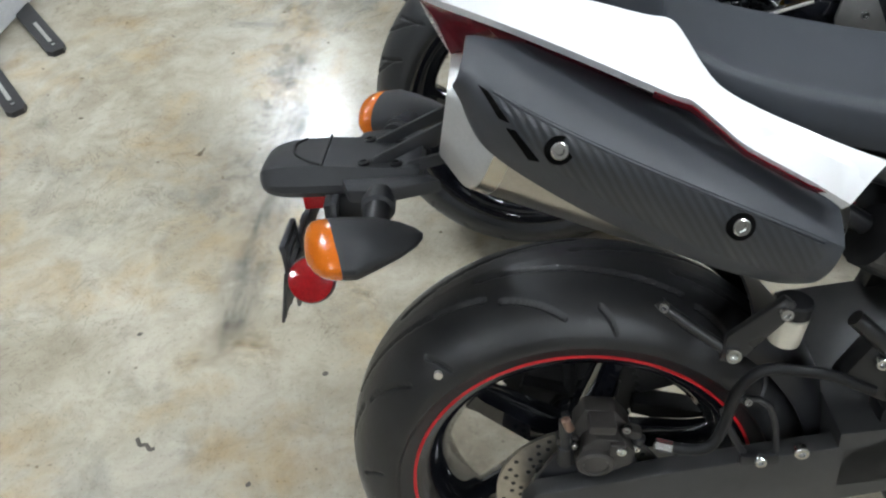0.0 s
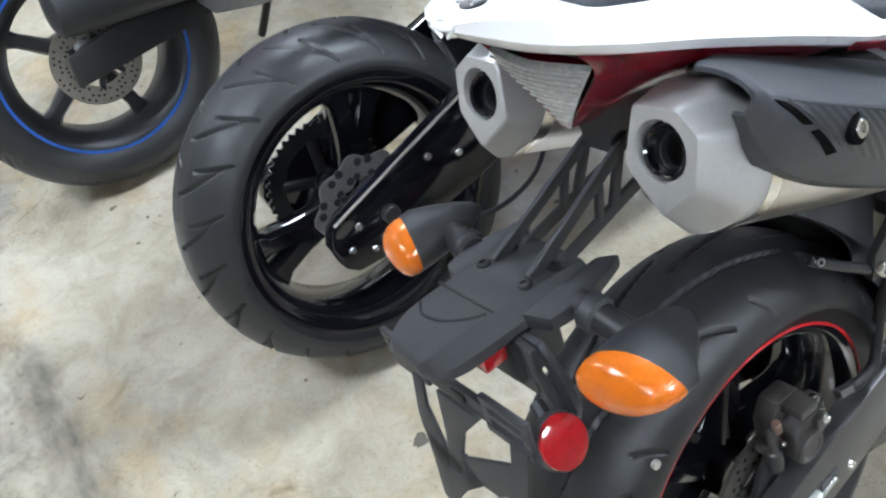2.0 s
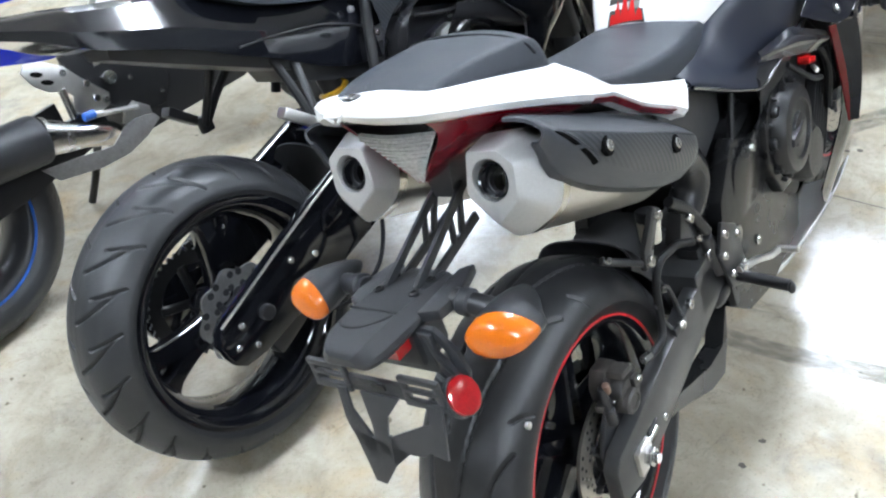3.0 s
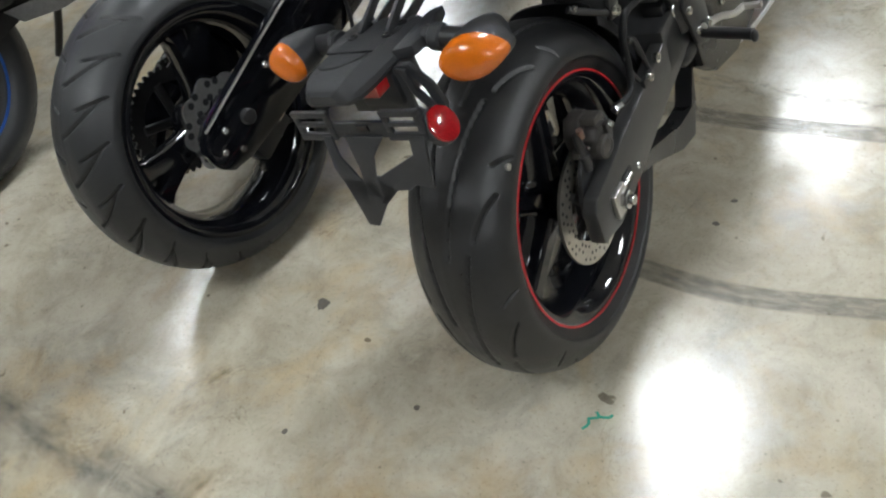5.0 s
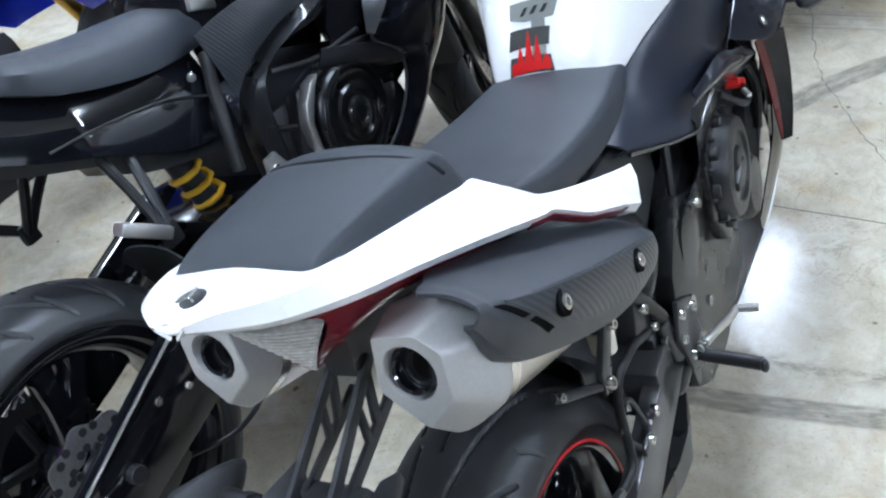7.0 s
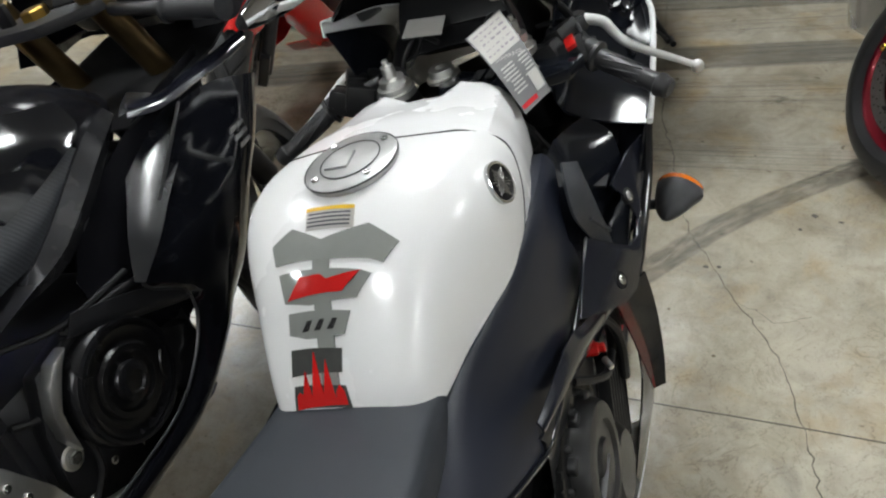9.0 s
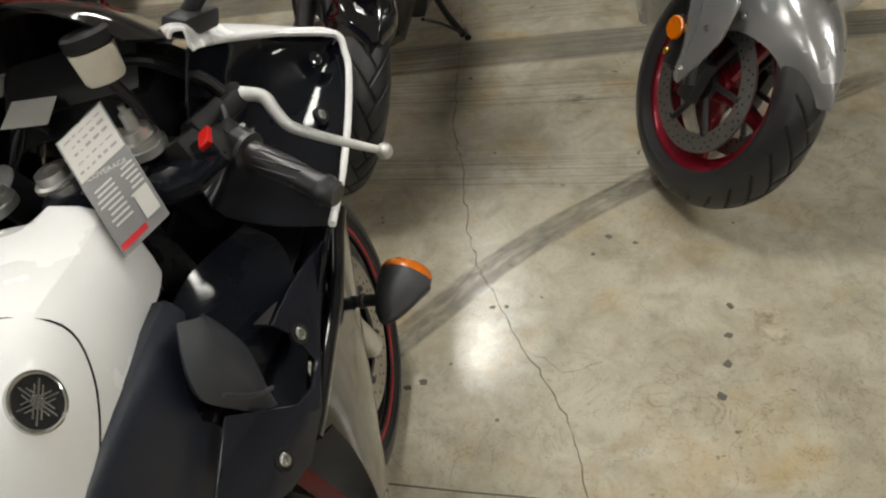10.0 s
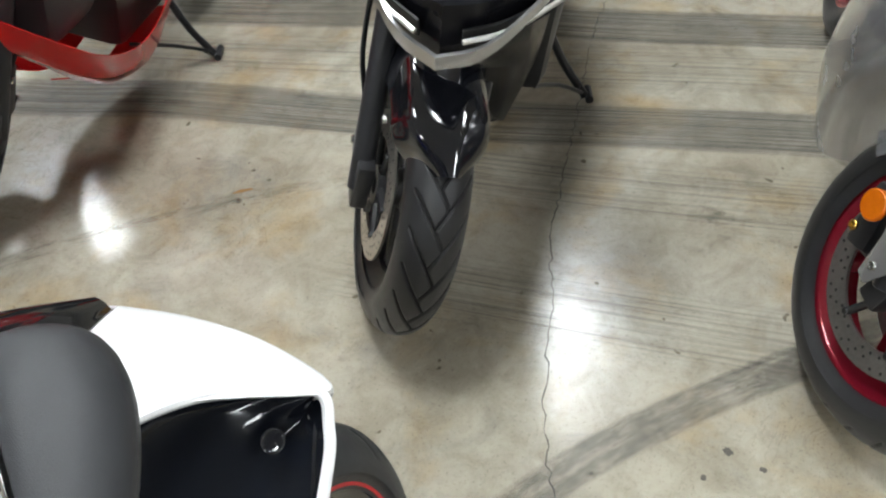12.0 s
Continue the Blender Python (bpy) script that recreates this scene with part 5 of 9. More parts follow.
    decal("pad_piece", [(0.6135, 0.051), (0.6105, -0.027), (0.595, -0.018), (0.593, 0.004), (0.594, 0.029), (0.599, 0.052)], PAD_GREY, 0.0022, padm)
    decal("pad_piece", [(0.589, 0.052), (0.586, -0.013), (0.571, -0.010), (0.572, 0.055)], PAD_DARK, 0.0022, padm)
    decal("pad_piece", [(0.566, 0.053), (0.563, -0.012), (0.551, -0.016), (0.553, 0.057)], PAD_DARK, 0.0022, padm)
    for a, b in ((0.651, 0.637), (0.619, 0.610), (0.595, 0.585), (0.573, 0.563)):
        decal("pad_link", [(a, 0.016), (a, -0.005), (b, -0.005), (b, 0.016)], PAD_GREY, 0.0018, padm)
    decal("pad_emblem", [(0.622, 0.050), (0.637, 0.032), (0.637, 0.006), (0.633, -0.002), (0.639, -0.043), (0.6235, -0.020), (0.623, 0.016)], RED_BRIGHT, 0.0036, padm, 0.001, "slanted red emblem")
    for yy in (-0.008, 0.008, 0.024):
        decal("pad_bar", [(0.606, yy - 0.004), (0.606, yy + 0.002), (0.599, yy + 0.010), (0.599, yy + 0.003)], CABLE, 0.0034, padm, 0.0008)
    for yy, wd, top in ((-0.006, 0.007, 0.564), (0.008, 0.009, 0.580), (0.022, 0.010, 0.586), (0.036, 0.008, 0.574), (0.046, 0.006, 0.562)):
        decal("pad_flame", [(0.553, yy - wd), (0.560, yy - wd * 0.7), (top, yy), (0.560, yy + wd * 0.7), (0.553, yy + wd)], RED_BRIGHT, 0.0036, padm, 0.0008)
    lab = decal("warning_label", [(0.702, 0.030), (0.6995, -0.032), (0.676, -0.033), (0.678, 0.028)], PAPER, 0.0016, t, 0.0006, "warning label with a yellow heading")
    decal("label_heading", [(0.702, 0.030), (0.6995, -0.032), (0.6955, -0.032), (0.698, 0.030)], YELLOW, 0.0024, lab, 0.0004)
    for k in range(4):
        x = 0.694 - 0.0042 * k
        decal("label_line", [(x + 0.001, 0.026), (x - 0.001, -0.028), (x - 0.0026, -0.028), (x - 0.0006, 0.026)], INK, 0.0024, lab, 0.0003)

    # the seam of the front cover runs over the top and down each flank
    half = [(0.815, 0.03), (0.818, 0.063), (0.828, 0.095), (0.842, 0.122)]
    line = [on_tank(x, -y, 0.0004) for x, y in half]
    flank = []
    for x, z in ((0.858, 0.945), (0.857, 0.920), (0.838, 0.890), (0.815, 0.868), (0.796, 0.852)):
        hit, nn, _, _ = tree.ray_cast(V(x, -0.5, z), V(0, 1, 0))
        flank.append(hit + V(0, -0.0004, 0))
    right = line + flank
    part("cover_seam", tube([V(p.x, -p.y, p.z) for p in right[::-1]] + [on_tank(0.813, 0.0, 0.0004)] + right, 0.0011, 6, 3), CABLE, tank)

    # filler cap
    nrm = (on_tank(0.80, -0.008, 0) - on_tank(0.735, -0.008, 0)).normalized()
    cm = Matrix.Translation(on_tank(0.766, -0.009, 0.0)) @ V(-nrm.z, 0, nrm.x).to_track_quat("Z", "Y").to_matrix().to_4x4() @ Matrix.Diagonal((1.08, 1.08, 1.0, 1.0))
    cap = part("filler_cap", turned([(-0.006, 0.0), (0.0045, 0.0), (0.0045, 0.034), (0.0035, 0.036), (0.0035, 0.0505), (0.0015, 0.053), (-0.006, 0.053)], (0, 0, 0), (0, 0, 1), 56), CAP_ALU, t, "brushed aluminium filler cap", m=cm)
    part("cap_ring", turned([(0.0, 0.0535), (0.002, 0.0535), (0.002, 0.0545), (0.0, 0.0545)], (0, 0, 0), (0, 0, 1), 56), ENGINE_GREY, cap)
    part("key_flap", box((-0.012, 0, 0.0055), (0.028, 0.030, 0.004), 0.0015), CAP_ALU, cap)
    part("cap_groove", turned([(0.0046, 0.0335), (0.0050, 0.0335), (0.0050, 0.0350), (0.0046, 0.0350)], (0, 0, 0), (0, 0, 1), 56), CABLE, cap)
    for k in range(4):
        a = radians(45 + 90 * k)
        part("cap_bolt", bolt((0.044 * math.cos(a), 0.044 * math.sin(a), 0.0035), (0, 0, 1), 0.004, 0.003), STEEL, cap)
    # round badge on the flank
    for s in (-1, 1):
        hit, bn, _, _ = tree.ray_cast(V(0.785, s * 0.5, 0.926), V(0, -s, 0))
        if bn.y * s < 0:
            bn = -bn
        bm_ = Matrix.Translation(hit) @ bn.to_track_quat("Z", "Y").to_matrix().to_4x4()
        bd = part("tank_badge", turned([(-0.004, 0.0), (0.0015, 0.0), (0.0015, 0.0225), (-0.004, 0.0225)], (0, 0, 0), (0, 0, 1), 40), CABLE, t, "round badge with a chrome rim", m=bm_)
        part("badge_rim", turned([(-0.003, 0.022), (0.003, 0.022), (0.004, 0.0235), (0.003, 0.0255), (-0.003, 0.0255)], (0, 0, 0), (0, 0, 1), 40), STEEL, bd)
        for k in range(3):
            a = radians(90 + 60 * k)
            c_, s_ = math.cos(a), math.sin(a)
            for off in (-0.0035, 0.0, 0.0035):
                reach = 0.019 if off == 0.0 else 0.014
                part("badge_bar", tube([(-reach * c_ - off * s_, -reach * s_ + off * c_, 0.002), (reach * c_ - off * s_, reach * s_ + off * c_, 0.002)], 0.0011, 6, 1), STEEL, bd)

    # side covers below the tank and the frame
    for s in (-1, 1):
        top = ((0.405, 0.128, 0.770), (0.46, 0.122, 0.766), (0.523, 0.117, 0.762), (0.575, 0.114, 0.778), (0.62, 0.124, 0.792), (0.70, 0.156, 0.818), (0.80, 0.178, 0.846), (0.90, 0.176, 0.848), (0.98, 0.165, 0.842))
        bot = ((0.412, 0.142, 0.752), (0.49, 0.152, 0.712), (0.57, 0.160, 0.672), (0.645, 0.167, 0.642), (0.70, 0.173, 0.652), (0.767, 0.179, 0.668), (0.85, 0.184, 0.684), (0.924, 0.186, 0.700), (0.99, 0.175, 0.735))
        rows = [[V(a[0], s * (a[1] - 0.02), a[2] + 0.004), V(a[0], s * a[1], a[2]), V(a[0] * 0.55 + b[0] * 0.45, s * (a[1] * 0.55 + b[1] * 0.45 + 0.006), a[2] * 0.55 + b[2] * 0.45), V(b[0], s * b[1], b[2]), V(b[0], s * (b[1] - 0.02), b[2] - 0.008)] for a, b in zip(top, bot)]
        part("side_cover", sheet(dense(rows, 3, 3), 0.003, up=(0, s, 0.3)), NAVY_SATIN, t, "blue-black satin side cover below the tank")
        leaf = [[V(x, s * y, z) for x, y, z in r] for r in (((0.610, 0.184, 0.720), (0.68, 0.190, 0.714), (0.76, 0.194, 0.704), (0.83, 0.198, 0.672), (0.93, 0.205, 0.628)), ((0.604, 0.191, 0.711), (0.675, 0.199, 0.698), (0.775, 0.203, 0.672), (0.845, 0.206, 0.645), (0.94, 0.211, 0.606)), ((0.60, 0.184, 0.702), (0.67, 0.188, 0.680), (0.79, 0.191, 0.636), (0.86, 0.196, 0.612), (0.95, 0.203, 0.586)))]
        part("frame_cover", sheet(dense(leaf, 4, 4), 0.003, up=(0, s, 0.3)), INFILL_SATIN, t, "satin black leaf-shaped frame cover")
        part("cover_edge", tube([V(b[0], s * (b[1] + 0.003), b[2] - 0.004) for b in bot], 0.0035, 10, 4), BLACK_GLOSS, t)
        spar = []
        for x, z, h, y in ((0.535, 0.44, 0.070, 0.142), (0.565, 0.50, 0.085, 0.150), (0.600, 0.56, 0.095, 0.155), (0.640, 0.625, 0.045, 0.160), (0.76, 0.645, 0.040, 0.168), (0.90, 0.685, 0.036, 0.172), (1.04, 0.745, 0.045, 0.160), (1.10, 0.80, 0.045, 0.11)):
            k = x < 0.62
            dx, dz = (h * 0.9, 0) if k else (0, h)
            spar.append([V(x - dx, s * y, z - dz), V(x - dx * 0.5, s * (y + 0.010), z - dz * 0.5), V(x + dx * 0.7, s * (y + 0.010), z + dz * 0.6), V(x + dx, s * (y - 0.004), z + dz), V(x + dx, s * (y - 0.05), z + dz), V(x - dx, s * (y - 0.05), z - dz)])
        part("frame_spar", loft([r for r in dense_rings(spar)], closed=True, cap=True), SPAR_BLACK, t, "black cast aluminium frame spar")
        piv = plate([(0.42, 0.30), (0.40, 0.42), (0.43, 0.52), (0.52, 0.60), (0.60, 0.56), (0.66, 0.42), (0.74, 0.36), (0.82, 0.31), (0.80, 0.24), (0.60, 0.22), (0.48, 0.25)], s * 0.118, s * 0.150, 0.006)
        part("pivot_plate", piv, SPAR_BLACK, t)
        pb2 = bolt((0.47, s * 0.150, 0.43), (0, s, 0), 0.018, 0.006)
        bolt((0.56, s * 0.150, 0.36), (0, s, 0), 0.010, bm=pb2)
        bolt((0.575, s * 0.150, 0.47), (0, s, 0), 0.012, bm=pb2)
        pieces("pivot_bolt", pb2, STEEL, t)
        sbp = bolt((0.560, s * 0.168, 0.560), (0, s, 0.1), 0.008)
        part("cover_bolt", sbp, STEEL, t)
    sub = bmesh.new()
    for s in (-1, 1):
        tube([(0.52, s * 0.10, 0.66), (0.38, s * 0.095, 0.73), (0.20, s * 0.09, 0.80), (0.0, s * 0.07, 0.86)], 0.013, 10, 3, bm=sub)
        tube([(0.48, s * 0.10, 0.56), (0.36, s * 0.10, 0.66), (0.22, s * 0.10, 0.76)], 0.011, 10, 3, bm=sub)
    pieces("subframe_tube", sub, BLACK_SATIN, t)
    part("side_filler", plate([(0.34, 0.66), (0.32, 0.77), (0.50, 0.745), (0.57, 0.70), (0.56, 0.62), (0.46, 0.58)], -0.118, -0.108, 0.004), BLACK_MATT, t, "black side infill below the seat")
    part("wire_loom", tube([(0.585, -0.135, 0.66), (0.56, -0.138, 0.62), (0.54, -0.14, 0.575), (0.545, -0.142, 0.53)], 0.006, 8, 4), CABLE, t)

    # engine
    eng = part("engine", box((0.70, 0, 0.45), (0.34, 0.30, 0.30), 0.03, taper=0.9), ENGINE_GREY, t, "dark grey four-cylinder engine")
    cylb = box((0.86, 0, 0.56), (0.17, 0.32, 0.22), 0.02, pose(0, 0, 0, 0, 35, 0))
    part("cylinder_block", cylb, ENGINE_GREY, eng)
    part("sump", box((0.78, 0, 0.28), (0.26, 0.20, 0.12), 0.03, taper=1.2), ENGINE_GREY, eng)
    cc = turned([(0.0, 0.088), (-0.040, 0.088), (-0.050, 0.082), (-0.053, 0.072), (-0.053, 0.060), (-0.047, 0.057), (-0.047, 0.036), (-0.053, 0.033), (-0.055, 0.024), (-0.055, 0.0), (0, 0)], (0.725, -0.150, 0.512), (0, 1, 0), 48, closed_profile=False)
    part("clutch_cover", cc, ENGINE_GREY, eng, "round dark grey clutch cover")
    c2 = turned([(0.0, 0.060), (-0.040, 0.060), (-0.052, 0.050), (-0.054, 0.0)], (0.80, -0.150, 0.420), (0, 1, 0), 36, closed_profile=False)
    part("ignition_cover", c2, ENGINE_GREY, eng)
    c3 = plate([(0.62, 0.57), (0.67, 0.615), (0.75, 0.62), (0.83, 0.57), (0.85, 0.48), (0.78, 0.39), (0.67, 0.40), (0.61, 0.49)], -0.175, -0.145, 0.008)
    part("case_flange", c3, ENGINE_BLACK, eng)
    lug = bmesh.new()
    for k in range(9):
        a = 2 * math.pi * (k + 0.3) / 9
        cyl((0.725 + 0.086 * math.cos(a), -0.150, 0.512 + 0.086 * math.sin(a)), (0.725 + 0.086 * math.cos(a), -0.186, 0.512 + 0.086 * math.sin(a)), 0.012, 10, bevel=0.002, bm=lug)
    pieces("cover_boss", lug, ENGINE_GREY, eng)
    part("cover_bridge", plate([(0.660, 0.504), (0.664, 0.520), (0.730, 0.528), (0.730, 0.504)], -0.209, -0.196, 0.003), ENGINE_GREY, eng)
    eb = bmesh.new()
    for k in range(12):
        a = 2 * math.pi * k / 12
        bolt((0.725 + 0.098 * math.cos(a), -0.176, 0.512 + 0.098 * math.sin(a)), (0, -1, 0), 0.0050, 0.006, eb)
    pieces("case_bolt", eb, FRAME_GREY, eng)
    fins = bmesh.new()
    for k in range(7):
        box((0.885 + 0.012 * k, -0.172, 0.475 - 0.012 * k), (0.006, 0.02, 0.13), 0.002, pose(0, 0, 0, 0, 35, 0), fins)
    pieces("cylinder_fin", fins, ENGINE_GREY, eng)
    rc = cyl((0.85, -0.17, 0.60), (0.856, -0.194, 0.598), 0.0105, 8, bevel=0.002)
    cyl((0.855, -0.190, 0.598), (0.858, -0.203, 0.597), 0.007, 6, bevel=0.002, bm=rc)
    rcap = part("oil_filler", rc, RED_BRIGHT, t, "red anodised oil filler plug")
    part("filler_tip", cyl((0.845, -0.20, 0.588), (0.832, -0.212, 0.582), 0.005, 10, bevel=0.001), ALU, rcap)
    hz = bmesh.new()
    tube([(0.93, -0.15, 0.66), (0.95, -0.19, 0.58), (0.96, -0.18, 0.48), (0.93, -0.15, 0.40)], 0.013, 10, 5, bm=hz)
    tube([(0.90, -0.18, 0.64), (0.94, -0.20, 0.55), (0.95, -0.19, 0.45)], 0.008, 8, 5, bm=hz)
    tube([(0.76, -0.18, 0.63), (0.83, -0.20, 0.57), (0.92, -0.19, 0.53)], 0.006, 8, 5, bm=hz)
    pieces("coolant_hose", hz, CABLE, eng)
    ex = bmesh.new()
    for k in range(3):
        tube([(0.97 + 0.015 * k, -0.12 + 0.05 * k, 0.50), (1.03, -0.12 + 0.05 * k, 0.40), (0.98, -0.10 + 0.04 * k, 0.26), (0.80, -0.08 + 0.04 * k, 0.22)], 0.019, 12, 5, bm=ex)
    pieces("exhaust_header", ex, STEEL, eng)
    part("radiator", box((1.10, 0, 0.56), (0.04, 0.34, 0.30), 0.01, pose(0, 0, 0, 0, -12, 0)), BLACK_MATT, t, "black radiator behind the front wheel")
    part("mid_pipe", tube([(0.36, -0.09, 0.50), (0.42, -0.105, 0.56), (0.40, -0.105, 0.63), (0.30, -0.115, 0.70)], 0.034, 16, 5), FRAME_GREY, t, "dark exhaust link pipe")
    part("brake_bottle", turned([(0.0, 0.0), (0.0, 0.017), (0.035, 0.019), (0.038, 0.0)], (0.232, -0.112, 0.568), (0.15, 0, 1), 24, closed_profile=False), CREAM_PLASTIC, t, "cream rear brake fluid bottle")
    part("bottle_cap", cyl((0.237, -0.112, 0.604), (0.240, -0.112, 0.622), 0.020, 20, bevel=0.002), CABLE, t)

    # footrest and pedal
    fr = plate([(0.37, 0.45), (0.40, 0.50), (0.46, 0.46), (0.475, 0.36), (0.45, 0.335), (0.40, 0.36)], -0.158, -0.150, 0.003)
    rs = part("footrest_plate", fr, BLACK_SATIN, t, "black footrest hanger plate")
    pg = tube([(0.425, -0.158, 0.372), (0.418, -0.20, 0.371), (0.410, -0.255, 0.369)], 0.011, 12, 3)
    part("footrest", pg, BLACK_SATIN, rs, "ribbed black folding footrest")
    part("footrest_tip", egg((0.409, -0.258, 0.366), (0.009, 0.007, 0.012)), BLACK_SATIN, rs)
    part("footrest_spring", tube([(0.43, -0.160, 0.385), (0.428, -0.175, 0.384)], 0.009, 10, 1), STEEL, rs)
    pdl = tube([(0.42, -0.165, 0.385), (0.47, -0.178, 0.375), (0.53, -0.182, 0.345), (0.565, -0.190, 0.34)], 0.007, 8, 4)
    tube([(0.562, -0.186, 0.34), (0.563, -0.225, 0.342)], 0.007, 8, 1, bm=pdl)
    part("brake_pedal", pdl, ALU, rs, "bare aluminium brake pedal")
    part("master_cylinder", cyl((0.39, -0.140, 0.40), (0.37, -0.136, 0.49), 0.013, 14, bevel=0.002), BLACK_SATIN, rs)
    rbt = bmesh.new()
    for x, z in ((0.40, 0.475), (0.452, 0.445), (0.462, 0.375), (0.41, 0.385), (0.385, 0.44), (0.35, 0.50), (0.33, 0.55)):
        bolt((x, -0.158 if x > 0.36 else -0.135, z), (0, -1, 0), 0.008, 0.006, rbt)
    pieces("hanger_bolt", rbt, STEEL, rs)
    lk = bmesh.new()
    tube([(0.30, -0.12, 0.60), (0.34, -0.13, 0.56), (0.37, -0.142, 0.50)], 0.010, 10, 3, bm=lk)
    box((0.335, -0.115, 0.525), (0.07, 0.03, 0.06), 0.008, pose(0, 0, 0, 0, 30, 0), lk)
    box((0.37, -0.11, 0.45), (0.05, 0.04, 0.05), 0.008, None, lk)
    # opaque grey body added in place of a clear hose end
    part("hose_end", loft([[V(x, -0.128 + w * math.cos(a) * 0.8, 0.348 + w * math.sin(a)) for a in [2 * math.pi * q / 24 for q in range(24)]] for x, w in ((0.365, 0.006), (0.368, 0.014), (0.376, 0.020), (0.39, 0.023), (0.46, 0.023))]), FRAME_GREY, t, "grey rounded stand-in for a clear hose end")
    part("linkage", lk, ENGINE_GREY, t)
    st_ = tube([(0.56, 0.13, 0.28), (0.54, 0.22, 0.18), (0.52, 0.305, 0.083)], 0.013, 10, 3)
    tube([(0.49, 0.30, 0.083), (0.55, 0.31, 0.085)], 0.012, 8, 1, bm=st_)
    part("side_stand", st_, BLACK_SATIN, t, "black side stand, down")
    return t


def dense_rings(rings, steps=4):
    cols = [catmull(c, steps) for c in zip(*rings)]
    return [list(r) for r in zip(*cols)]



def signal(parent, base, at, s, lens_back=True, label="black turn signal with an amber lens"):
    """A turn signal: stalk, bullet-shaped body and amber lens. at: its middle; s: which side it points to."""
    at = Vector(at)
    d = -1 if lens_back else 1

    def ring(x, k, yo=0.0, zk=1.0, n=28, skew=0.0):
        out = []
        for i in range(n):
            a = 2 * math.pi * i / n
            c, q = math.cos(a), math.sin(a)
            y = 0.037 * c if c < 0 else 0.044 * c
            z = 0.0285 * q * (1 - 0.36 * max(0, c) ** 2)
            out.append(at + V(x + skew * c, s * (y * k + yo), z * k * zk))
        return out

    body = part("turn_signal", loft([ring(0.006 * d, 1.0, skew=-0.014 * d), ring(-0.010 * d, 1.01, 0, skew=-0.012 * d), ring(-0.034 * d, 0.86, -0.005), ring(-0.058 * d, 0.58, -0.010), ring(-0.074 * d, 0.30, -0.013), ring(-0.080 * d, 0.10, -0.015)]), BLACK_MATT, parent, label)
    part("lens", loft([ring(0.004 * d, 1.0, skew=-0.014 * d), ring(0.013 * d, 1.0, skew=-0.013 * d), ring(0.022 * d, 0.93, skew=-0.011 * d), ring(0.029 * d, 0.76, skew=-0.008 * d), ring(0.034 * d, 0.46, skew=-0.004 * d), ring(0.0355 * d, 0.10)]), AMBER, body, "amber lens")
    base = Vector(base)
    e = at + V(-0.03 * d, -s * 0.030, 0)
    part("stalk", tube([base, (base + e) / 2, e], 0.0145 if lens_back else 0.009, 14, 2), BLACK_SATIN, body)
    part("stalk_collar", cyl(base + (e - base) * 0.15, base + (e - base) * 0.45, 0.018 if lens_back else 0.011, 16, bevel=0.003), BLACK_MATT, body)
    return body


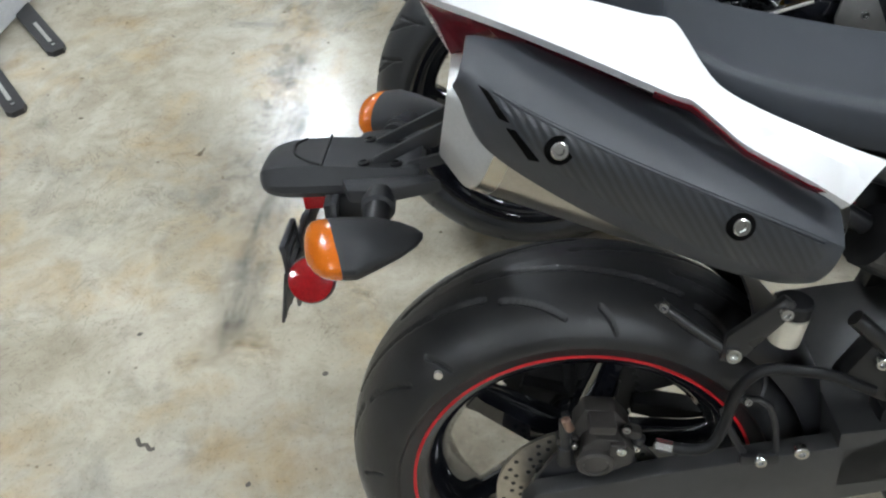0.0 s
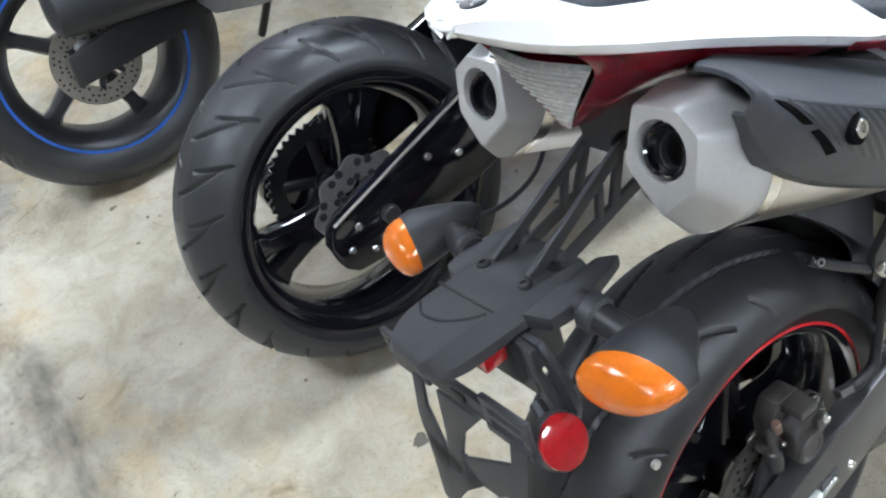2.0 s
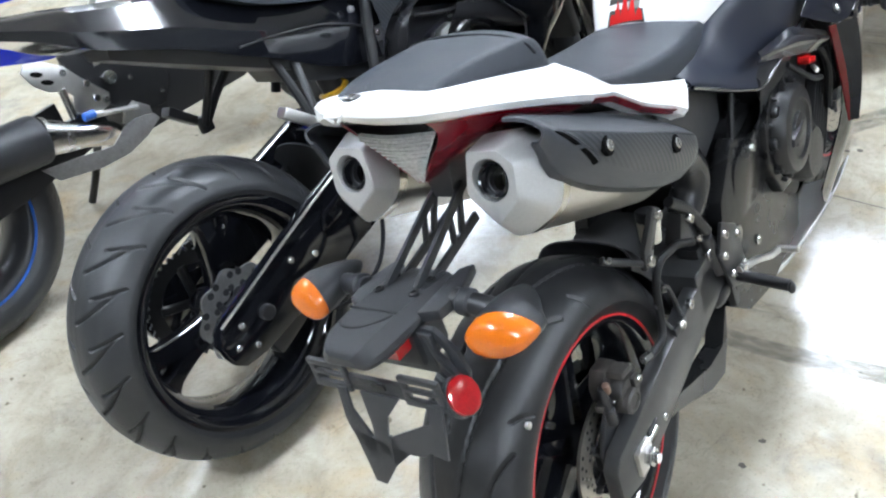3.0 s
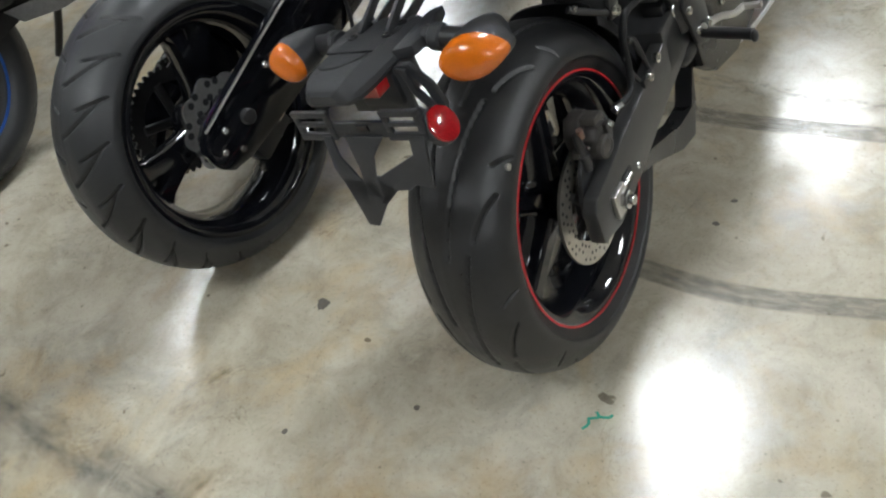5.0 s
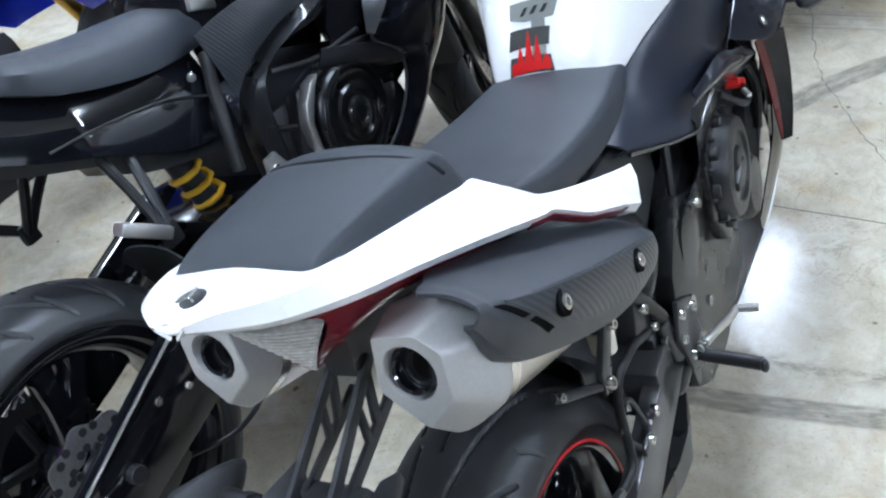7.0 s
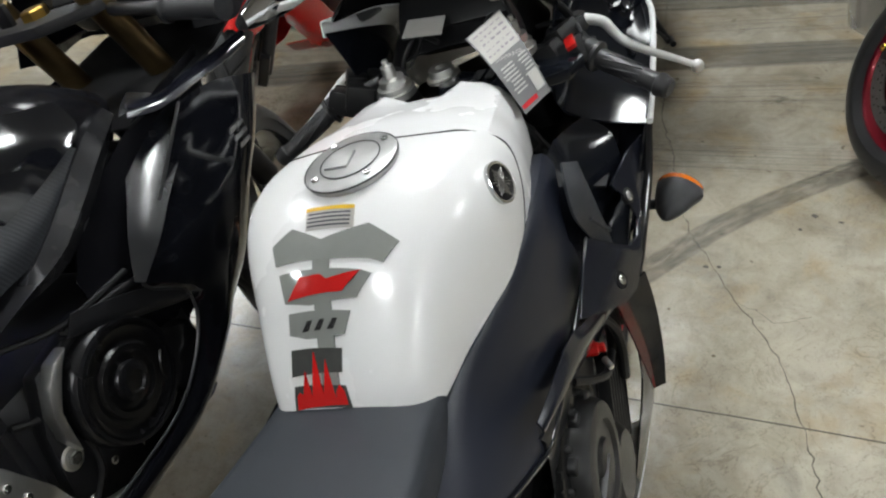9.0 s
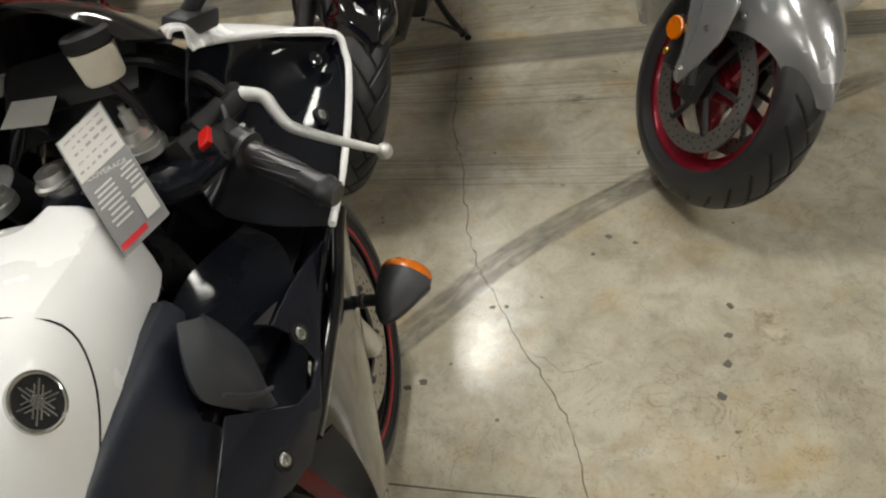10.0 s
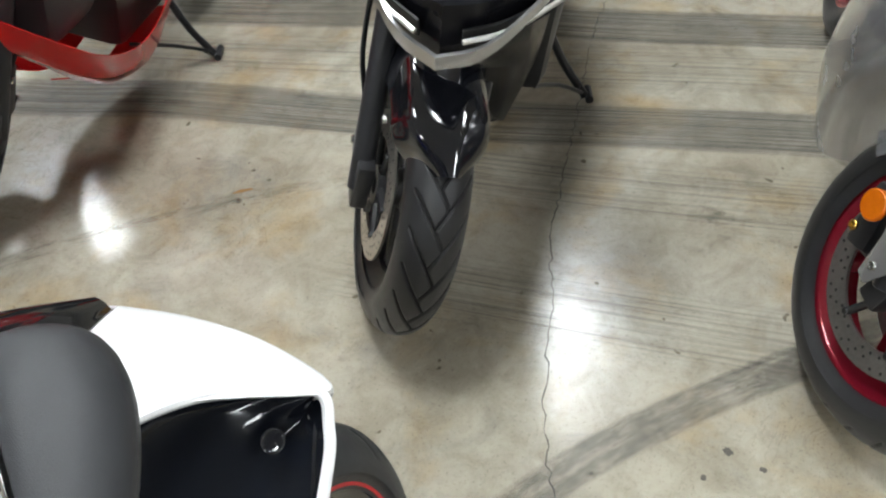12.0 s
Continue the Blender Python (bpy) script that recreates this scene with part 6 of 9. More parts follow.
def white_motorcycle_tail(t):
    """The short number plate carrier with its lamp housing, turn signals and reflector."""
    st = ((-0.332, 0.022, 0.766, 0.756), (-0.324, 0.036, 0.774, 0.751), (-0.298, 0.045, 0.780, 0.749), (-0.255, 0.048, 0.779, 0.749), (-0.205, 0.050, 0.774, 0.750), (-0.165, 0.052, 0.770, 0.750), (-0.150, 0.050, 0.767, 0.750))
    rings = [[V(x, y * w, z0 + (z1 - z0) * g) for y, g in ((-1.02, 0.10), (-1.0, 0.36), (-0.76, 0.97), (-0.4, 1.02), (0.4, 1.02), (0.76, 0.97), (1.0, 0.36), (1.02, 0.10), (0.9, -0.15), (-0.9, -0.15))] for x, w, z1, z0 in st]
    body = part("plate_carrier", loft(dense_rings(rings)), BLACK_MATT, t, "black plastic number plate carrier", angle=22)
    part("carrier_seam", box((-0.256, 0, 0.7802), (0.002, 0.078, 0.002), 0), CABLE, body)
    part("scoop_edge", tube([(-0.284, 0.034, 0.7795), (-0.294, 0.016, 0.7808), (-0.290, -0.008, 0.7808), (-0.274, -0.026, 0.7800), (-0.260, -0.034, 0.7790)], 0.0018, 6, 4), CABLE, body)
    for s in (-1, 1):
        part("carrier_wing", plate([(-0.235, s * 0.046), (-0.225, s * 0.074), (-0.190, s * 0.080), (-0.125, s * 0.062), (-0.140, s * 0.046)], 0.750, 0.766, 0.004, "xy"), BLACK_MATT, body)
        signal(t, (-0.190, s * 0.072, 0.758), (-0.221 if s < 0 else -0.205, s * 0.162, 0.749), s)
        st2 = bmesh.new()
        for (x0, z0), (x1, z1), w in (((-0.200, 0.772), (-0.050, 0.838), 0.0062), ((-0.166, 0.764), (-0.048, 0.788), 0.0062), ((-0.064, 0.832), (-0.086, 0.784), 0.0050), ((-0.098, 0.812), (-0.108, 0.776), 0.0040)):
            n = V(z0 - z1, 0, x1 - x0).normalized() * w
            q0, q1 = V(x0, 0, z0), V(x1, 0, z1)
            plate([(p.x, p.z) for p in (q0 - n, q1 - n, q1 + n, q0 + n)], s * 0.021, s * 0.027, 0.001, bm=st2)
        for v in st2.verts:
            v.co.y += s * (0.78 - v.co.z) * 0.06
        pieces("strut", st2, BLACK_MATT, body)
        for x in (-0.211, -0.176):
            part("carrier_bolt", bolt((x, s * 0.029, 0.7745 if x < -0.2 else 0.7710), (0, 0, 1), 0.0075, 0.003), CABLE, body)
    # lamp under the housing and the plate bracket
    part("plate_lamp", box((-0.268, -0.014, 0.738), (0.030, 0.056, 0.020), 0.003), RED_LENS, body, "small red lamp under the housing")
    part("lamp_box", box((-0.228, -0.016, 0.722), (0.060, 0.070, 0.052), 0.010), BLACK_MATT, body)
    part("back_plate", box((-0.246, -0.008, 0.716), (0.006, 0.104, 0.062), 0.002), BLACK_MATT, body)
    xb = -0.298
    bar = bmesh.new()
    for y0, y1 in ((0.046, 0.112), (-0.106, -0.044)):
        ym, ln = (y0 + y1) / 2, y1 - y0
        box((xb, ym, 0.7165), (0.007, ln, 0.009), 0.002, None, bar)
        box((xb, ym, 0.6815), (0.007, ln, 0.011), 0.002, None, bar)
        box((xb, ym, 0.7005), (0.006, ln * 0.92, 0.006), 0.001, None, bar)
        for ye in (y0 + 0.005, y1 - 0.005):
            box((xb + 0.0005, ye, 0.7005), (0.006, 0.010, 0.028), 0.002, None, bar)
    box((xb + 0.004, 0.0, 0.690), (0.008, 0.100, 0.024), 0.003, None, bar)
    pieces("plate_bar", bar, BLACK_MATT, body, "slotted black plate holder bar")
    part("lamp_window", box((xb - 0.001, -0.004, 0.694), (0.004, 0.022, 0.010), 0.002), CABLE, body)
    v = bmesh.new()

    def strip(o):
        plate([(y, z) for y, z in o], xb - 0.004, xb, 0.001, "yz", v)
    strip([(0.070, 0.684), (0.054, 0.684), (0.050, 0.655), (0.018, 0.615), (0.018, 0.578), (0.060, 0.625), (0.066, 0.640)])
    strip([(0.030, 0.684), (-0.036, 0.684), (-0.010, 0.655), (-0.005, 0.631), (-0.004, 0.600), (0.020, 0.600), (0.020, 0.640)])
    strip([(-0.102, 0.684), (-0.078, 0.684), (-0.078, 0.660), (-0.008, 0.627), (-0.004, 0.587), (-0.036, 0.610), (-0.060, 0.612), (-0.070, 0.620), (-0.098, 0.615)])
    strip([(0.020, 0.622), (0.058, 0.626), (0.044, 0.590), (0.033, 0.557), (0.015, 0.556), (-0.008, 0.587), (-0.036, 0.610), (-0.008, 0.629)])
    for vv in v.verts:
        vv.co.x -= (0.69 - vv.co.z) * 0.25
    part("plate_bracket", v, BLACK_MATT, t, "black V-shaped number plate bracket")
    rn = V(0.05, -0.88, 0.46).normalized()
    rc = V(-0.272, -0.112, 0.681)
    refl = part("reflector_base", cyl(rc - rn * 0.012, rc, 0.0262, 32, bevel=0.002), BLACK_MATT, t)
    part("reflector", turned([(0.0, 0.0250), (0.003, 0.0243), (0.0045, 0.019), (0.005, 0.0)], rc, rn, 32, closed_profile=False), RED_LENS, refl, "round red reflector")
    part("reflector_stay", tube([(-0.262, -0.072, 0.694), (-0.266, -0.086, 0.688), rc - rn * 0.010], 0.007, 8, 3), BLACK_MATT, refl)
    arm = bmesh.new()
    plate([(-0.052, 0.752), (-0.074, 0.752), (-0.098, 0.722), (-0.106, 0.690), (-0.098, 0.668), (-0.090, 0.690), (-0.084, 0.716), (-0.070, 0.738)], -0.246, -0.238, 0.002, "yz", arm)
    plate([(-0.052, 0.752), (-0.062, 0.744), (-0.066, 0.716), (-0.084, 0.690), (-0.098, 0.668), (-0.104, 0.676), (-0.090, 0.700), (-0.074, 0.722), (-0.072, 0.748)], -0.254, -0.246, 0.002, "yz", arm)
    part("reflector_arm", arm, BLACK_MATT, body)


def white_motorcycle_front(t):
    E1 = ((1.195, 0.200, 1.008), (1.265, 0.172, 0.982), (1.335, 0.160, 0.953), (1.40, 0.180, 0.920), (1.452, 0.255, 0.872))
    E2 = ((1.154, 0.274, 0.772), (1.24, 0.272, 0.778), (1.33, 0.272, 0.800), (1.41, 0.272, 0.835), (1.455, 0.264, 0.864))
    MID = ((1.15, 0.150, 0.835), (1.25, 0.155, 0.840), (1.34, 0.175, 0.850), (1.415, 0.215, 0.862), (1.456, 0.260, 0.868))
    SCR = ((1.20, 0.180, 1.022), (1.27, 0.135, 1.010), (1.36, 0.095, 0.970), (1.45, 0.055, 0.925), (1.52, 0.02, 0.888))
    for s in (-1, 1):
        def S(p):
            return V(p[0], s * p[1], p[2])
        rows = [[S(a), (S(a) * 0.55 + S(m) * 0.45) + V(0, -s * 0.012, 0), S(m), (S(m) * 0.5 + S(b) * 0.5) + V(0, -s * 0.012, -0.01), S(b)] for a, m, b in zip(E1, MID, E2)]
        part("inner_cowl", sheet(dense(rows, 4, 3), 0.003, up=(0, s, 0.5)), COWL_BLACK, t, "gloss black inner cowl panel")
        wrows = [[S(a) + V(0, s * 0.006, -0.004), S(a) + V(0, s * 0.004, 0.004), (S(a) * 0.65 + S(c) * 0.35) + V(0.004, s * 0.010, 0.014), (S(a) * 0.3 + S(c) * 0.7) + V(0, s * 0.004, 0.012), S(c)] for a, c in zip(E1, SCR)]
        nose = [S(p) for p in ((1.472, 0.255, 0.840), (1.488, 0.240, 0.848), (1.51, 0.18, 0.865), (1.535, 0.09, 0.865), (1.55, 0.0, 0.86))]
        nose2 = [S(p) for p in ((1.476, 0.205, 0.765), (1.495, 0.195, 0.77), (1.53, 0.17, 0.78), (1.565, 0.08, 0.785), (1.585, 0.0, 0.785))]
        part("upper_cowl", sheet(dense(wrows + [nose, nose2], 4, 3), 0.003, up=(0, s, 1)), WHITE_PAINT, t, "pearl white front cowl")
        part("cowl_lip", tube([S(p) + V(0, s * 0.004, 0.002) for p in E2[:-1]] + [S(p) for p in ((1.438, 0.270, 0.850), (1.453, 0.266, 0.866), (1.452, 0.250, 0.880), (1.438, 0.228, 0.894))] + [S(p) + V(0, s * 0.005, 0) for p in E1[-2:0:-1]], 0.0050, 8, 5), WHITE_PAINT, t)
        # outer side fairing
        top = ((1.478, 0.232, 0.780), (1.452, 0.256, 0.852), (1.33, 0.273, 0.797), (1.154, 0.272, 0.770), (1.04, 0.250, 0.700), (0.962, 0.222, 0.615))
        hi = ((1.445, 0.190, 0.680), (1.41, 0.215, 0.740), (1.30, 0.232, 0.700), (1.145, 0.240, 0.680), (1.03, 0.240, 0.630), (0.966, 0.220, 0.55))
        md = ((1.405, 0.172, 0.585), (1.35, 0.190, 0.590), (1.26, 0.207, 0.570), (1.12, 0.226, 0.530), (1.015, 0.234, 0.490), (0.966, 0.216, 0.47))
        lo = ((1.345, 0.150, 0.480), (1.28, 0.170, 0.450), (1.20, 0.188, 0.415), (1.08, 0.208, 0.375), (1.00, 0.214, 0.360), (0.962, 0.206, 0.400))
        be = ((1.27, 0.130, 0.330), (1.20, 0.155, 0.290), (1.10, 0.168, 0.250), (1.00, 0.168, 0.215), (0.93, 0.168, 0.22), (0.90, 0.174, 0.27))
        part("side_fairing", sheet(dense([[S(p) for p in r] for r in (top, hi, md, lo, be)], 4, 4), 0.003, up=(0, s, 0)), BLACK_GLOSS, t, "gloss black side fairing with floor reflections")
        belly = [[S(p) for p in r] for r in (((1.10, 0.180, 0.245), (1.0, 0.172, 0.212), (0.86, 0.160, 0.205), (0.70, 0.150, 0.215), (0.60, 0.14, 0.25)), ((1.08, 0.15, 0.205), (0.98, 0.145, 0.175), (0.86, 0.135, 0.165), (0.70, 0.125, 0.180), (0.60, 0.12, 0.22)), ((1.06, 0.05, 0.175), (0.98, 0.05, 0.15), (0.86, 0.05, 0.14), (0.70, 0.05, 0.155), (0.60, 0.05, 0.20)))]
        part("belly_pan", sheet(dense(belly, 4, 4), 0.003, up=(0, s, -0.3)), WHITE_PAINT, t, "white belly pan")
        # panel between fairing edge and frame, with two bolts
        pan = [(1.150, 0.757), (1.085, 0.765), (1.010, 0.762), (1.018, 0.735), (1.010, 0.700), (0.982, 0.690), (0.955, 0.694), (0.925, 0.725), (0.895, 0.758), (0.860, 0.745), (0.785, 0.713), (0.828, 0.685), (0.870, 0.662), (0.908, 0.655), (0.962, 0.668), (1.05, 0.715)]
        pm = plate([(a, b) for a, b in pan], s * 0.244, s * 0.248, 0.001)
        for v in pm.verts:
            v.co.y += s * (0.2 * (v.co.x - 1.0) - 0.4 * (v.co.z - 0.72))
        part("infill_panel", pm, INFILL_SATIN, t, "gloss black infill panel with two bolts")
        A = ((0.904, 0.221, 0.643), (0.917, 0.223, 0.593), (0.930, 0.224, 0.545), (0.947, 0.225, 0.476), (0.961, 0.226, 0.407))
        B = ((0.925, 0.228, 0.640), (0.940, 0.231, 0.580), (0.953, 0.232, 0.530), (0.962, 0.231, 0.470), (0.963, 0.228, 0.407))
        C = ((0.975, 0.256, 0.630), (0.985, 0.256, 0.570), (0.985, 0.254, 0.515), (0.980, 0.250, 0.460), (0.972, 0.243, 0.407))
        part("red_edge", sheet(dense([[S(p) for p in r] for r in (A, B)], 4, 4), 0.003, up=(0, s, 0)), RED_EDGE, t, "dark red inner edge of the fairing")
        part("fairing_return", sheet(dense([[S(p) for p in r] for r in (B, C)], 4, 4), 0.003, up=(0, s, 0)), COWL_BLACK, t, "gloss black rear lip of the fairing")
        part("fairing_edge", tube([S(p) for p in ((1.215, 0.264, 0.752), (1.19, 0.262, 0.740), (1.123, 0.260, 0.704), (1.048, 0.256, 0.683), (0.985, 0.252, 0.664), (0.945, 0.248, 0.652))], 0.0105, 12, 4), BLACK_GLOSS, t)
        br = bmesh.new()
        for p, r in (((1.024, 0.2475, 0.731), 0.0075), ((0.892, 0.2405, 0.684), 0.0075), ((1.337, 0.243, 0.818), 0.0075)):
            n = V(-0.18, s * 0.9, 0.4).normalized()
            # dark disc paints the recess shade round the bolt
            part("recess_shade", cyl(S(p) - n * 0.004, S(p) + n * 0.0016, r * 1.6, 24), CABLE, t)
            bolt(S(p) + n * 0.001, n, r, 0.003, br)
        pieces("fairing_bolt", br, STEEL, t)
        # air duct below the spar
        oc = ((0.90, 0.232, 0.664), (0.97, 0.238, 0.668), (1.06, 0.246, 0.714), (1.154, 0.260, 0.750), (1.25, 0.264, 0.765), (1.34, 0.264, 0.785))
        ic = ((0.86, 0.165, 0.700), (0.95, 0.165, 0.700), (1.02, 0.165, 0.700), (1.12, 0.165, 0.725), (1.22, 0.165, 0.735), (1.34, 0.165, 0.755))
        part("closing_panel", sheet(dense([[S(p) for p in r] for r in (oc, ic)], 4, 4), 0.003, up=(0, 0, 1)), COWL_BLACK, t)
        L = ((0.932, 0.205, 0.855), (0.900, 0.211, 0.829), (0.886, 0.216, 0.795), (0.914, 0.220, 0.744), (0.932, 0.222, 0.716))
        R = ((0.971, 0.205, 0.829), (0.981, 0.211, 0.796), (0.986, 0.216, 0.759), (0.976, 0.220, 0.724), (0.962, 0.222, 0.698))
        part("air_duct", sheet(dense([[S(a) - V(0, s * 0.008, 0), (S(a) + S(b)) / 2 + V(0, s * 0.007, 0), S(b) - V(0, s * 0.008, 0)] for a, b in zip(L, R)], 4, 6), 0.004, up=(0, s, 0.3)), GREY_PLASTIC, t, "dark grey plastic air duct")
        part("duct_step", tube([S((0.897, 0.223, 0.786)), S((0.916, 0.230, 0.760)), S((0.938, 0.231, 0.738)), S((0.960, 0.226, 0.720))], 0.0028, 8, 3), GREY_PLASTIC, t)
        part("duct_back", sheet(dense([[S(p) for p in r] for r in (((0.93, 0.165, 0.838), (1.03, 0.165, 0.835), (1.13, 0.19, 0.815)), ((0.90, 0.188, 0.79), (1.00, 0.195, 0.78), (1.12, 0.225, 0.785)), ((0.88, 0.185, 0.72), (0.98, 0.200, 0.71), (1.08, 0.240, 0.745)))], 4, 4), 0.003, up=(0, s, 1)), COWL_BLACK, t)
        # mirror
        mir = []
        out = V(0.66, s * 0.75, 0.0)
        for f, k, bulge in ((0.0, 0.86, 0.036), (0.02, 0.98, 0.043), (0.15, 1.04, 0.048), (0.36, 1.0, 0.047), (0.66, 0.78, 0.036), (0.90, 0.45, 0.019), (1.0, 0.18, 0.006)):
            c = V(1.290 - 0.105 * f, s * (0.245 + 0.095 * f), 1.085 - 0.026 * f)
            ring = []
            for i in range(32):
                a = 2 * math.pi * i / 32
                ring.append(c + out * (max(0, math.cos(a)) * bulge * 1.06 + min(0, math.cos(a)) * 0.004) + V(0, 0, 0.034 * k * math.sin(a)))
            mir.append(ring)
        mb = part("mirror", loft(dense_rings(mir)), BLACK_MATT, t, "black plastic rear-view mirror", angle=60)
        gl = [[r[i] - out * 0.0045 for i in (10, 12, 16, 20, 22)] for r in mir[1:-1]]
        part("mirror_glass", sheet(gl, 0.001, up=-out), MIRROR_GLASS, mb)
        part("mirror_stalk", tube([S((1.305, 0.150, 1.000)), S((1.305, 0.190, 1.030)), S((1.295, 0.240, 1.075))], 0.011, 10, 3), BLACK_MATT, mb)
        dn = V(-0.35, s * 0.75, 0.45).normalized()
        part("cowl_recess", turned([(0.0, 0.0), (0.0, 0.0070), (0.0004, 0.0085), (0.0008, 0.009), (0.0004, 0.010), (-0.004, 0.010)], S((1.410, 0.238, 0.864)), dn, 28, closed_profile=False), BLACK_GLOSS, t)
        part("mirror_foot", box(S((1.300, 0.160, 0.998)), (0.075, 0.035, 0.026), 0.008, pose(0, 0, 0, s * -20, 15, s * 10)), BLACK_MATT, mb)
        # front turn signal
        signal(t, S((1.255, 0.205, 0.560)), S((1.278, 0.274, 0.562)), s, False)
    scr = [[V(a, -w, z), V(a + 0.004, -w * 0.6, z + h * 0.65), V(a + 0.006, 0, z + h), V(a + 0.004, w * 0.6, z + h * 0.65), V(a, w, z)] for a, w, z, h in ((1.165, 0.155, 1.045, 0.075), (1.20, 0.178, 1.024, 0.085), (1.27, 0.135, 1.012, 0.065), (1.36, 0.095, 0.972, 0.045), (1.45, 0.055, 0.927, 0.030), (1.52, 0.02, 0.890, 0.010))]
    part("windscreen", sheet(dense(scr, 4, 4), 0.003, up=(0, 0, 1)), SMOKE, t, "dark smoked windscreen")
    part("front_mudguard", sheet(dense([[V(1.455 + (0.318 + d) * math.cos(radians(a)), y, 0.303 + (0.318 + d) * math.sin(radians(a))) for y, d in ((-0.066, -0.045), (-0.058, -0.012), (-0.03, 0.004), (0, 0.008), (0.03, 0.004), (0.058, -0.012), (0.066, -0.045))] for a in range(62, 176, 14)], 3, 3), 0.003, up=(-0.3, 0, 1)), BLACK_GLOSS, t, "gloss black front mudguard")
    # cockpit
    part("dash", box((1.285, 0, 0.955), (0.08, 0.20, 0.09), 0.02, pose(0, 0, 0, 0, -40, 0)), CABLE, t, "black instrument pod")
    part("dash_shroud", sheet(dense([[V(x, -w, z - 0.05), V(x, -w * 0.7, z), V(x, 0, z + 0.012), V(x, w * 0.7, z), V(x, w, z - 0.05)] for x, w, z in ((1.20, 0.13, 0.93), (1.28, 0.14, 0.965), (1.36, 0.12, 0.955), (1.44, 0.08, 0.90))], 3, 3), 0.003, up=(0, 0, 1)), CABLE, t)
    yoke = plate([(1.105, -0.055), (1.10, 0.055), (1.125, 0.105), (1.165, 0.118), (1.190, 0.100), (1.175, 0.06), (1.180, 0.0), (1.175, -0.06), (1.190, -0.098), (1.165, -0.112), (1.125, -0.100)], 0.898, 0.916, 0.004, "xy")
    yk = part("top_yoke", yoke, COWL_BLACK, t, "black cast top yoke", m=Matrix.Translation((-0.035, -0.022, 0)) @ Matrix.Rotation(radians(-4), 4, "Z"))
    for k, y in enumerate((-0.018, 0.022, 0.042)):
        part("yoke_slot", plate([(1.128, y - 0.006), (1.128, y + 0.006), (1.160, y + 0.007), (1.160, y - 0.007)], 0.9195, 0.9225, 0.001, "xy"), CABLE, yk)
    part("steering_nut", turned([(0.912, 0.0), (0.912, 0.027), (0.917, 0.027), (0.919, 0.0215), (0.930, 0.0200), (0.931, 0.0095), (0.922, 0.009), (0.922, 0.0)], (1.149, 0.010, 0), (0, 0, 1), 32, closed_profile=False), ALU, t, "large silver steering stem nut")
    part("stem_hole", cyl((1.149, 0.010, 0.920), (1.149, 0.010, 0.9235), 0.0085, 20), CABLE, t)
    for s in (-1, 1):
        kk = 0.8 if s < 0 else 1.0
        fk = turned([(a, b * kk) for a, b in [(0.915, 0.0), (0.915, 0.031), (0.925, 0.031), (0.926, 0.027), (0.934, 0.027), (0.935, 0.021), (0.946, 0.020), (0.947, 0.011), (0.966, 0.010), (0.967, 0.005), (0.975, 0.005), (0.975, 0.0)]], ((1.148, -0.120, 0.010) if s < 0 else (1.110, 0.076, 0)), (0, 0, 1), 32, closed_profile=False)
        part("fork_cap", fk, ALU, t, "silver adjustable fork cap")
        part("fork_leg", cyl((1.165, s * 0.104, 0.92), (1.325, s * 0.104, 0.55), 0.027, 24), BLACK_SATIN, t)
        part("fork_lower", cyl((1.32, s * 0.104, 0.56), (1.425, s * 0.100, 0.30), 0.024, 24, bevel=0.003), ALU, t)
        part("front_caliper", box((1.36, s * 0.082, 0.245 + 0.09), (0.055, 0.05, 0.12), 0.012, pose(0, 0, 0, 0, 15, 0)), BLACK_MATT, t)
        gi, ge = V(1.158, s * 0.222, 0.893), V(1.100, s * 0.331, 0.842)
        d = (ge - gi).normalized()
        bar = part("clip_on", cyl(V(1.160, s * 0.115, 0.925), gi, 0.011, 16), BLACK_SATIN, t, "black clip-on handlebar")
        prof = [(0.0, 0.012), (0.0, 0.023), (0.006, 0.023), (0.008, 0.0150), (0.09, 0.0142), (0.104, 0.0148), (0.106, 0.0172), (0.112, 0.0176), (0.116, 0.0155), (0.122, 0.0155), (0.126, 0.012), (0.126, 0.0)]
        g = part("grip", turned(prof, gi, d, 28, closed_profile=False), BLACK_SATIN, t, "black rubber grip with slanted ribs")
        sd, uu = frame_at(d)
        gr = bmesh.new()
        for q in range(9):
            a0 = 2 * math.pi * q / 9
            pts = [gi + d * (0.02 + 0.03 * i) + 0.0146 * (math.cos(a0 + 0.35 * i) * sd + math.sin(a0 + 0.35 * i) * uu) for i in range(3)]
            tube(pts, 0.0016, 6, 3, bm=gr)
        pieces("grip_rib", gr, BLACK_SATIN, g)
        sw = box(V(1.152, s * 0.190, 0.905), (0.044, 0.048, 0.040), 0.007, pose(0, 0, 0, s * 24, 14, s * 8))
        swp = part("switch_box", sw, CABLE, t, "black switch housing")
        part("housing_half", box(V(1.172, s * 0.205, 0.908), (0.026, 0.026, 0.030), 0.006, pose(0, 0, 0, s * 24, -10, 0)), CABLE, swp)
        part("throttle_collar", cyl(V(1.170, s * 0.208, 0.899), V(1.158, s * 0.224, 0.892), 0.021, 20, bevel=0.003), CABLE, swp)
        part("bar_clamp", box(V(1.156, s * 0.160, 0.905), (0.052, 0.050, 0.046), 0.009, pose(0, 0, 0, s * 24, 8, s * 14)), CABLE, swp)
        part("perch_clamp", box(V(1.190, s * 0.176, 0.925), (0.050, 0.034, 0.024), 0.006, pose(0, 0, 0, s * 24, 0, s * 24)), CABLE, swp)
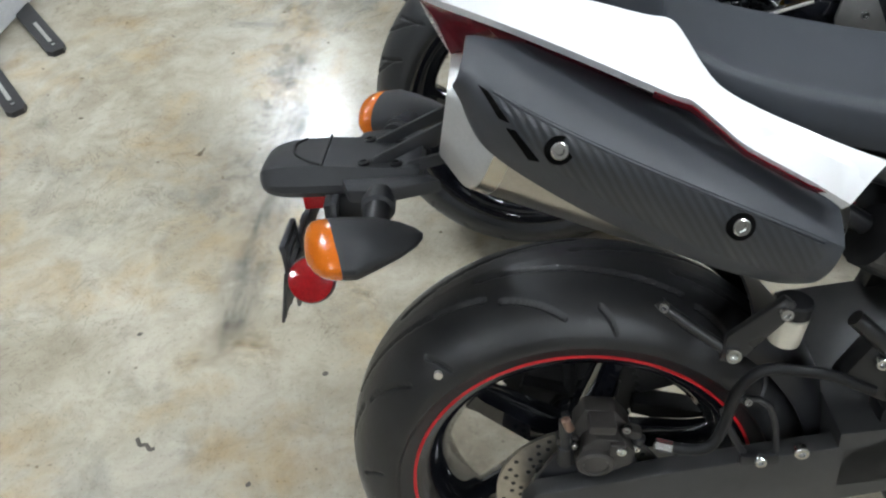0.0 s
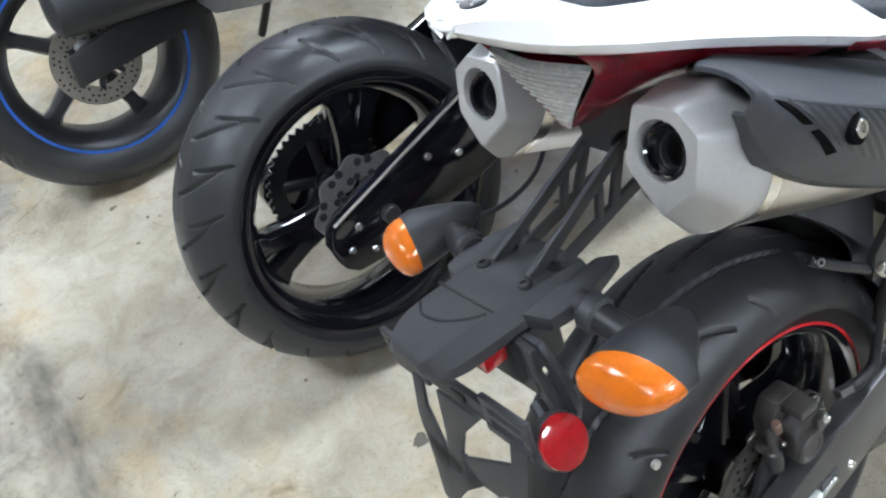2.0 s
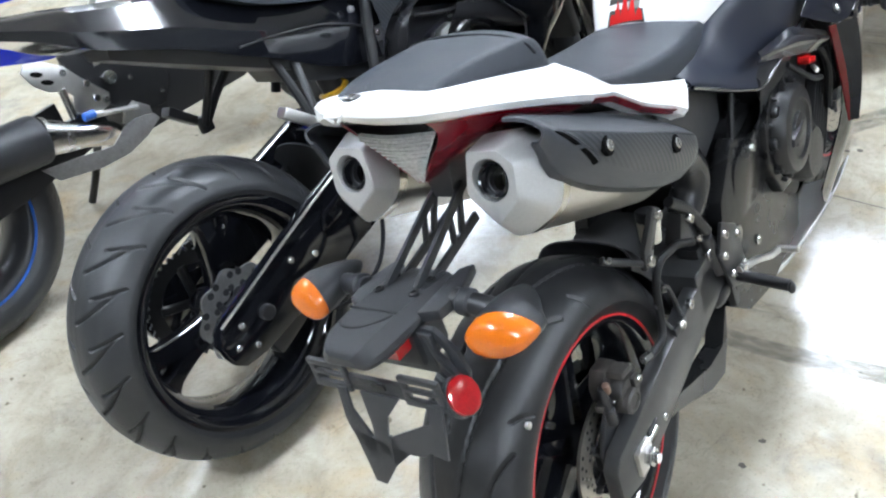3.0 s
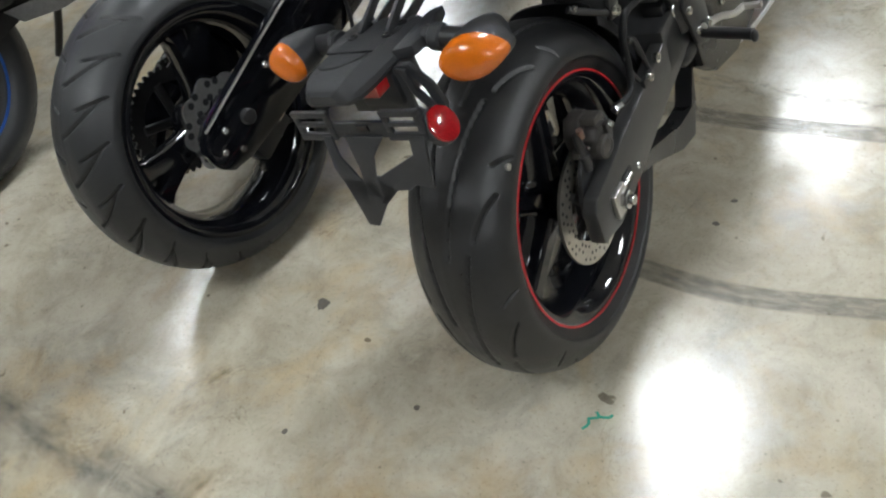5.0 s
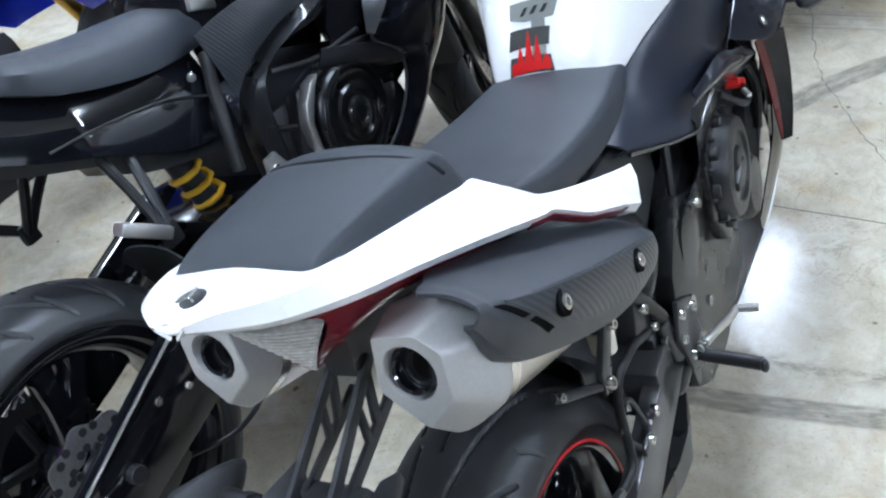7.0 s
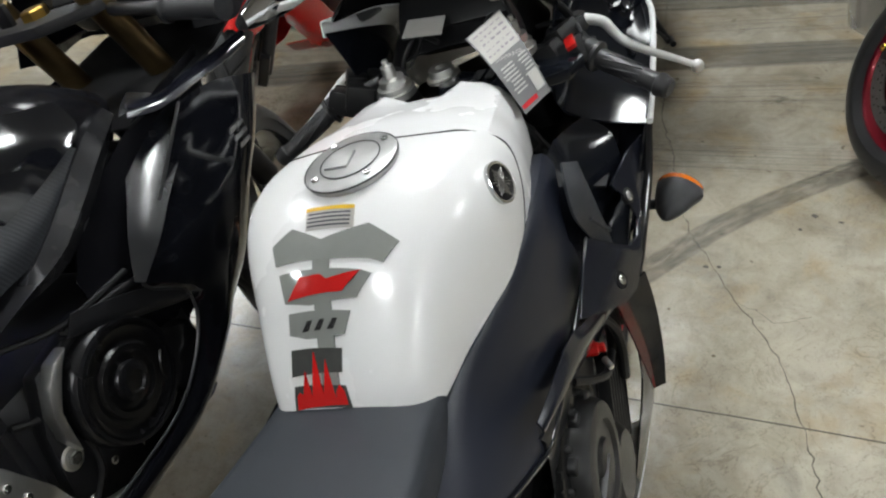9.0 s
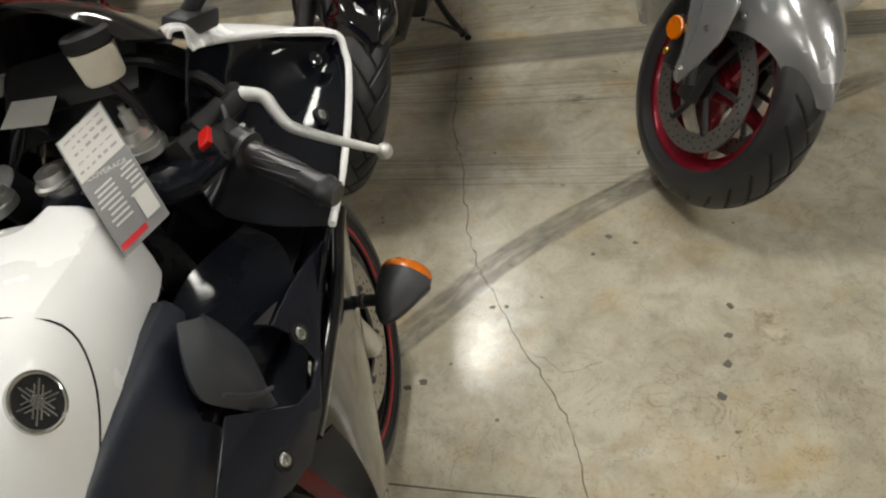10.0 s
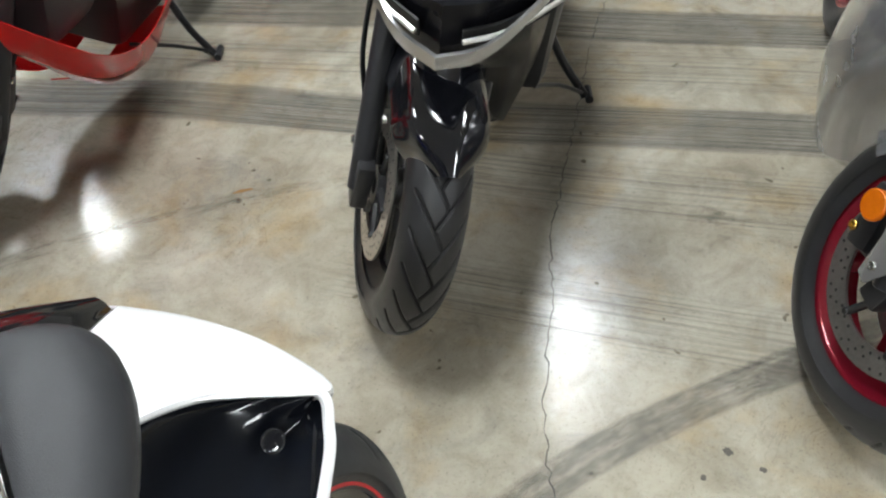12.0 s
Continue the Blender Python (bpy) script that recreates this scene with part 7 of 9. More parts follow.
        part("starter_button", cyl(V(1.136, s * 0.206, 0.906), V(1.130, s * 0.208, 0.910), 0.006, 14, bevel=0.001), BLACK_GLOSS, swp)
        sc = bolt(V(1.190, s * 0.196, 0.922), V(-0.3, s * 0.2, 1), 0.004, 0.002)
        bolt(V(1.178, s * 0.222, 0.912), V(-0.3, s * 0.4, 1), 0.0035, 0.002, sc)
        bolt(V(1.215, s * 0.182, 0.924), V(-0.3, s * 0.2, 1), 0.0045, 0.003, sc)
        pieces("switch_screw", sc, FRAME_GREY, swp)
        if s < 0:
            part("kill_switch", box(V(1.138, -0.197, 0.9290), (0.026, 0.016, 0.008), 0.0025, pose(0, 0, 0, s * 24, -14, 14)), RED_BRIGHT, swp, "red engine stop switch")
        lv = tube([V(1.250, s * 0.198, 0.917), V(1.246, s * 0.226, 0.908), V(1.222, s * 0.244, 0.897), V(1.203, s * 0.262, 0.885), V(1.201, s * 0.290, 0.866), V(1.200, s * 0.325, 0.846), V(1.206, s * 0.348, 0.828)], 0.0090, 12, 6, r2=0.0048)
        lev = part("lever", lv, LEVER_ALU, t, "bare aluminium lever with a ball end")
        part("lever_ball", egg((1.208, s * 0.354, 0.823), (0.0100, 0.0100, 0.0100)), ALU, lev)
        part("lever_pivot", cyl(V(1.252, s * 0.190, 0.906), V(1.250, s * 0.191, 0.928), 0.012, 16, bevel=0.002), FRAME_GREY, lev)
        mc = box(V(1.218, s * 0.172, 0.910), (0.078, 0.042, 0.026), 0.007, pose(0, 0, 0, s * 18, 0, s * 24))
        cyl(V(1.205, s * 0.150, 0.915), V(1.228, s * 0.187, 0.905), 0.016, 16, bevel=0.002, bm=mc)
        cyl(V(1.168, s * 0.168, 0.908), V(1.176, s * 0.182, 0.902), 0.020, 18, bevel=0.003, bm=mc)
        part("lever_perch", mc, CABLE, bar)
    rs = turned([(0.0, 0.0), (0.0, 0.020), (0.004, 0.0225), (0.036, 0.0255), (0.037, 0.0)], (1.158, -0.117, 1.012), (0.12, 0.0, 1), 28, closed_profile=False)
    bot = part("fluid_reservoir", rs, CREAM_PLASTIC, t, "cream brake fluid reservoir with a black cap")
    part("reservoir_cap", cyl((1.1625, -0.117, 1.048), (1.165, -0.117, 1.066), 0.027, 28, bevel=0.003), CABLE, bot)
    part("reservoir_hose", tube([(1.180, -0.118, 1.022), (1.205, -0.142, 1.000), (1.235, -0.172, 0.950), (1.240, -0.182, 0.925)], 0.0065, 8, 4), CABLE, bot)
    part("reservoir_bracket", tube([(1.165, -0.125, 0.925), (1.172, -0.122, 0.965), (1.160, -0.117, 1.013)], 0.007, 8, 3), BLACK_SATIN, bot)
    cb = bmesh.new()
    for a, b, c, d in (((1.185, -0.115, 1.02), (1.23, -0.14, 0.99), (1.25, -0.18, 0.93), (1.22, -0.175, 0.905)), ((1.14, -0.20, 0.90), (1.20, -0.14, 0.86), (1.22, -0.08, 0.82), (1.15, -0.05, 0.78)), ((1.16, -0.21, 0.91), (1.21, -0.19, 0.93), (1.25, -0.12, 0.92), (1.28, -0.05, 0.88)), ((1.2, 0.02, 0.95), (1.22, 0.06, 0.96), (1.20, 0.09, 0.93), (1.19, 0.10, 0.88))):
        tube([a, b, c, d], 0.0045, 8, 6, bm=cb)
    pieces("control_cable", cb, CABLE, t)
    part("head_frame", box((1.10, 0, 0.80), (0.12, 0.16, 0.16), 0.03), CABLE, t)
    part("cockpit_filler", sheet([[V(1.02, y, 0.80 - 0.2 * abs(y)), V(1.15, y, 0.79 - 0.2 * abs(y)), V(1.3, y, 0.80 - 0.2 * abs(y)), V(1.42, y * 0.8, 0.84 - 0.2 * abs(y))] for y in (-0.222, -0.16, -0.08, 0, 0.08, 0.16, 0.222)], 0.004, up=(0, 0, 1)), CABLE, t)


def price_tag():
    """A printed sale tag with handwriting, hung on the bars."""
    m = MAIN_POSE
    a, b, c, d = (V(*p) + V(-0.029, -0.014, 0.013) for p in ((1.160, -0.100, 0.990), (1.068, -0.165, 0.895), (1.004, -0.142, 0.898), (1.124, -0.050, 0.972)))
    t = thing("sale_tag", "grey and white printed paper sale tag on the handlebar", "tag", m)

    def at(u, v, lift=0.0):
        bow = 0.010 * math.sin(math.pi * v)
        return a * (1 - u) * (1 - v) + d * u * (1 - v) + b * (1 - u) * v + c * u * v + V(-0.35, -0.25, 0.9) * (bow + lift)

    def patch(u0, u1, v0, v1, lift, n=6):
        return [[at(u0 + (u1 - u0) * i / 2, v0 + (v1 - v0) * j / n, lift) for i in range(3)] for j in range(n + 1)]

    card = part("card", sheet(patch(0, 1, 0, 1, 0), 0.0006, up=(-0.3, -0.2, 1)), TAG_GREY, t)
    part("writing_field", sheet(patch(0.03, 0.97, 0.02, 0.44, 0.0008), 0.0003, up=(-0.3, -0.2, 1)), PAPER, card)
    rng = random.Random(5)
    for k in range(5):
        v = 0.07 + 0.075 * k
        u = 0.12
        while u < 0.85:
            w = rng.uniform(0.05, 0.14)
            part("handwriting_mark", sheet(patch(u, min(0.9, u + w), v + rng.uniform(-0.01, 0.01), v + 0.016, 0.0013, 1), 0.0003, up=(-0.3, -0.2, 1)), SCRIBBLE, card)
            u += w + 0.06
    for k in range(9):
        v = 0.55 + 0.038 * k
        for u0, u1 in ((0.06, 0.40), (0.50, 0.92)):
            if u0 < 0.3 and k > 5 or k > 7:
                continue
            part("print_line", sheet(patch(u0, u1 - rng.uniform(0, 0.12), v, v + 0.014, 0.0008, 1), 0.0003, up=(-0.3, -0.2, 1)), PAPER, card)
    part("print_panel", sheet(patch(0.06, 0.36, 0.76, 0.93, 0.0022, 6), 0.0003, up=(-0.3, -0.2, 1)), PAPER, card)
    part("print_foot", sheet(patch(0.42, 0.96, 0.93, 0.97, 0.0008, 1), 0.0003, up=(-0.3, -0.2, 1)), RED_TAPE, card)
    part("string", tube([at(0.5, 0.02, 0.001), V(1.175, -0.085, 0.985), V(1.190, -0.105, 0.965)], 0.0012, 6, 3), CABLE, t)
    # heading in built-in type
    cu = bpy.data.curves.new("heading", "FONT")
    cu.body, cu.size, cu.align_x, cu.align_y = "COVERAGE", 0.0085, "CENTER", "CENTER"
    tmp = bpy.data.objects.new("tmp", cu)
    me = bpy.data.meshes.new_from_object(tmp)
    bpy.data.objects.remove(tmp)
    ob = new("heading", me)
    me.materials.append(PAPER)
    o = at(0.5, 0.49, 0.0012)
    xa = (at(0.0, 0.49) - at(1.0, 0.49)).normalized() * -1
    up = (at(0.5, 0.2) - at(0.5, 0.7)).normalized()
    xa = (xa - up * xa.dot(up)).normalized()
    if xa.cross(up).z < 0:
        xa = -xa
    mm = Matrix((xa, up, xa.cross(up))).transposed().to_4x4()
    ob.matrix_basis = Matrix.Translation(o) @ mm
    ob.parent = card
    note = thing("paper_note", "small white paper note tied behind the bars", "note", m)
    part("sheet", sheet([[V(1.195, 0.075, 0.972), V(1.185, 0.005, 0.968)], [V(1.235, 0.072, 0.985), V(1.225, 0.004, 0.982)]], 0.0008, up=(0, 0, 1)), PAPER, note)
    part("tie", tube([(1.19, 0.04, 0.969), (1.18, 0.05, 0.95), (1.17, 0.07, 0.93)], 0.002, 6, 3), CABLE, note)



# ---- the neighbouring motorcycles ----
def black_motorcycle():
    """Gloss black sport motorcycle beside the white one; its right flank shows."""
    t = thing("motorcycle", "gloss black sport motorcycle standing beside the white one", "motorcycle", pose(-0.134, 0.965, 0, -12.3, 0, 4.0))
    rw = rim("rear_wheel", t, (0, 0, 0.319), 0.232, 0.172, BLACK_GLOSS, 3, fork=True, label="gloss black forked-spoke cast wheel", hub=0.045, phase=3.3, broad=1.7)
    tyre(rw, 0.318, 0.196, 0.237, LONG_GROOVES, 0.095, "broad black sport tyre with curved tread grooves", seg=1000)
    disc(rw, -0.070, 0.052, 0.098, wavy=0.006, holes=6, rows=2, mat=DISC_SATIN, hole_r=0.0075)
    chain_ring(rw, (0, 0.095, 0), 0.118, ENGINE_GREY)
    chain(rw, [(0.03, 0.095, 0.120), (0.5, 0.085, 0.15)])
    chain(rw, [(0.03, 0.095, -0.118), (0.5, 0.085, 0.02)])
    arm = bmesh.new()
    for s in (-1, 1):
        o = [(-0.112, 0.298), (-0.118, 0.330), (-0.108, 0.358), (-0.085, 0.375), (0.20, 0.470), (0.48, 0.545), (0.56, 0.53), (0.56, 0.39), (0.40, 0.350), (0.18, 0.302), (-0.03, 0.262), (-0.085, 0.265), (-0.104, 0.280)]
        plate(o, s * 0.128, s * 0.158, 0.006, bm=arm)
    plate([(0.42, 0.42), (0.42, 0.52), (0.56, 0.53), (0.56, 0.43)], -0.158, 0.158, 0.006, bm=arm)
    swing = part("swingarm", arm, BLACK_GLOSS, t, "gloss black braced swingarm with a polished top edge")
    part("swingarm_edge", tube([(-0.100, -0.1585, 0.368), (0.20, -0.1585, 0.469), (0.47, -0.1585, 0.543)], 0.0030, 6, 3), ALU, swing)
    for x, z in ((0.20, 0.400), (0.30, 0.432)):
        part("swingarm_emblem", plate([(x, z), (x + 0.012, z + 0.034), (x + 0.075, z + 0.052), (x + 0.07, z + 0.040), (x + 0.03, z + 0.028), (x + 0.065, z + 0.020), (x + 0.06, z + 0.008)], -0.1605, -0.157, 0.001), BLACK_GLOSS, swing)
    bb = bmesh.new()
    for x, z in ((-0.085, 0.310), (-0.045, 0.290), (0.10, 0.395), (0.16, 0.372), (-0.060, 0.345)):
        bolt((x, -0.158, z), (0, -1, 0), 0.0075, 0.005, bb)
    pieces("swingarm_bolt", bb, STEEL, swing)
    part("axle_end", cyl((0.0, -0.155, 0.338), (0.0, -0.172, 0.338), 0.016, 20, bevel=0.002), BLACK_SATIN, swing)
    cal = box((0.055, -0.105, 0.255), (0.11, 0.05, 0.055), 0.012, pose(0, 0, 0, 0, -20, 0))
    cpl = part("rear_caliper", cal, BLACK_SATIN, t)
    part("caliper_pipe", tube([(0.08, -0.13, 0.27), (0.13, -0.14, 0.30), (0.17, -0.14, 0.36)], 0.006, 8, 3), STEEL, cpl)
    part("brake_hose", tube([(0.10, -0.12, 0.25), (0.20, -0.15, 0.22), (0.30, -0.17, 0.26), (0.36, -0.165, 0.36), (0.38, -0.14, 0.45)], 0.005, 8, 5), CABLE, t)
    # tail, seats
    tail = [[V(x, -w, zb), V(x, -w * 1.02, zb + (zt - zb) * 0.4), V(x, -w * 0.7, zt - 0.012), V(x, 0, zt), V(x, w * 0.7, zt - 0.012), V(x, w * 1.02, zb + (zt - zb) * 0.4), V(x, w, zb)] for x, w, zt, zb in
            ((-0.27, 0.03, 1.020, 1.002), (-0.20, 0.07, 1.020, 0.985), (-0.12, 0.09, 1.000, 0.950), (-0.05, 0.105, 0.985, 0.908), (0.03, 0.112, 0.965, 0.874), (0.12, 0.120, 0.945, 0.836), (0.20, 0.126, 0.915, 0.790), (0.28, 0.130, 0.890, 0.750), (0.36, 0.130, 0.870, 0.702), (0.44, 0.130, 0.85, 0.665), (0.55, 0.125, 0.83, 0.64))]
    part("tail_fairing", loft(dense_rings(tail), closed=True, cap=True), BLACK_GLOSS, t, "gloss black tail fairing", angle=35)
    seat = [[V(x, -w, zb), V(x, -w * 1.0, zt - 0.035), V(x, -w * 0.75, zt - 0.012), V(x, 0, zt), V(x, w * 0.75, zt - 0.012), V(x, w * 1.0, zt - 0.035), V(x, w, zb)] for x, w, zt, zb in
            ((0.15, 0.06, 0.985, 0.93), (0.19, 0.115, 0.972, 0.91), (0.28, 0.138, 0.935, 0.86), (0.40, 0.138, 0.905, 0.82), (0.50, 0.118, 0.89, 0.80), (0.58, 0.095, 0.875, 0.79), (0.62, 0.085, 0.85, 0.785))]
    part("rider_seat", loft(dense_rings(seat), closed=True, cap=True), VINYL, t, "black vinyl rider seat", angle=60)
    tk = [[V(x, -w, zb), V(x, -w * 1.03, zb + (zt - zb) * 0.45), V(x, -w * 0.9, zb + (zt - zb) * 0.75), V(x, -w * 0.55, zb + (zt - zb) * 0.95), V(x, 0, zt), V(x, w * 0.55, zb + (zt - zb) * 0.95), V(x, w * 0.9, zb + (zt - zb) * 0.75), V(x, w * 1.03, zb + (zt - zb) * 0.45), V(x, w, zb)] for x, w, zt, zb in
          ((0.60, 0.08, 0.89, 0.80), (0.66, 0.11, 0.955, 0.80), (0.74, 0.155, 1.00, 0.80), (0.86, 0.182, 1.005, 0.82), (0.95, 0.178, 0.975, 0.83), (1.04, 0.150, 0.930, 0.84), (1.10, 0.110, 0.890, 0.84))]
    part("fuel_tank", loft(dense_rings(tk), closed=True, cap=True), BLACK_PANEL, t, "gloss black fuel tank", angle=50)
    part("tail_seam", tube([(0.205, -0.1275, 0.804), (0.30, -0.133, 0.792), (0.43, -0.134, 0.762), (0.55, -0.130, 0.706)], 0.0022, 6, 4), BLACK_SATIN, t)
    for x, y, z in ((0.500, -0.133, 0.766), (0.555, -0.128, 0.693)):
        part("tail_bolt", bolt((x, y, z), (0, -1, 0), 0.0075, 0.004), STEEL, t)
    part("seat_hinge_bracket", box((0.60, -0.135, 0.875), (0.06, 0.012, 0.06), 0.004, pose(0, 0, 0, 0, 20, 0)), ALU, t)
    ribs = [[V(0.915, -0.184, 0.870), V(0.80, -0.192, 0.850), V(0.70, -0.196, 0.842), V(0.60, -0.188, 0.842), V(0.52, -0.165, 0.830)], [V(0.925, -0.196, 0.860), V(0.79, -0.203, 0.812), V(0.685, -0.204, 0.804), V(0.595, -0.192, 0.790), V(0.53, -0.170, 0.765)], [V(0.935, -0.194, 0.852), V(0.785, -0.200, 0.780), V(0.675, -0.200, 0.770), V(0.588, -0.186, 0.742), V(0.54, -0.168, 0.700)]]
    part("ribbed_cover", sheet(dense(ribs, 4, 4), 0.003, up=(0, -1, 0.3)), CARBON, t, "ribbed dark plastic cover below the tank")
    # frame spar: curved satin band down the flank
    spar = []
    for x, z, y, h in ((1.03, 0.860, 0.175, 0.014), (0.945, 0.838, 0.200, 0.030), (0.80, 0.768, 0.206, 0.028), (0.69, 0.750, 0.206, 0.030), (0.602, 0.722, 0.192, 0.030), (0.568, 0.655, 0.180, 0.032), (0.566, 0.58, 0.170, 0.034), (0.56, 0.44, 0.162, 0.036)):
        k = 0.0 if x > 0.7 else 1.0
        dx, dz = h * k * 0.8, h * (1 - k * 0.6)
        spar.append([V(x - dx, -y, z - dz), V(x, -y - 0.014, z), V(x + dx, -y, z + dz), V(x + dx, -y + 0.04, z + dz), V(x - dx, -y + 0.04, z - dz)])
    part("frame_spar", loft(dense_rings(spar)), FRAME_BLACK, t, "dark satin curved frame spar", angle=30)
    # engine
    eng = part("engine", box((0.76, 0, 0.48), (0.40, 0.33, 0.30), 0.03, taper=0.92), BLACK_SATIN, t, "black-painted engine")
    cc = turned([(0, 0.104), (-0.036, 0.104), (-0.048, 0.097), (-0.053, 0.086), (-0.047, 0.076), (-0.049, 0.062), (-0.055, 0.058), (-0.055, 0.048), (-0.049, 0.044), (-0.051, 0.034), (-0.058, 0.031), (-0.060, 0.018), (-0.052, 0.015), (-0.052, 0.0)], (0.762, -0.165, 0.535), (0, 1, 0), 56, closed_profile=False)
    part("clutch_cover", cc, ENGINE_BLACK, eng, "round black clutch cover")
    c2 = turned([(0, 0.062), (-0.04, 0.062), (-0.05, 0.052), (-0.052, 0.02), (-0.045, 0.0)], (0.872, -0.165, 0.485), (0, 1, 0), 40, closed_profile=False)
    part("starter_cover", c2, ENGINE_BLACK, eng)
    eb = bmesh.new()
    for k in range(11):
        a = 2 * math.pi * k / 11
        bolt((0.762 + 0.122 * math.cos(a), -0.178, 0.535 + 0.122 * math.sin(a)), (0, -1, 0), 0.008, 0.007, eb)
    for x, z in ((0.62, 0.43), (0.66, 0.38), (0.85, 0.41), (0.93, 0.46), (0.86, 0.60), (0.92, 0.56), (0.70, 0.39)):
        bolt((x, -0.178, z), (0, -1, 0), 0.008, 0.007, eb)
    pieces("case_bolt", eb, STEEL, eng)
    cg = [(0.762 + r * math.cos(radians(a)), 0.535 + r * math.sin(radians(a))) for a, r in ((112, 0.124), (126, 0.136), (142, 0.139), (158, 0.137), (176, 0.132), (192, 0.122), (176, 0.117), (158, 0.120), (142, 0.116), (126, 0.119))]
    part("case_wear", plate(cg, -0.204, -0.178, 0.004), ALU, eng, "case edge worn to bare metal")
    part("pivot_bolt", cyl((0.632, -0.165, 0.505), (0.632, -0.186, 0.505), 0.020, 24, bevel=0.003), ALU, t)
    part("pivot_nut", cyl((0.632, -0.183, 0.505), (0.632, -0.192, 0.505), 0.012, 6, bevel=0.002), STEEL, t)
    ring2 = turned([(-0.048, 0.098), (-0.057, 0.098), (-0.057, 0.092), (-0.048, 0.092)], (0.762, -0.165, 0.535), (0, 1, 0), 56)
    part("cover_rim", ring2, ENGINE_BLACK, eng)
    hubm = turned([(-0.050, 0.030), (-0.062, 0.030), (-0.064, 0.026), (-0.064, 0.018), (-0.060, 0.016), (-0.060, 0.0)], (0.762, -0.165, 0.535), (0, 1, 0), 36, closed_profile=False)
    part("cover_boss", hubm, ENGINE_BLACK, eng)
    part("case_lower", plate([(0.60, 0.46), (0.62, 0.40), (0.70, 0.34), (0.84, 0.36), (0.95, 0.42), (0.96, 0.55), (0.90, 0.62), (0.78, 0.66), (0.66, 0.64), (0.62, 0.56)], -0.182, -0.150, 0.010), BLACK_SATIN, eng)
    tp = [[V(0.66, -0.115, 0.925), V(0.72, -0.155, 0.958), V(0.82, -0.178, 0.962), V(0.95, -0.178, 0.928)], [V(0.64, -0.150, 0.875), V(0.72, -0.184, 0.900), V(0.82, -0.196, 0.905), V(0.95, -0.196, 0.892)], [V(0.64, -0.155, 0.82), V(0.72, -0.190, 0.835), V(0.82, -0.204, 0.85), V(0.93, -0.205, 0.875)]]
    for s in (-1, 1):
        part("tank_side_panel", sheet(dense([[V(p.x, -s * p.y, p.z) for p in r] for r in tp], 4, 4), 0.003, up=(0, s, 0.4)), BLACK_GLOSS, t, "creased gloss black tank side panel", angle=30)
    hs = bmesh.new()
    tube([(0.70, -0.17, 0.63), (0.80, -0.19, 0.65), (0.92, -0.20, 0.62), (1.0, -0.20, 0.56)], 0.010, 10, 4, bm=hs)
    tube([(0.60, -0.16, 0.60), (0.66, -0.18, 0.56), (0.66, -0.19, 0.47), (0.62, -0.185, 0.42)], 0.006, 8, 4, bm=hs)
    tube([(0.66, -0.15, 0.69), (0.74, -0.19, 0.67), (0.88, -0.195, 0.66)], 0.0055, 8, 4, bm=hs)
    pieces("engine_hose", hs, CABLE, eng)
    # side fairing: large gloss panel with a clear outer edge
    outer = (((1.13, 0.228, 0.822), (1.22, 0.236, 0.815), (1.335, 0.236, 0.775), (1.40, 0.190, 0.750)),
             ((1.03, 0.235, 0.760), (1.13, 0.244, 0.735), (1.255, 0.246, 0.700), (1.33, 0.190, 0.670)),
             ((0.93, 0.238, 0.695), (1.04, 0.250, 0.655), (1.175, 0.250, 0.636), (1.25, 0.185, 0.600)),
             ((0.86, 0.238, 0.645), (0.97, 0.250, 0.590), (1.085, 0.246, 0.541), (1.15, 0.180, 0.505)),
             ((0.93, 0.236, 0.575), (0.975, 0.246, 0.530), (1.01, 0.242, 0.495), (1.05, 0.175, 0.450)),
             ((0.905, 0.232, 0.500), (0.93, 0.240, 0.475), (0.955, 0.238, 0.450), (0.98, 0.165, 0.400)),
             ((0.80, 0.222, 0.430), (0.82, 0.232, 0.408), (0.83, 0.225, 0.385), (0.84, 0.150, 0.340)),
             ((0.63, 0.200, 0.405), (0.64, 0.212, 0.385), (0.645, 0.200, 0.355), (0.65, 0.130, 0.320)))
    wedge = (((1.146, 0.118, 0.852), (1.166, 0.160, 0.832), (1.188, 0.195, 0.804)), ((1.095, 0.130, 0.836), (1.120, 0.175, 0.816), (1.147, 0.213, 0.787)), ((1.024, 0.168, 0.795), (1.045, 0.205, 0.779), (1.068, 0.236, 0.755)),
             ((0.962, 0.198, 0.754), (0.977, 0.225, 0.742), (0.993, 0.248, 0.724)), ((0.897, 0.223, 0.711), (0.907, 0.243, 0.702), (0.918, 0.260, 0.689)), ((0.846, 0.243, 0.661), (0.849, 0.250, 0.658), (0.853, 0.256, 0.654)))
    arc = (((1.062, 0.190, 0.863), (1.137, 0.193, 0.843), (1.226, 0.193, 0.841), (1.320, 0.193, 0.836), (1.430, 0.190, 0.834)), ((1.040, 0.208, 0.858), (1.114, 0.211, 0.839), (1.201, 0.211, 0.836), (1.294, 0.211, 0.831), (1.402, 0.207, 0.828)), ((1.024, 0.219, 0.852), (1.097, 0.221, 0.830), (1.182, 0.222, 0.827), (1.273, 0.222, 0.821), (1.380, 0.218, 0.818)))
    lid = (((0.75, 0.205, 0.682), (0.86, 0.226, 0.637), (0.97, 0.238, 0.587), (1.01, 0.238, 0.560)), ((0.73, 0.198, 0.655), (0.85, 0.220, 0.598), (0.93, 0.232, 0.562), (0.98, 0.234, 0.545)), ((0.73, 0.170, 0.648), (0.85, 0.185, 0.590), (0.93, 0.195, 0.552), (0.98, 0.200, 0.535)))
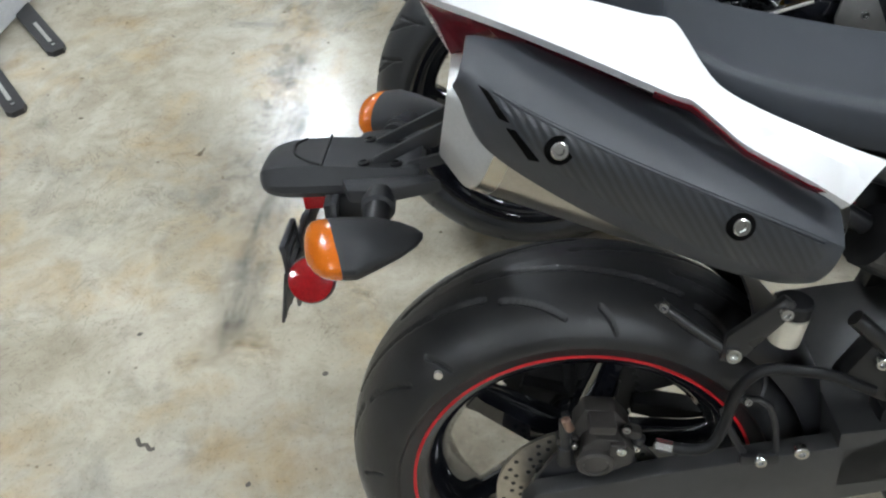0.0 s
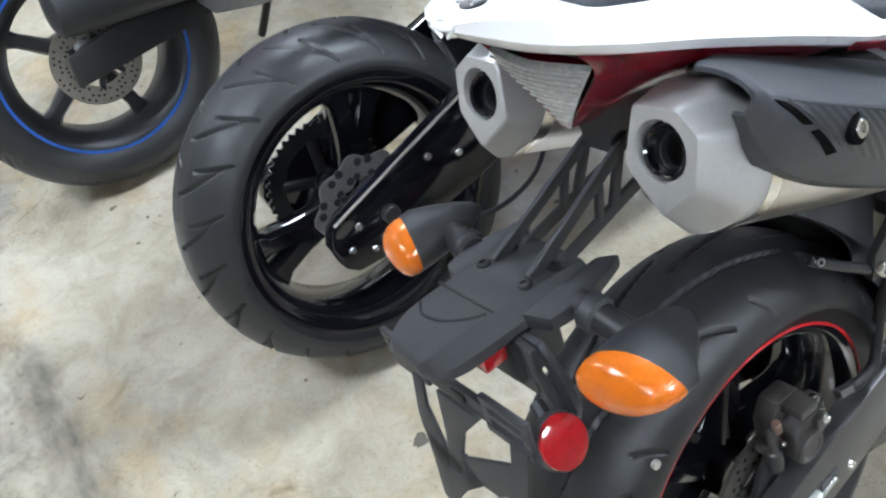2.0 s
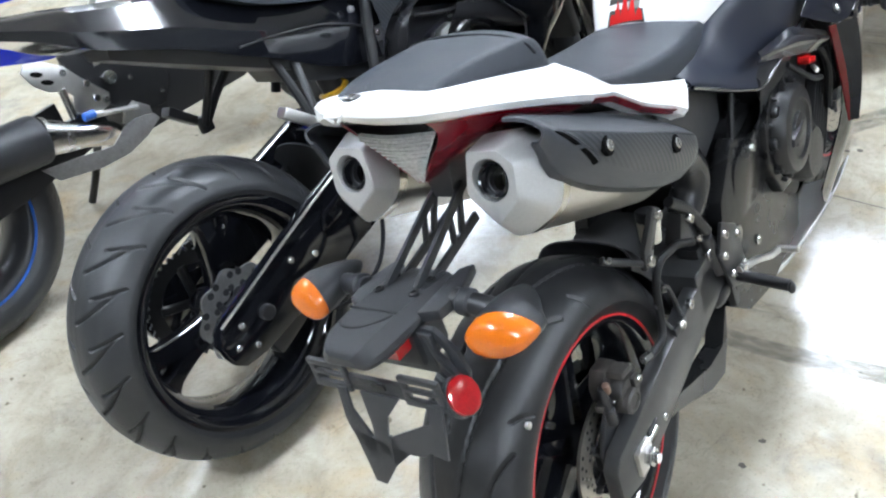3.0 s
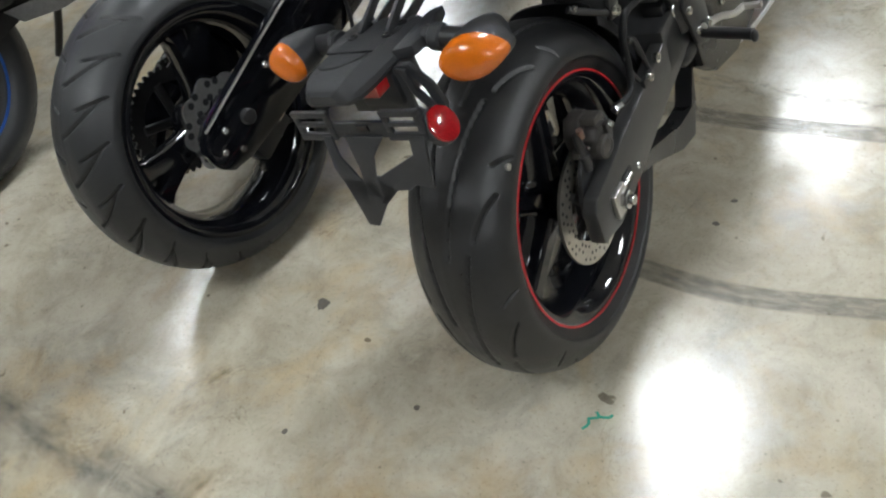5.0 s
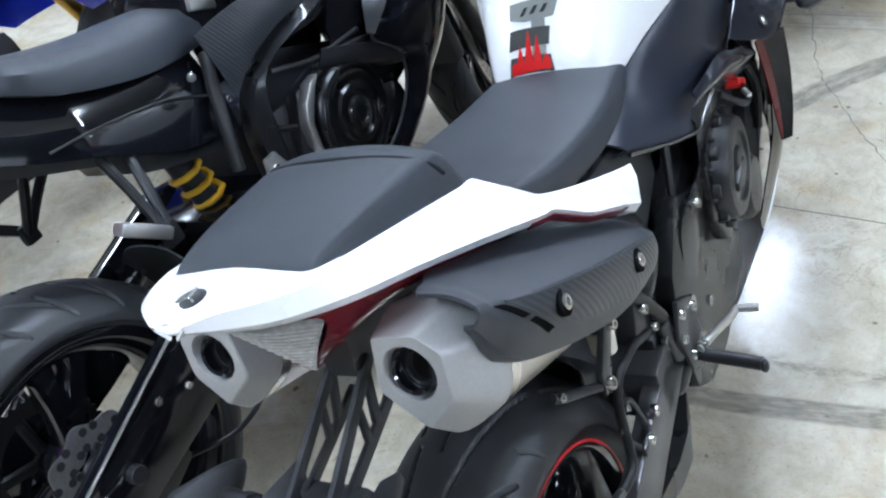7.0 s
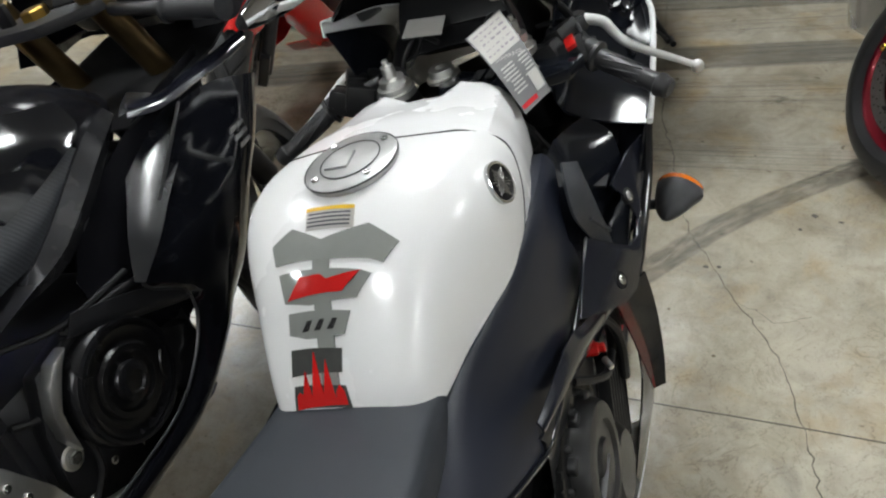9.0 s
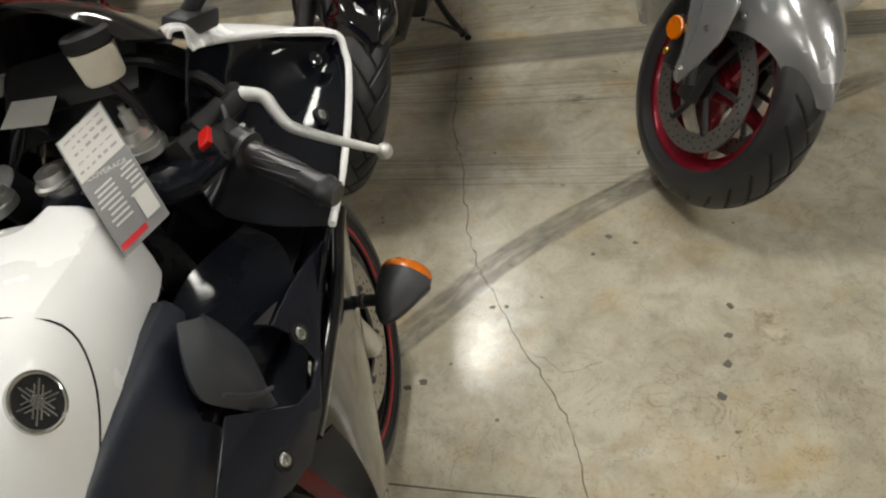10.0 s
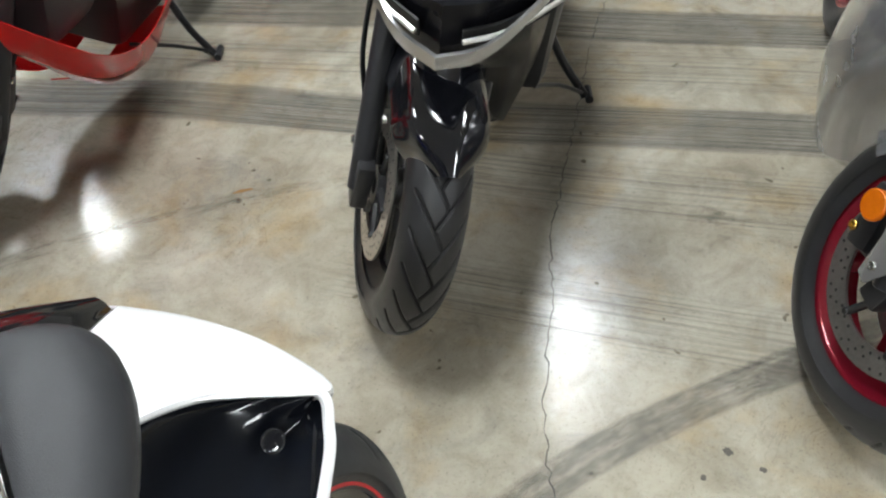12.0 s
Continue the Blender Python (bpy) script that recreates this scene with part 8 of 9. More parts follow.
    for s in (-1, 1):
        def side_sheet(name, rows, mat, label="", sharp=35, **kw):
            return part(name, sheet(dense([[V(x, s * y, z) for x, y, z in r] for r in rows], 4, 4), 0.003, up=(0, s, 0.3)), mat, t, label, angle=sharp)
        side_sheet("side_fairing", outer, BLACK_GLOSS, "gloss black side fairing with an engine cut-out")
        side_sheet("inner_fairing", wedge, PANEL_SHEEN, "tapered gloss black inner fairing panel")
        side_sheet("fairing_shoulder", arc, INFILL_SATIN, "satin dark shoulder along the fairing top")
        side_sheet("engine_lid", lid, BLACK_SATIN, "satin black panel over the engine")
        part("fairing_lip", tube([V(r[0][0], s * (r[0][1] + 0.002), r[0][2]) for r in outer], 0.0028, 8, 4), BLACK_SATIN, t)
        part("panel_bolt", bolt(V(1.075, s * 0.197, 0.798), (-0.2, s * 0.6, 0.8), 0.005, 0.003), CABLE, t)
        part("inner_shell", sheet(dense([[V(x, s * y, z) for x, y, z in r] for r in (((1.30, 0.17, 0.86), (1.10, 0.185, 0.84), (0.95, 0.185, 0.80)), ((1.22, 0.175, 0.70), (1.02, 0.190, 0.68), (0.80, 0.190, 0.70)), ((1.10, 0.165, 0.52), (0.96, 0.180, 0.50), (0.86, 0.175, 0.46)))], 3, 3), 0.003, up=(0, s, 0)), BLACK_PANEL, t)
        up = [[V(1.62, s * 0.18, 0.80), V(1.46, s * 0.215, 0.88), V(1.36, s * 0.236, 0.875), V(1.26, s * 0.225, 0.90)], [V(1.70, s * 0.12, 0.86), V(1.54, s * 0.15, 1.0), V(1.40, s * 0.17, 1.04), V(1.32, s * 0.18, 1.05)], [V(1.74, 0, 0.88), V(1.60, 0, 1.05), V(1.46, 0, 1.13), V(1.34, 0, 1.16)]]
        part("nose_cowl", sheet(dense(up, 5, 4), 0.003, up=(0.2, s, 1)), BLACK_GLOSS, t, "gloss black nose cowl")
        part("footrest_hanger", tube([(0.56, s * 0.12, 0.78), (0.50, s * 0.16, 0.70), (0.46, s * 0.175, 0.60)], 0.012, 10, 3), CABLE, t)
        ph = bmesh.new()
        tube([(0.280, s * 0.108, 0.748), (0.272, s * 0.150, 0.685), (0.259, s * 0.196, 0.612)], 0.0095, 8, 3, bm=ph)
        tube([(0.325, s * 0.112, 0.728), (0.297, s * 0.155, 0.675), (0.264, s * 0.196, 0.612)], 0.0095, 8, 3, bm=ph)
        box((0.261, s * 0.197, 0.614), (0.034, 0.018, 0.040), 0.006, None, ph)
        hp = part("passenger_hanger", ph, CABLE, t, "black passenger footrest hanger")
        part("passenger_peg", box((0.218, s * 0.207, 0.652), (0.088, 0.030, 0.022), 0.006, pose(0, 0, 0, 0, 40, s * 8)), ALU if s < 0 else BLACK_SATIN, hp)
    for k in range(3):
        z = 0.690 + 0.017 * k
        part("fairing_mark", plate([(1.195 - 0.004 * k, z), (1.235, z), (1.232, z + 0.008), (1.200 - 0.004 * k, z + 0.008)], -0.2525, -0.249, 0), SILVER_PAINT, t)
    # shock, subframe, footrest
    part("shock_body", cyl((0.50, -0.03, 0.42), (0.44, -0.03, 0.72), 0.026, 20, bevel=0.003), BLACK_SATIN, t)
    sp = [V(0.50 - 0.06 * k / 48 - 0.0, -0.03 - 0, 0.48 + 0.20 * k / 48) + V(0.033 * math.cos(k * 0.785), 0.033 * math.sin(k * 0.785), 0) for k in range(35)]
    part("shock_spring", tube(sp, 0.0065, 8, 1), material("yellow_spring", (0.70, 0.40, 0.02), 0.35, coat=0.3), t, "yellow shock absorber spring")
    part("under_seat", loft([[V(x, -w, z), V(x, w, z), V(x, w * 0.8, z - h), V(x, -w * 0.8, z - h)] for x, w, z, h in ((0.0, 0.05, 0.90, 0.03), (0.20, 0.09, 0.80, 0.03), (0.345, 0.10, 0.72, 0.02), (0.355, 0.10, 0.71, 0.04), (0.40, 0.10, 0.69, 0.04), (0.60, 0.09, 0.66, 0.08))]), BLACK_MATT, t)
    part("rear_hugger", sheet(dense([[V(0.372 * math.sin(radians(a)), y, 0.352 + 0.372 * math.cos(radians(a)) + d) for y, d in ((-0.095, -0.03), (-0.06, 0), (0, 0.01), (0.06, 0), (0.095, -0.03))] for a in range(62, 102, 8)], 3, 3), 0.003, up=(1, 0, 1)), BLACK_MATT, t)
    rp = part("rearset_plate", plate([(0.50, 0.52), (0.515, 0.585), (0.545, 0.585), (0.585, 0.50), (0.60, 0.44), (0.55, 0.42), (0.515, 0.45)], -0.186, -0.176, 0.003), ALU, t, "bare aluminium footrest plate")
    part("footrest", cyl((0.555, -0.186, 0.445), (0.55, -0.265, 0.450), 0.011, 14, bevel=0.002), ALU, rp)
    for x, z in ((0.530, 0.560), (0.545, 0.525), (0.575, 0.470)):
        part("rearset_bolt", bolt((x, -0.186, z), (0, -1, 0), 0.007), STEEL, rp)
    part("brake_pedal", tube([(0.575, -0.19, 0.445), (0.63, -0.195, 0.41), (0.70, -0.20, 0.385)], 0.008, 8, 4), ALU, t)
    # bars, yoke, forks
    part("top_yoke", plate([(1.10, -0.05), (1.10, 0.05), (1.16, 0.13), (1.215, 0.13), (1.20, 0.0), (1.215, -0.13), (1.16, -0.13)], 0.985, 1.005, 0.004, "xy"), BLACK_SATIN, t)
    for s in (-1, 1):
        part("fork_tube", cyl((1.185, s * 0.106, 1.035), (1.272, s * 0.106, 0.826), 0.026, 24, bevel=0.003), BRONZE, t, "bronze fork tube")
        part("fork_leg", cyl((1.270, s * 0.106, 0.830), (1.40, s * 0.106, 0.52), 0.0265, 24, bevel=0.002), BLACK_SATIN, t)
        part("fork_cap", cyl((1.182, s * 0.106, 1.03), (1.172, s * 0.106, 1.052), 0.022, 6, bevel=0.003), BRONZE, t)
        part("clip_on", cyl((1.20, s * 0.13, 0.980), (1.165, s * 0.30, 0.963), 0.012, 14), BLACK_SATIN, t)
        part("grip", turned([(0, 0.012), (0, 0.022), (0.005, 0.022), (0.007, 0.0175), (0.115, 0.017), (0.118, 0.021), (0.124, 0.021), (0.128, 0.0)], (1.163, s * 0.27, 0.966), (-0.15, s, -0.1), 24, closed_profile=False), BLACK_MATT, t)
        part("fork_lower", cyl((1.39, s * 0.106, 0.55), (1.485, s * 0.100, 0.32), 0.022, 20), BLACK_SATIN, t)
    # dark filler sheet, added to close the view down between the forks
    part("cockpit_filler", sheet([[V(1.04, y, 0.83), V(1.18, y, 0.835), V(1.32, y, 0.845), V(1.46, y * 0.9, 0.87)] for y in (-0.192, -0.10, 0, 0.10, 0.192)], 0.004, up=(0, 0, 1)), CABLE, t)
    part("dash", box((1.36, 0, 0.975), (0.09, 0.22, 0.10), 0.02, pose(0, 0, 0, 0, -35, 0)), CABLE, t, "black instrument pod")
    part("stem_nut", cyl((1.165, 0, 1.0), (1.165, 0, 1.022), 0.024, 6, bevel=0.003), GOLD, t)
    part("ignition_key", box((1.12, 0.02, 1.03), (0.012, 0.03, 0.04), 0.004), CABLE, t)
    part("front_reservoir", cyl((1.24, -0.12, 1.03), (1.25, -0.12, 1.065), 0.024, 20, bevel=0.003), BLACK_SATIN, t)
    part("radiator", box((1.20, 0, 0.58), (0.04, 0.36, 0.34), 0.01, pose(0, 0, 0, 0, -10, 0)), BLACK_MATT, t)
    fw = rim("front_wheel", t, (1.52, 0, 0.32), 0.225, 0.095, BLACK_GLOSS, 5, fork=True, label="gloss black front wheel")
    turn = Matrix.Translation((1.30, 0, 0.76)) @ pose(0, 0, 0, 0, -24, 0) @ pose(0, 0, 0, 0, 0, 22) @ pose(0, 0, 0, 0, 24, 0) @ Matrix.Translation((-1.30, 0, -0.76))
    fw.matrix_basis = turn @ Matrix.Translation((1.52, 0, 0.32))
    tyre(fw, 0.318, 0.125, 0.232, CHEVRON_GROOVES, 0.125, "black front tyre", seg=260)
    disc(fw, -0.064, 0.10, 0.160)
    st_ = tube([(0.62, 0.14, 0.32), (0.60, 0.24, 0.20), (0.58, 0.345, 0.088)], 0.013, 10, 3)
    part("side_stand", st_, BLACK_SATIN, t, "black side stand, down")
    return t


def blue_motorcycle():
    """Blue and silver sport motorcycle beyond the black one; its rear right quarter shows."""
    t = thing("motorcycle", "blue and silver sport motorcycle with a blue rim stripe", "motorcycle", pose(-0.38, 1.86, 0, -12.5, 0, 5.0))
    rw = rim("rear_wheel", t, (0, 0, 0.322), 0.216, 0.160, BLACK_SATIN, 5, label="black cast wheel with a blue rim stripe")
    tyre(rw, 0.326, 0.19, 0.222, FIN_GROOVES, 0.20, "black sport tyre", seg=360)
    tape(rw, -0.0808, 0.2235, BLUE_TAPE, 0.007)
    disc(rw, -0.09, 0.06, 0.105)
    sw = bmesh.new()
    for s in (-1, 1):
        plate([(-0.07, 0.29), (-0.06, 0.36), (0.20, 0.42), (0.50, 0.45), (0.50, 0.36), (0.20, 0.31)], s * 0.115, s * 0.140, 0.005, bm=sw)
    part("swingarm", sw, BLACK_SATIN, t)
    can = turned([(0.0, 0.0), (0.004, 0.040), (0.012, 0.056), (0.03, 0.062), (0.350, 0.066), (0.358, 0.062), (0.358, 0.0)], (-0.065, -0.195, 0.480), (1, 0.05, -0.10), 40, closed_profile=False)
    muf = part("muffler", can, BLACK_MATT, t, "matt black muffler")
    part("link_pipe", turned([(0.0, 0.0), (0.0, 0.056), (0.012, 0.056), (0.016, 0.049), (0.06, 0.043), (0.10, 0.036), (0.11, 0.036)], (0.288, -0.178, 0.445), (1, 0.06, -0.42), 32, closed_profile=False), STEEL, muf, "heat-stained steel exhaust cone")
    part("header_pipe", tube([(0.385, -0.170, 0.405), (0.44, -0.160, 0.382), (0.495, -0.13, 0.355), (0.54, -0.08, 0.30)], 0.034, 16, 5), STEEL, muf)
    gs = plate([(0.249, 0.376), (0.363, 0.358), (0.454, 0.340), (0.508, 0.371), (0.554, 0.377), (0.606, 0.364), (0.616, 0.344), (0.558, 0.317), (0.485, 0.300), (0.394, 0.304), (0.280, 0.330)], -0.196, -0.190, 0.002)
    part("pipe_shield", gs, DISC_SATIN, t, "dull grey exhaust guard")
    hp = plate([(0.328, 0.606), (0.345, 0.622), (0.390, 0.612), (0.437, 0.578), (0.468, 0.530), (0.518, 0.468), (0.508, 0.442), (0.470, 0.430), (0.430, 0.440), (0.405, 0.465), (0.424, 0.502), (0.412, 0.520), (0.372, 0.535), (0.342, 0.566)], -0.186, -0.177, 0.003)
    hang = part("footrest_hanger", hp, ALU, t, "bare aluminium footrest hanger")
    for x, z, a in ((0.362, 0.588, 25), (0.378, 0.560, 25)):
        # black ovals on the plate paint the shade inside its slots
        part("hanger_slot_shade", egg((x, -0.186, z), (0.017, 0.0015, 0.007), pose(0, 0, 0, 0, a, 0)), VOID, hang)
    hg = part("heel_guard", plate([(0.440, 0.600), (0.520, 0.600), (0.606, 0.568), (0.690, 0.520), (0.715, 0.430), (0.670, 0.368), (0.600, 0.370), (0.516, 0.430), (0.465, 0.500)], -0.172, -0.162, 0.004), CABLE, t, "black frame side plate")
    part("pivot_nut", turned([(0.0, 0.0), (-0.002, 0.008), (-0.010, 0.009), (-0.012, 0.018), (-0.004, 0.021), (0.004, 0.021)], (0.541, -0.174, 0.501), (0, 1, 0), 24, closed_profile=False), STEEL, hg)
    gbt = bolt((0.600, -0.172, 0.476), (0, -1, 0), 0.008)
    bolt((0.672, -0.172, 0.402), (0, -1, 0), 0.007, bm=gbt)
    bolt((0.640, -0.172, 0.530), (0, -1, 0), 0.007, bm=gbt)
    pieces("guard_bolt", gbt, STEEL, hg)
    part("lever_bracket", plate([(0.535, 0.405), (0.570, 0.418), (0.610, 0.385), (0.607, 0.355), (0.560, 0.352), (0.515, 0.375)], -0.184, -0.174, 0.003), ALU, hang)
    part("brake_lever", tube([(0.450, -0.190, 0.434), (0.51, -0.192, 0.418), (0.570, -0.190, 0.400)], 0.0075, 8, 4), ALU, hang)
    part("master_cylinder", cyl((0.405, -0.180, 0.530), (0.400, -0.180, 0.450), 0.011, 14, bevel=0.002), STEEL, hang)
    part("blue_fitting", cyl((0.418, -0.187, 0.440), (0.452, -0.187, 0.436), 0.012, 12, bevel=0.002), BLUE_TAPE, hang)
    hb = bmesh.new()
    for x, z in ((0.470, 0.515), (0.478, 0.470), (0.500, 0.455), (0.425, 0.565)):
        bolt((x, -0.186, z), (0, -1, 0), 0.010, 0.006, hb)
    pieces("hanger_bolt", hb, STEEL, hang)
    sp = [[V(x, -0.168, z), V(x + 0.004, -0.184, (z + z1) / 2), V(x + 0.01, -0.172, z1)] for x, z, z1 in ((0.06, 0.735, 0.86), (0.18, 0.685, 0.81), (0.28, 0.645, 0.755), (0.37, 0.618, 0.70), (0.425, 0.604, 0.650), (0.446, 0.606, 0.622))]
    part("side_panel", sheet(dense(sp, 4, 4), 0.003, up=(0, -1, 0)), BLUE_PAINT, t, "gloss blue side panel")
    part("panel_stripe", sheet([[V(x, -0.186, z), V(x, -0.184, z + 0.028)] for x, z in ((0.10, 0.80), (0.20, 0.758), (0.30, 0.708), (0.40, 0.652))], 0.002, up=(0, -1, 0)), RED_BRIGHT, t)
    tail = [[V(x, -w, zb), V(x, -w * 1.02, zb + (zt - zb) * 0.4), V(x, -w * 0.7, zt - 0.012), V(x, 0, zt), V(x, w * 0.7, zt - 0.012), V(x, w * 1.02, zb + (zt - zb) * 0.4), V(x, w, zb)] for x, w, zt, zb in
            ((-0.22, 0.03, 1.03, 1.0), (-0.10, 0.085, 1.03, 0.93), (0.10, 0.125, 0.98, 0.85), (0.30, 0.145, 0.90, 0.78), (0.48, 0.14, 0.86, 0.76))]
    part("tail_fairing", loft(dense_rings(tail)), BLUE_PAINT, t, "gloss blue tail fairing", angle=35)
    part("tail_stripe", sheet([[V(x, -w * 1.045, z), V(x, -w * 1.03, z + 0.018)] for x, w, z in ((-0.05, 0.10, 0.955), (0.10, 0.125, 0.905), (0.30, 0.145, 0.835), (0.46, 0.141, 0.81))], 0.002, up=(0, -1, 0)), RED_BRIGHT, t)
    seat = [[V(x, -w, zt - 0.06), V(x, -w * 0.95, zt - 0.02), V(x, 0, zt), V(x, w * 0.95, zt - 0.02), V(x, w, zt - 0.06)] for x, w, zt in ((0.22, 0.10, 0.97), (0.32, 0.14, 0.915), (0.46, 0.13, 0.88), (0.60, 0.10, 0.87))]
    part("rider_seat", loft(dense_rings(seat)), VINYL, t, angle=60)
    tk = [[V(x, -w, zb), V(x, -w * 1.03, zb + (zt - zb) * 0.5), V(x, -w * 0.6, zt - 0.02), V(x, 0, zt), V(x, w * 0.6, zt - 0.02), V(x, w * 1.03, zb + (zt - zb) * 0.5), V(x, w, zb)] for x, w, zt, zb in
          ((0.58, 0.09, 0.88, 0.78), (0.70, 0.15, 1.0, 0.79), (0.84, 0.18, 1.03, 0.80), (1.0, 0.17, 1.02, 0.82), (1.12, 0.12, 0.97, 0.84))]
    part("fuel_tank", loft(dense_rings(tk)), SILVER_PAINT, t, "silver fuel tank", angle=50)
    part("engine", box((0.78, 0, 0.48), (0.44, 0.34, 0.34), 0.04, taper=0.9), ENGINE_GREY, t)
    spar = [[V(x, -y, z - 0.045), V(x, -y - 0.012, z), V(x, -y, z + 0.045), V(x, -y + 0.04, z + 0.045), V(x, -y + 0.04, z - 0.045)] for x, y, z in ((1.12, 0.15, 0.85), (0.95, 0.205, 0.80), (0.78, 0.21, 0.74), (0.62, 0.19, 0.66), (0.52, 0.165, 0.56))]
    part("frame_spar", loft(dense_rings(spar)), ALU, t, "bare aluminium frame spar", angle=30)
    for s in (-1, 1):
        rows = [[V(x, s * y, z) for x, y, z in r] for r in (((1.55, 0.20, 0.85), (1.35, 0.25, 0.90), (1.15, 0.25, 0.85), (1.02, 0.23, 0.72)), ((1.48, 0.20, 0.70), (1.34, 0.245, 0.72), (1.20, 0.25, 0.70), (1.10, 0.23, 0.66)), ((1.42, 0.16, 0.58), (1.34, 0.19, 0.58), (1.26, 0.19, 0.58), (1.20, 0.18, 0.58)))]
        part("side_fairing", sheet(dense(rows, 4, 4), 0.003, up=(0, s, 0)), BLUE_PAINT, t, "gloss blue side fairing", angle=40)
        up = [[V(1.55, s * 0.20, 0.85), V(1.35, s * 0.25, 0.90), V(1.22, s * 0.22, 0.95)], [V(1.64, s * 0.10, 0.92), V(1.42, s * 0.16, 1.03), V(1.28, s * 0.17, 1.05)], [V(1.67, 0, 0.93), V(1.48, 0, 1.09), V(1.32, 0, 1.12)]]
        part("nose_cowl", sheet(dense(up, 4, 4), 0.003, up=(0.2, s, 1)), BLUE_PAINT, t)
        part("fork_leg", cyl((1.17, s * 0.104, 1.0), (1.46, s * 0.10, 0.31), 0.025, 20), GOLD, t)
    fw = rim("front_wheel", t, (1.47, 0, 0.303), 0.213, 0.092, BLACK_SATIN, 5)
    tyre(fw, 0.300, 0.122, 0.218, CHEVRON_GROOVES, 0.125, "black front tyre", seg=240)
    part("side_stand", tube([(0.58, 0.14, 0.30), (0.56, 0.23, 0.18), (0.54, 0.315, 0.082)], 0.013, 10, 3), BLACK_SATIN, t)
    return t


def facing_motorcycle(where, heading, lean, steer, skin, label, rim_mat, guard_mat, stripe=None, fork_spokes=False, cowl=None, amber_reflector=False, radial_stays=False, stand=True, guard_long=False, slim=1.0, open_side=False, trim=False, disc_mat=None):
    """A sport motorcycle that faces the camera: origin under its front axle, its tail towards -x."""
    t = thing("motorcycle", label, "motorcycle", pose(where[0], where[1], 0, -lean, 0, heading))
    # steered front end
    sm = Matrix.Translation((0.02, 0, 0.60)) @ pose(0, 0, 0, 0, -24, 0) @ pose(0, 0, 0, 0, 0, steer) @ pose(0, 0, 0, 0, 24, 0) @ Matrix.Translation((-0.02, 0, -0.60))
    fw = rim("front_wheel", t, (0, 0, 0), 0.213, 0.092, rim_mat, 5, fork=fork_spokes, label="cast front wheel")
    fw.matrix_basis = sm @ Matrix.Translation((0, 0, 0.304))
    tyre(fw, 0.302, 0.124, 0.218, VEE_GROOVES, 0.075, "black front tyre with slanted grooves", seg=860, mat=RUBBER_WORN)
    for s in (-1, 1):
        disc(fw, s * 0.062, 0.122 if disc_mat else 0.100, 0.168 if disc_mat else 0.155, mat=disc_mat or DISC_STEEL)
        part("axle_nut", cyl((0, s * 0.085, 0), (0, s * 0.110, 0), 0.017, 20, bevel=0.002), STEEL, fw)
        leg = part("fork_leg", cyl((0.012, s * 0.102, 0.0 + 0.30), (-0.21, s * 0.102, 0.80), 0.024, 20, bevel=0.002), BLACK_SATIN, t, m=sm)
        part("fork_foot", box((0.008, s * 0.098, 0.315), (0.05, 0.036, 0.11), 0.008), BLACK_SATIN, leg)
        part("fork_tube", cyl((-0.135, s * 0.102, 0.63), (-0.22, s * 0.102, 0.83), 0.027, 20), GOLD, leg, "gold fork tube")
        cb = box((-0.115, s * 0.080, 0.345), (0.052, 0.056, 0.125), 0.012, pose(0, 0, 0, 0, -18, 0))
        cal = part("front_caliper", cb, BLACK_SATIN, t, "black radial brake caliper", m=sm)
        kb = bolt((-0.105, s * 0.108, 0.385), (0, s, 0), 0.010)
        bolt((-0.125, s * 0.108, 0.31), (0, s, 0), 0.010, bm=kb)
        pieces("caliper_bolt", kb, GOLD if radial_stays else STEEL, cal)
        part("brake_hose", tube([(-0.13, s * 0.10, 0.40), (-0.17, s * 0.125, 0.50), (-0.20, s * 0.13, 0.64), (-0.25, s * 0.11, 0.76)], 0.0055, 8, 5), CABLE, t, m=sm)
        if amber_reflector:
            part("side_reflector", cyl((-0.100, s * 0.136, 0.385), (-0.100, s * 0.147, 0.385), 0.029, 28, bevel=0.003), AMBER, leg, "round amber reflector")
        if radial_stays:
            part("red_stay", tube([(-0.045, s * 0.122, 0.405), (-0.085, s * 0.128, 0.445)], 0.008, 8, 1), RED_BRIGHT, leg)
    a0, a1 = (25, 165) if guard_long else (48, 165)
    rows = []
    for a in range(a0, a1, 10):
        r = radians(a)
        k = 1.0
        if a < 70:
            k = max(0.12, 1 - ((70 - a) / (70 - a0 + 4)) ** 2)
        low = 0.085 + (0.095 * max(0.0, 1 - abs(a - 92) / 42) ** 0.8 if guard_long else 0.0)
        half = [(-0.092, -low), (-0.090, -0.5 * low - 0.03), (-0.082, -0.040), (-0.066, -0.008), (-0.03, 0.012)]
        prof = half + [(0, 0.018)] + [(-y, d) for y, d in half[::-1]]
        rows.append([V((0.316 + d) * math.cos(r), y * k, 0.304 + (0.316 + d) * math.sin(r)) for y, d in prof])
    gd = part("front_mudguard", sheet(dense(rows, 3, 3), 0.003, up=(0, 0, 1)), guard_mat, t, "glossy front mudguard", m=sm)
    if guard_long:
        for s in (-1, 1):
            arm = plate([(-0.15, 0.53), (-0.04, 0.56), (0.04, 0.53), (0.05, 0.44), (0.02, 0.35), (-0.005, 0.29), (-0.03, 0.295), (-0.05, 0.37), (-0.10, 0.45)], s * 0.130, s * 0.139, 0.003)
            ga = part("mudguard_arm", arm, guard_mat, gd, "silver mudguard side arm")
            ab = bolt((-0.015, s * 0.139, 0.325), (0, s, 0), 0.008, 0.005)
            bolt((-0.005, s * 0.139, 0.44), (0, s, 0), 0.008, 0.005, ab)
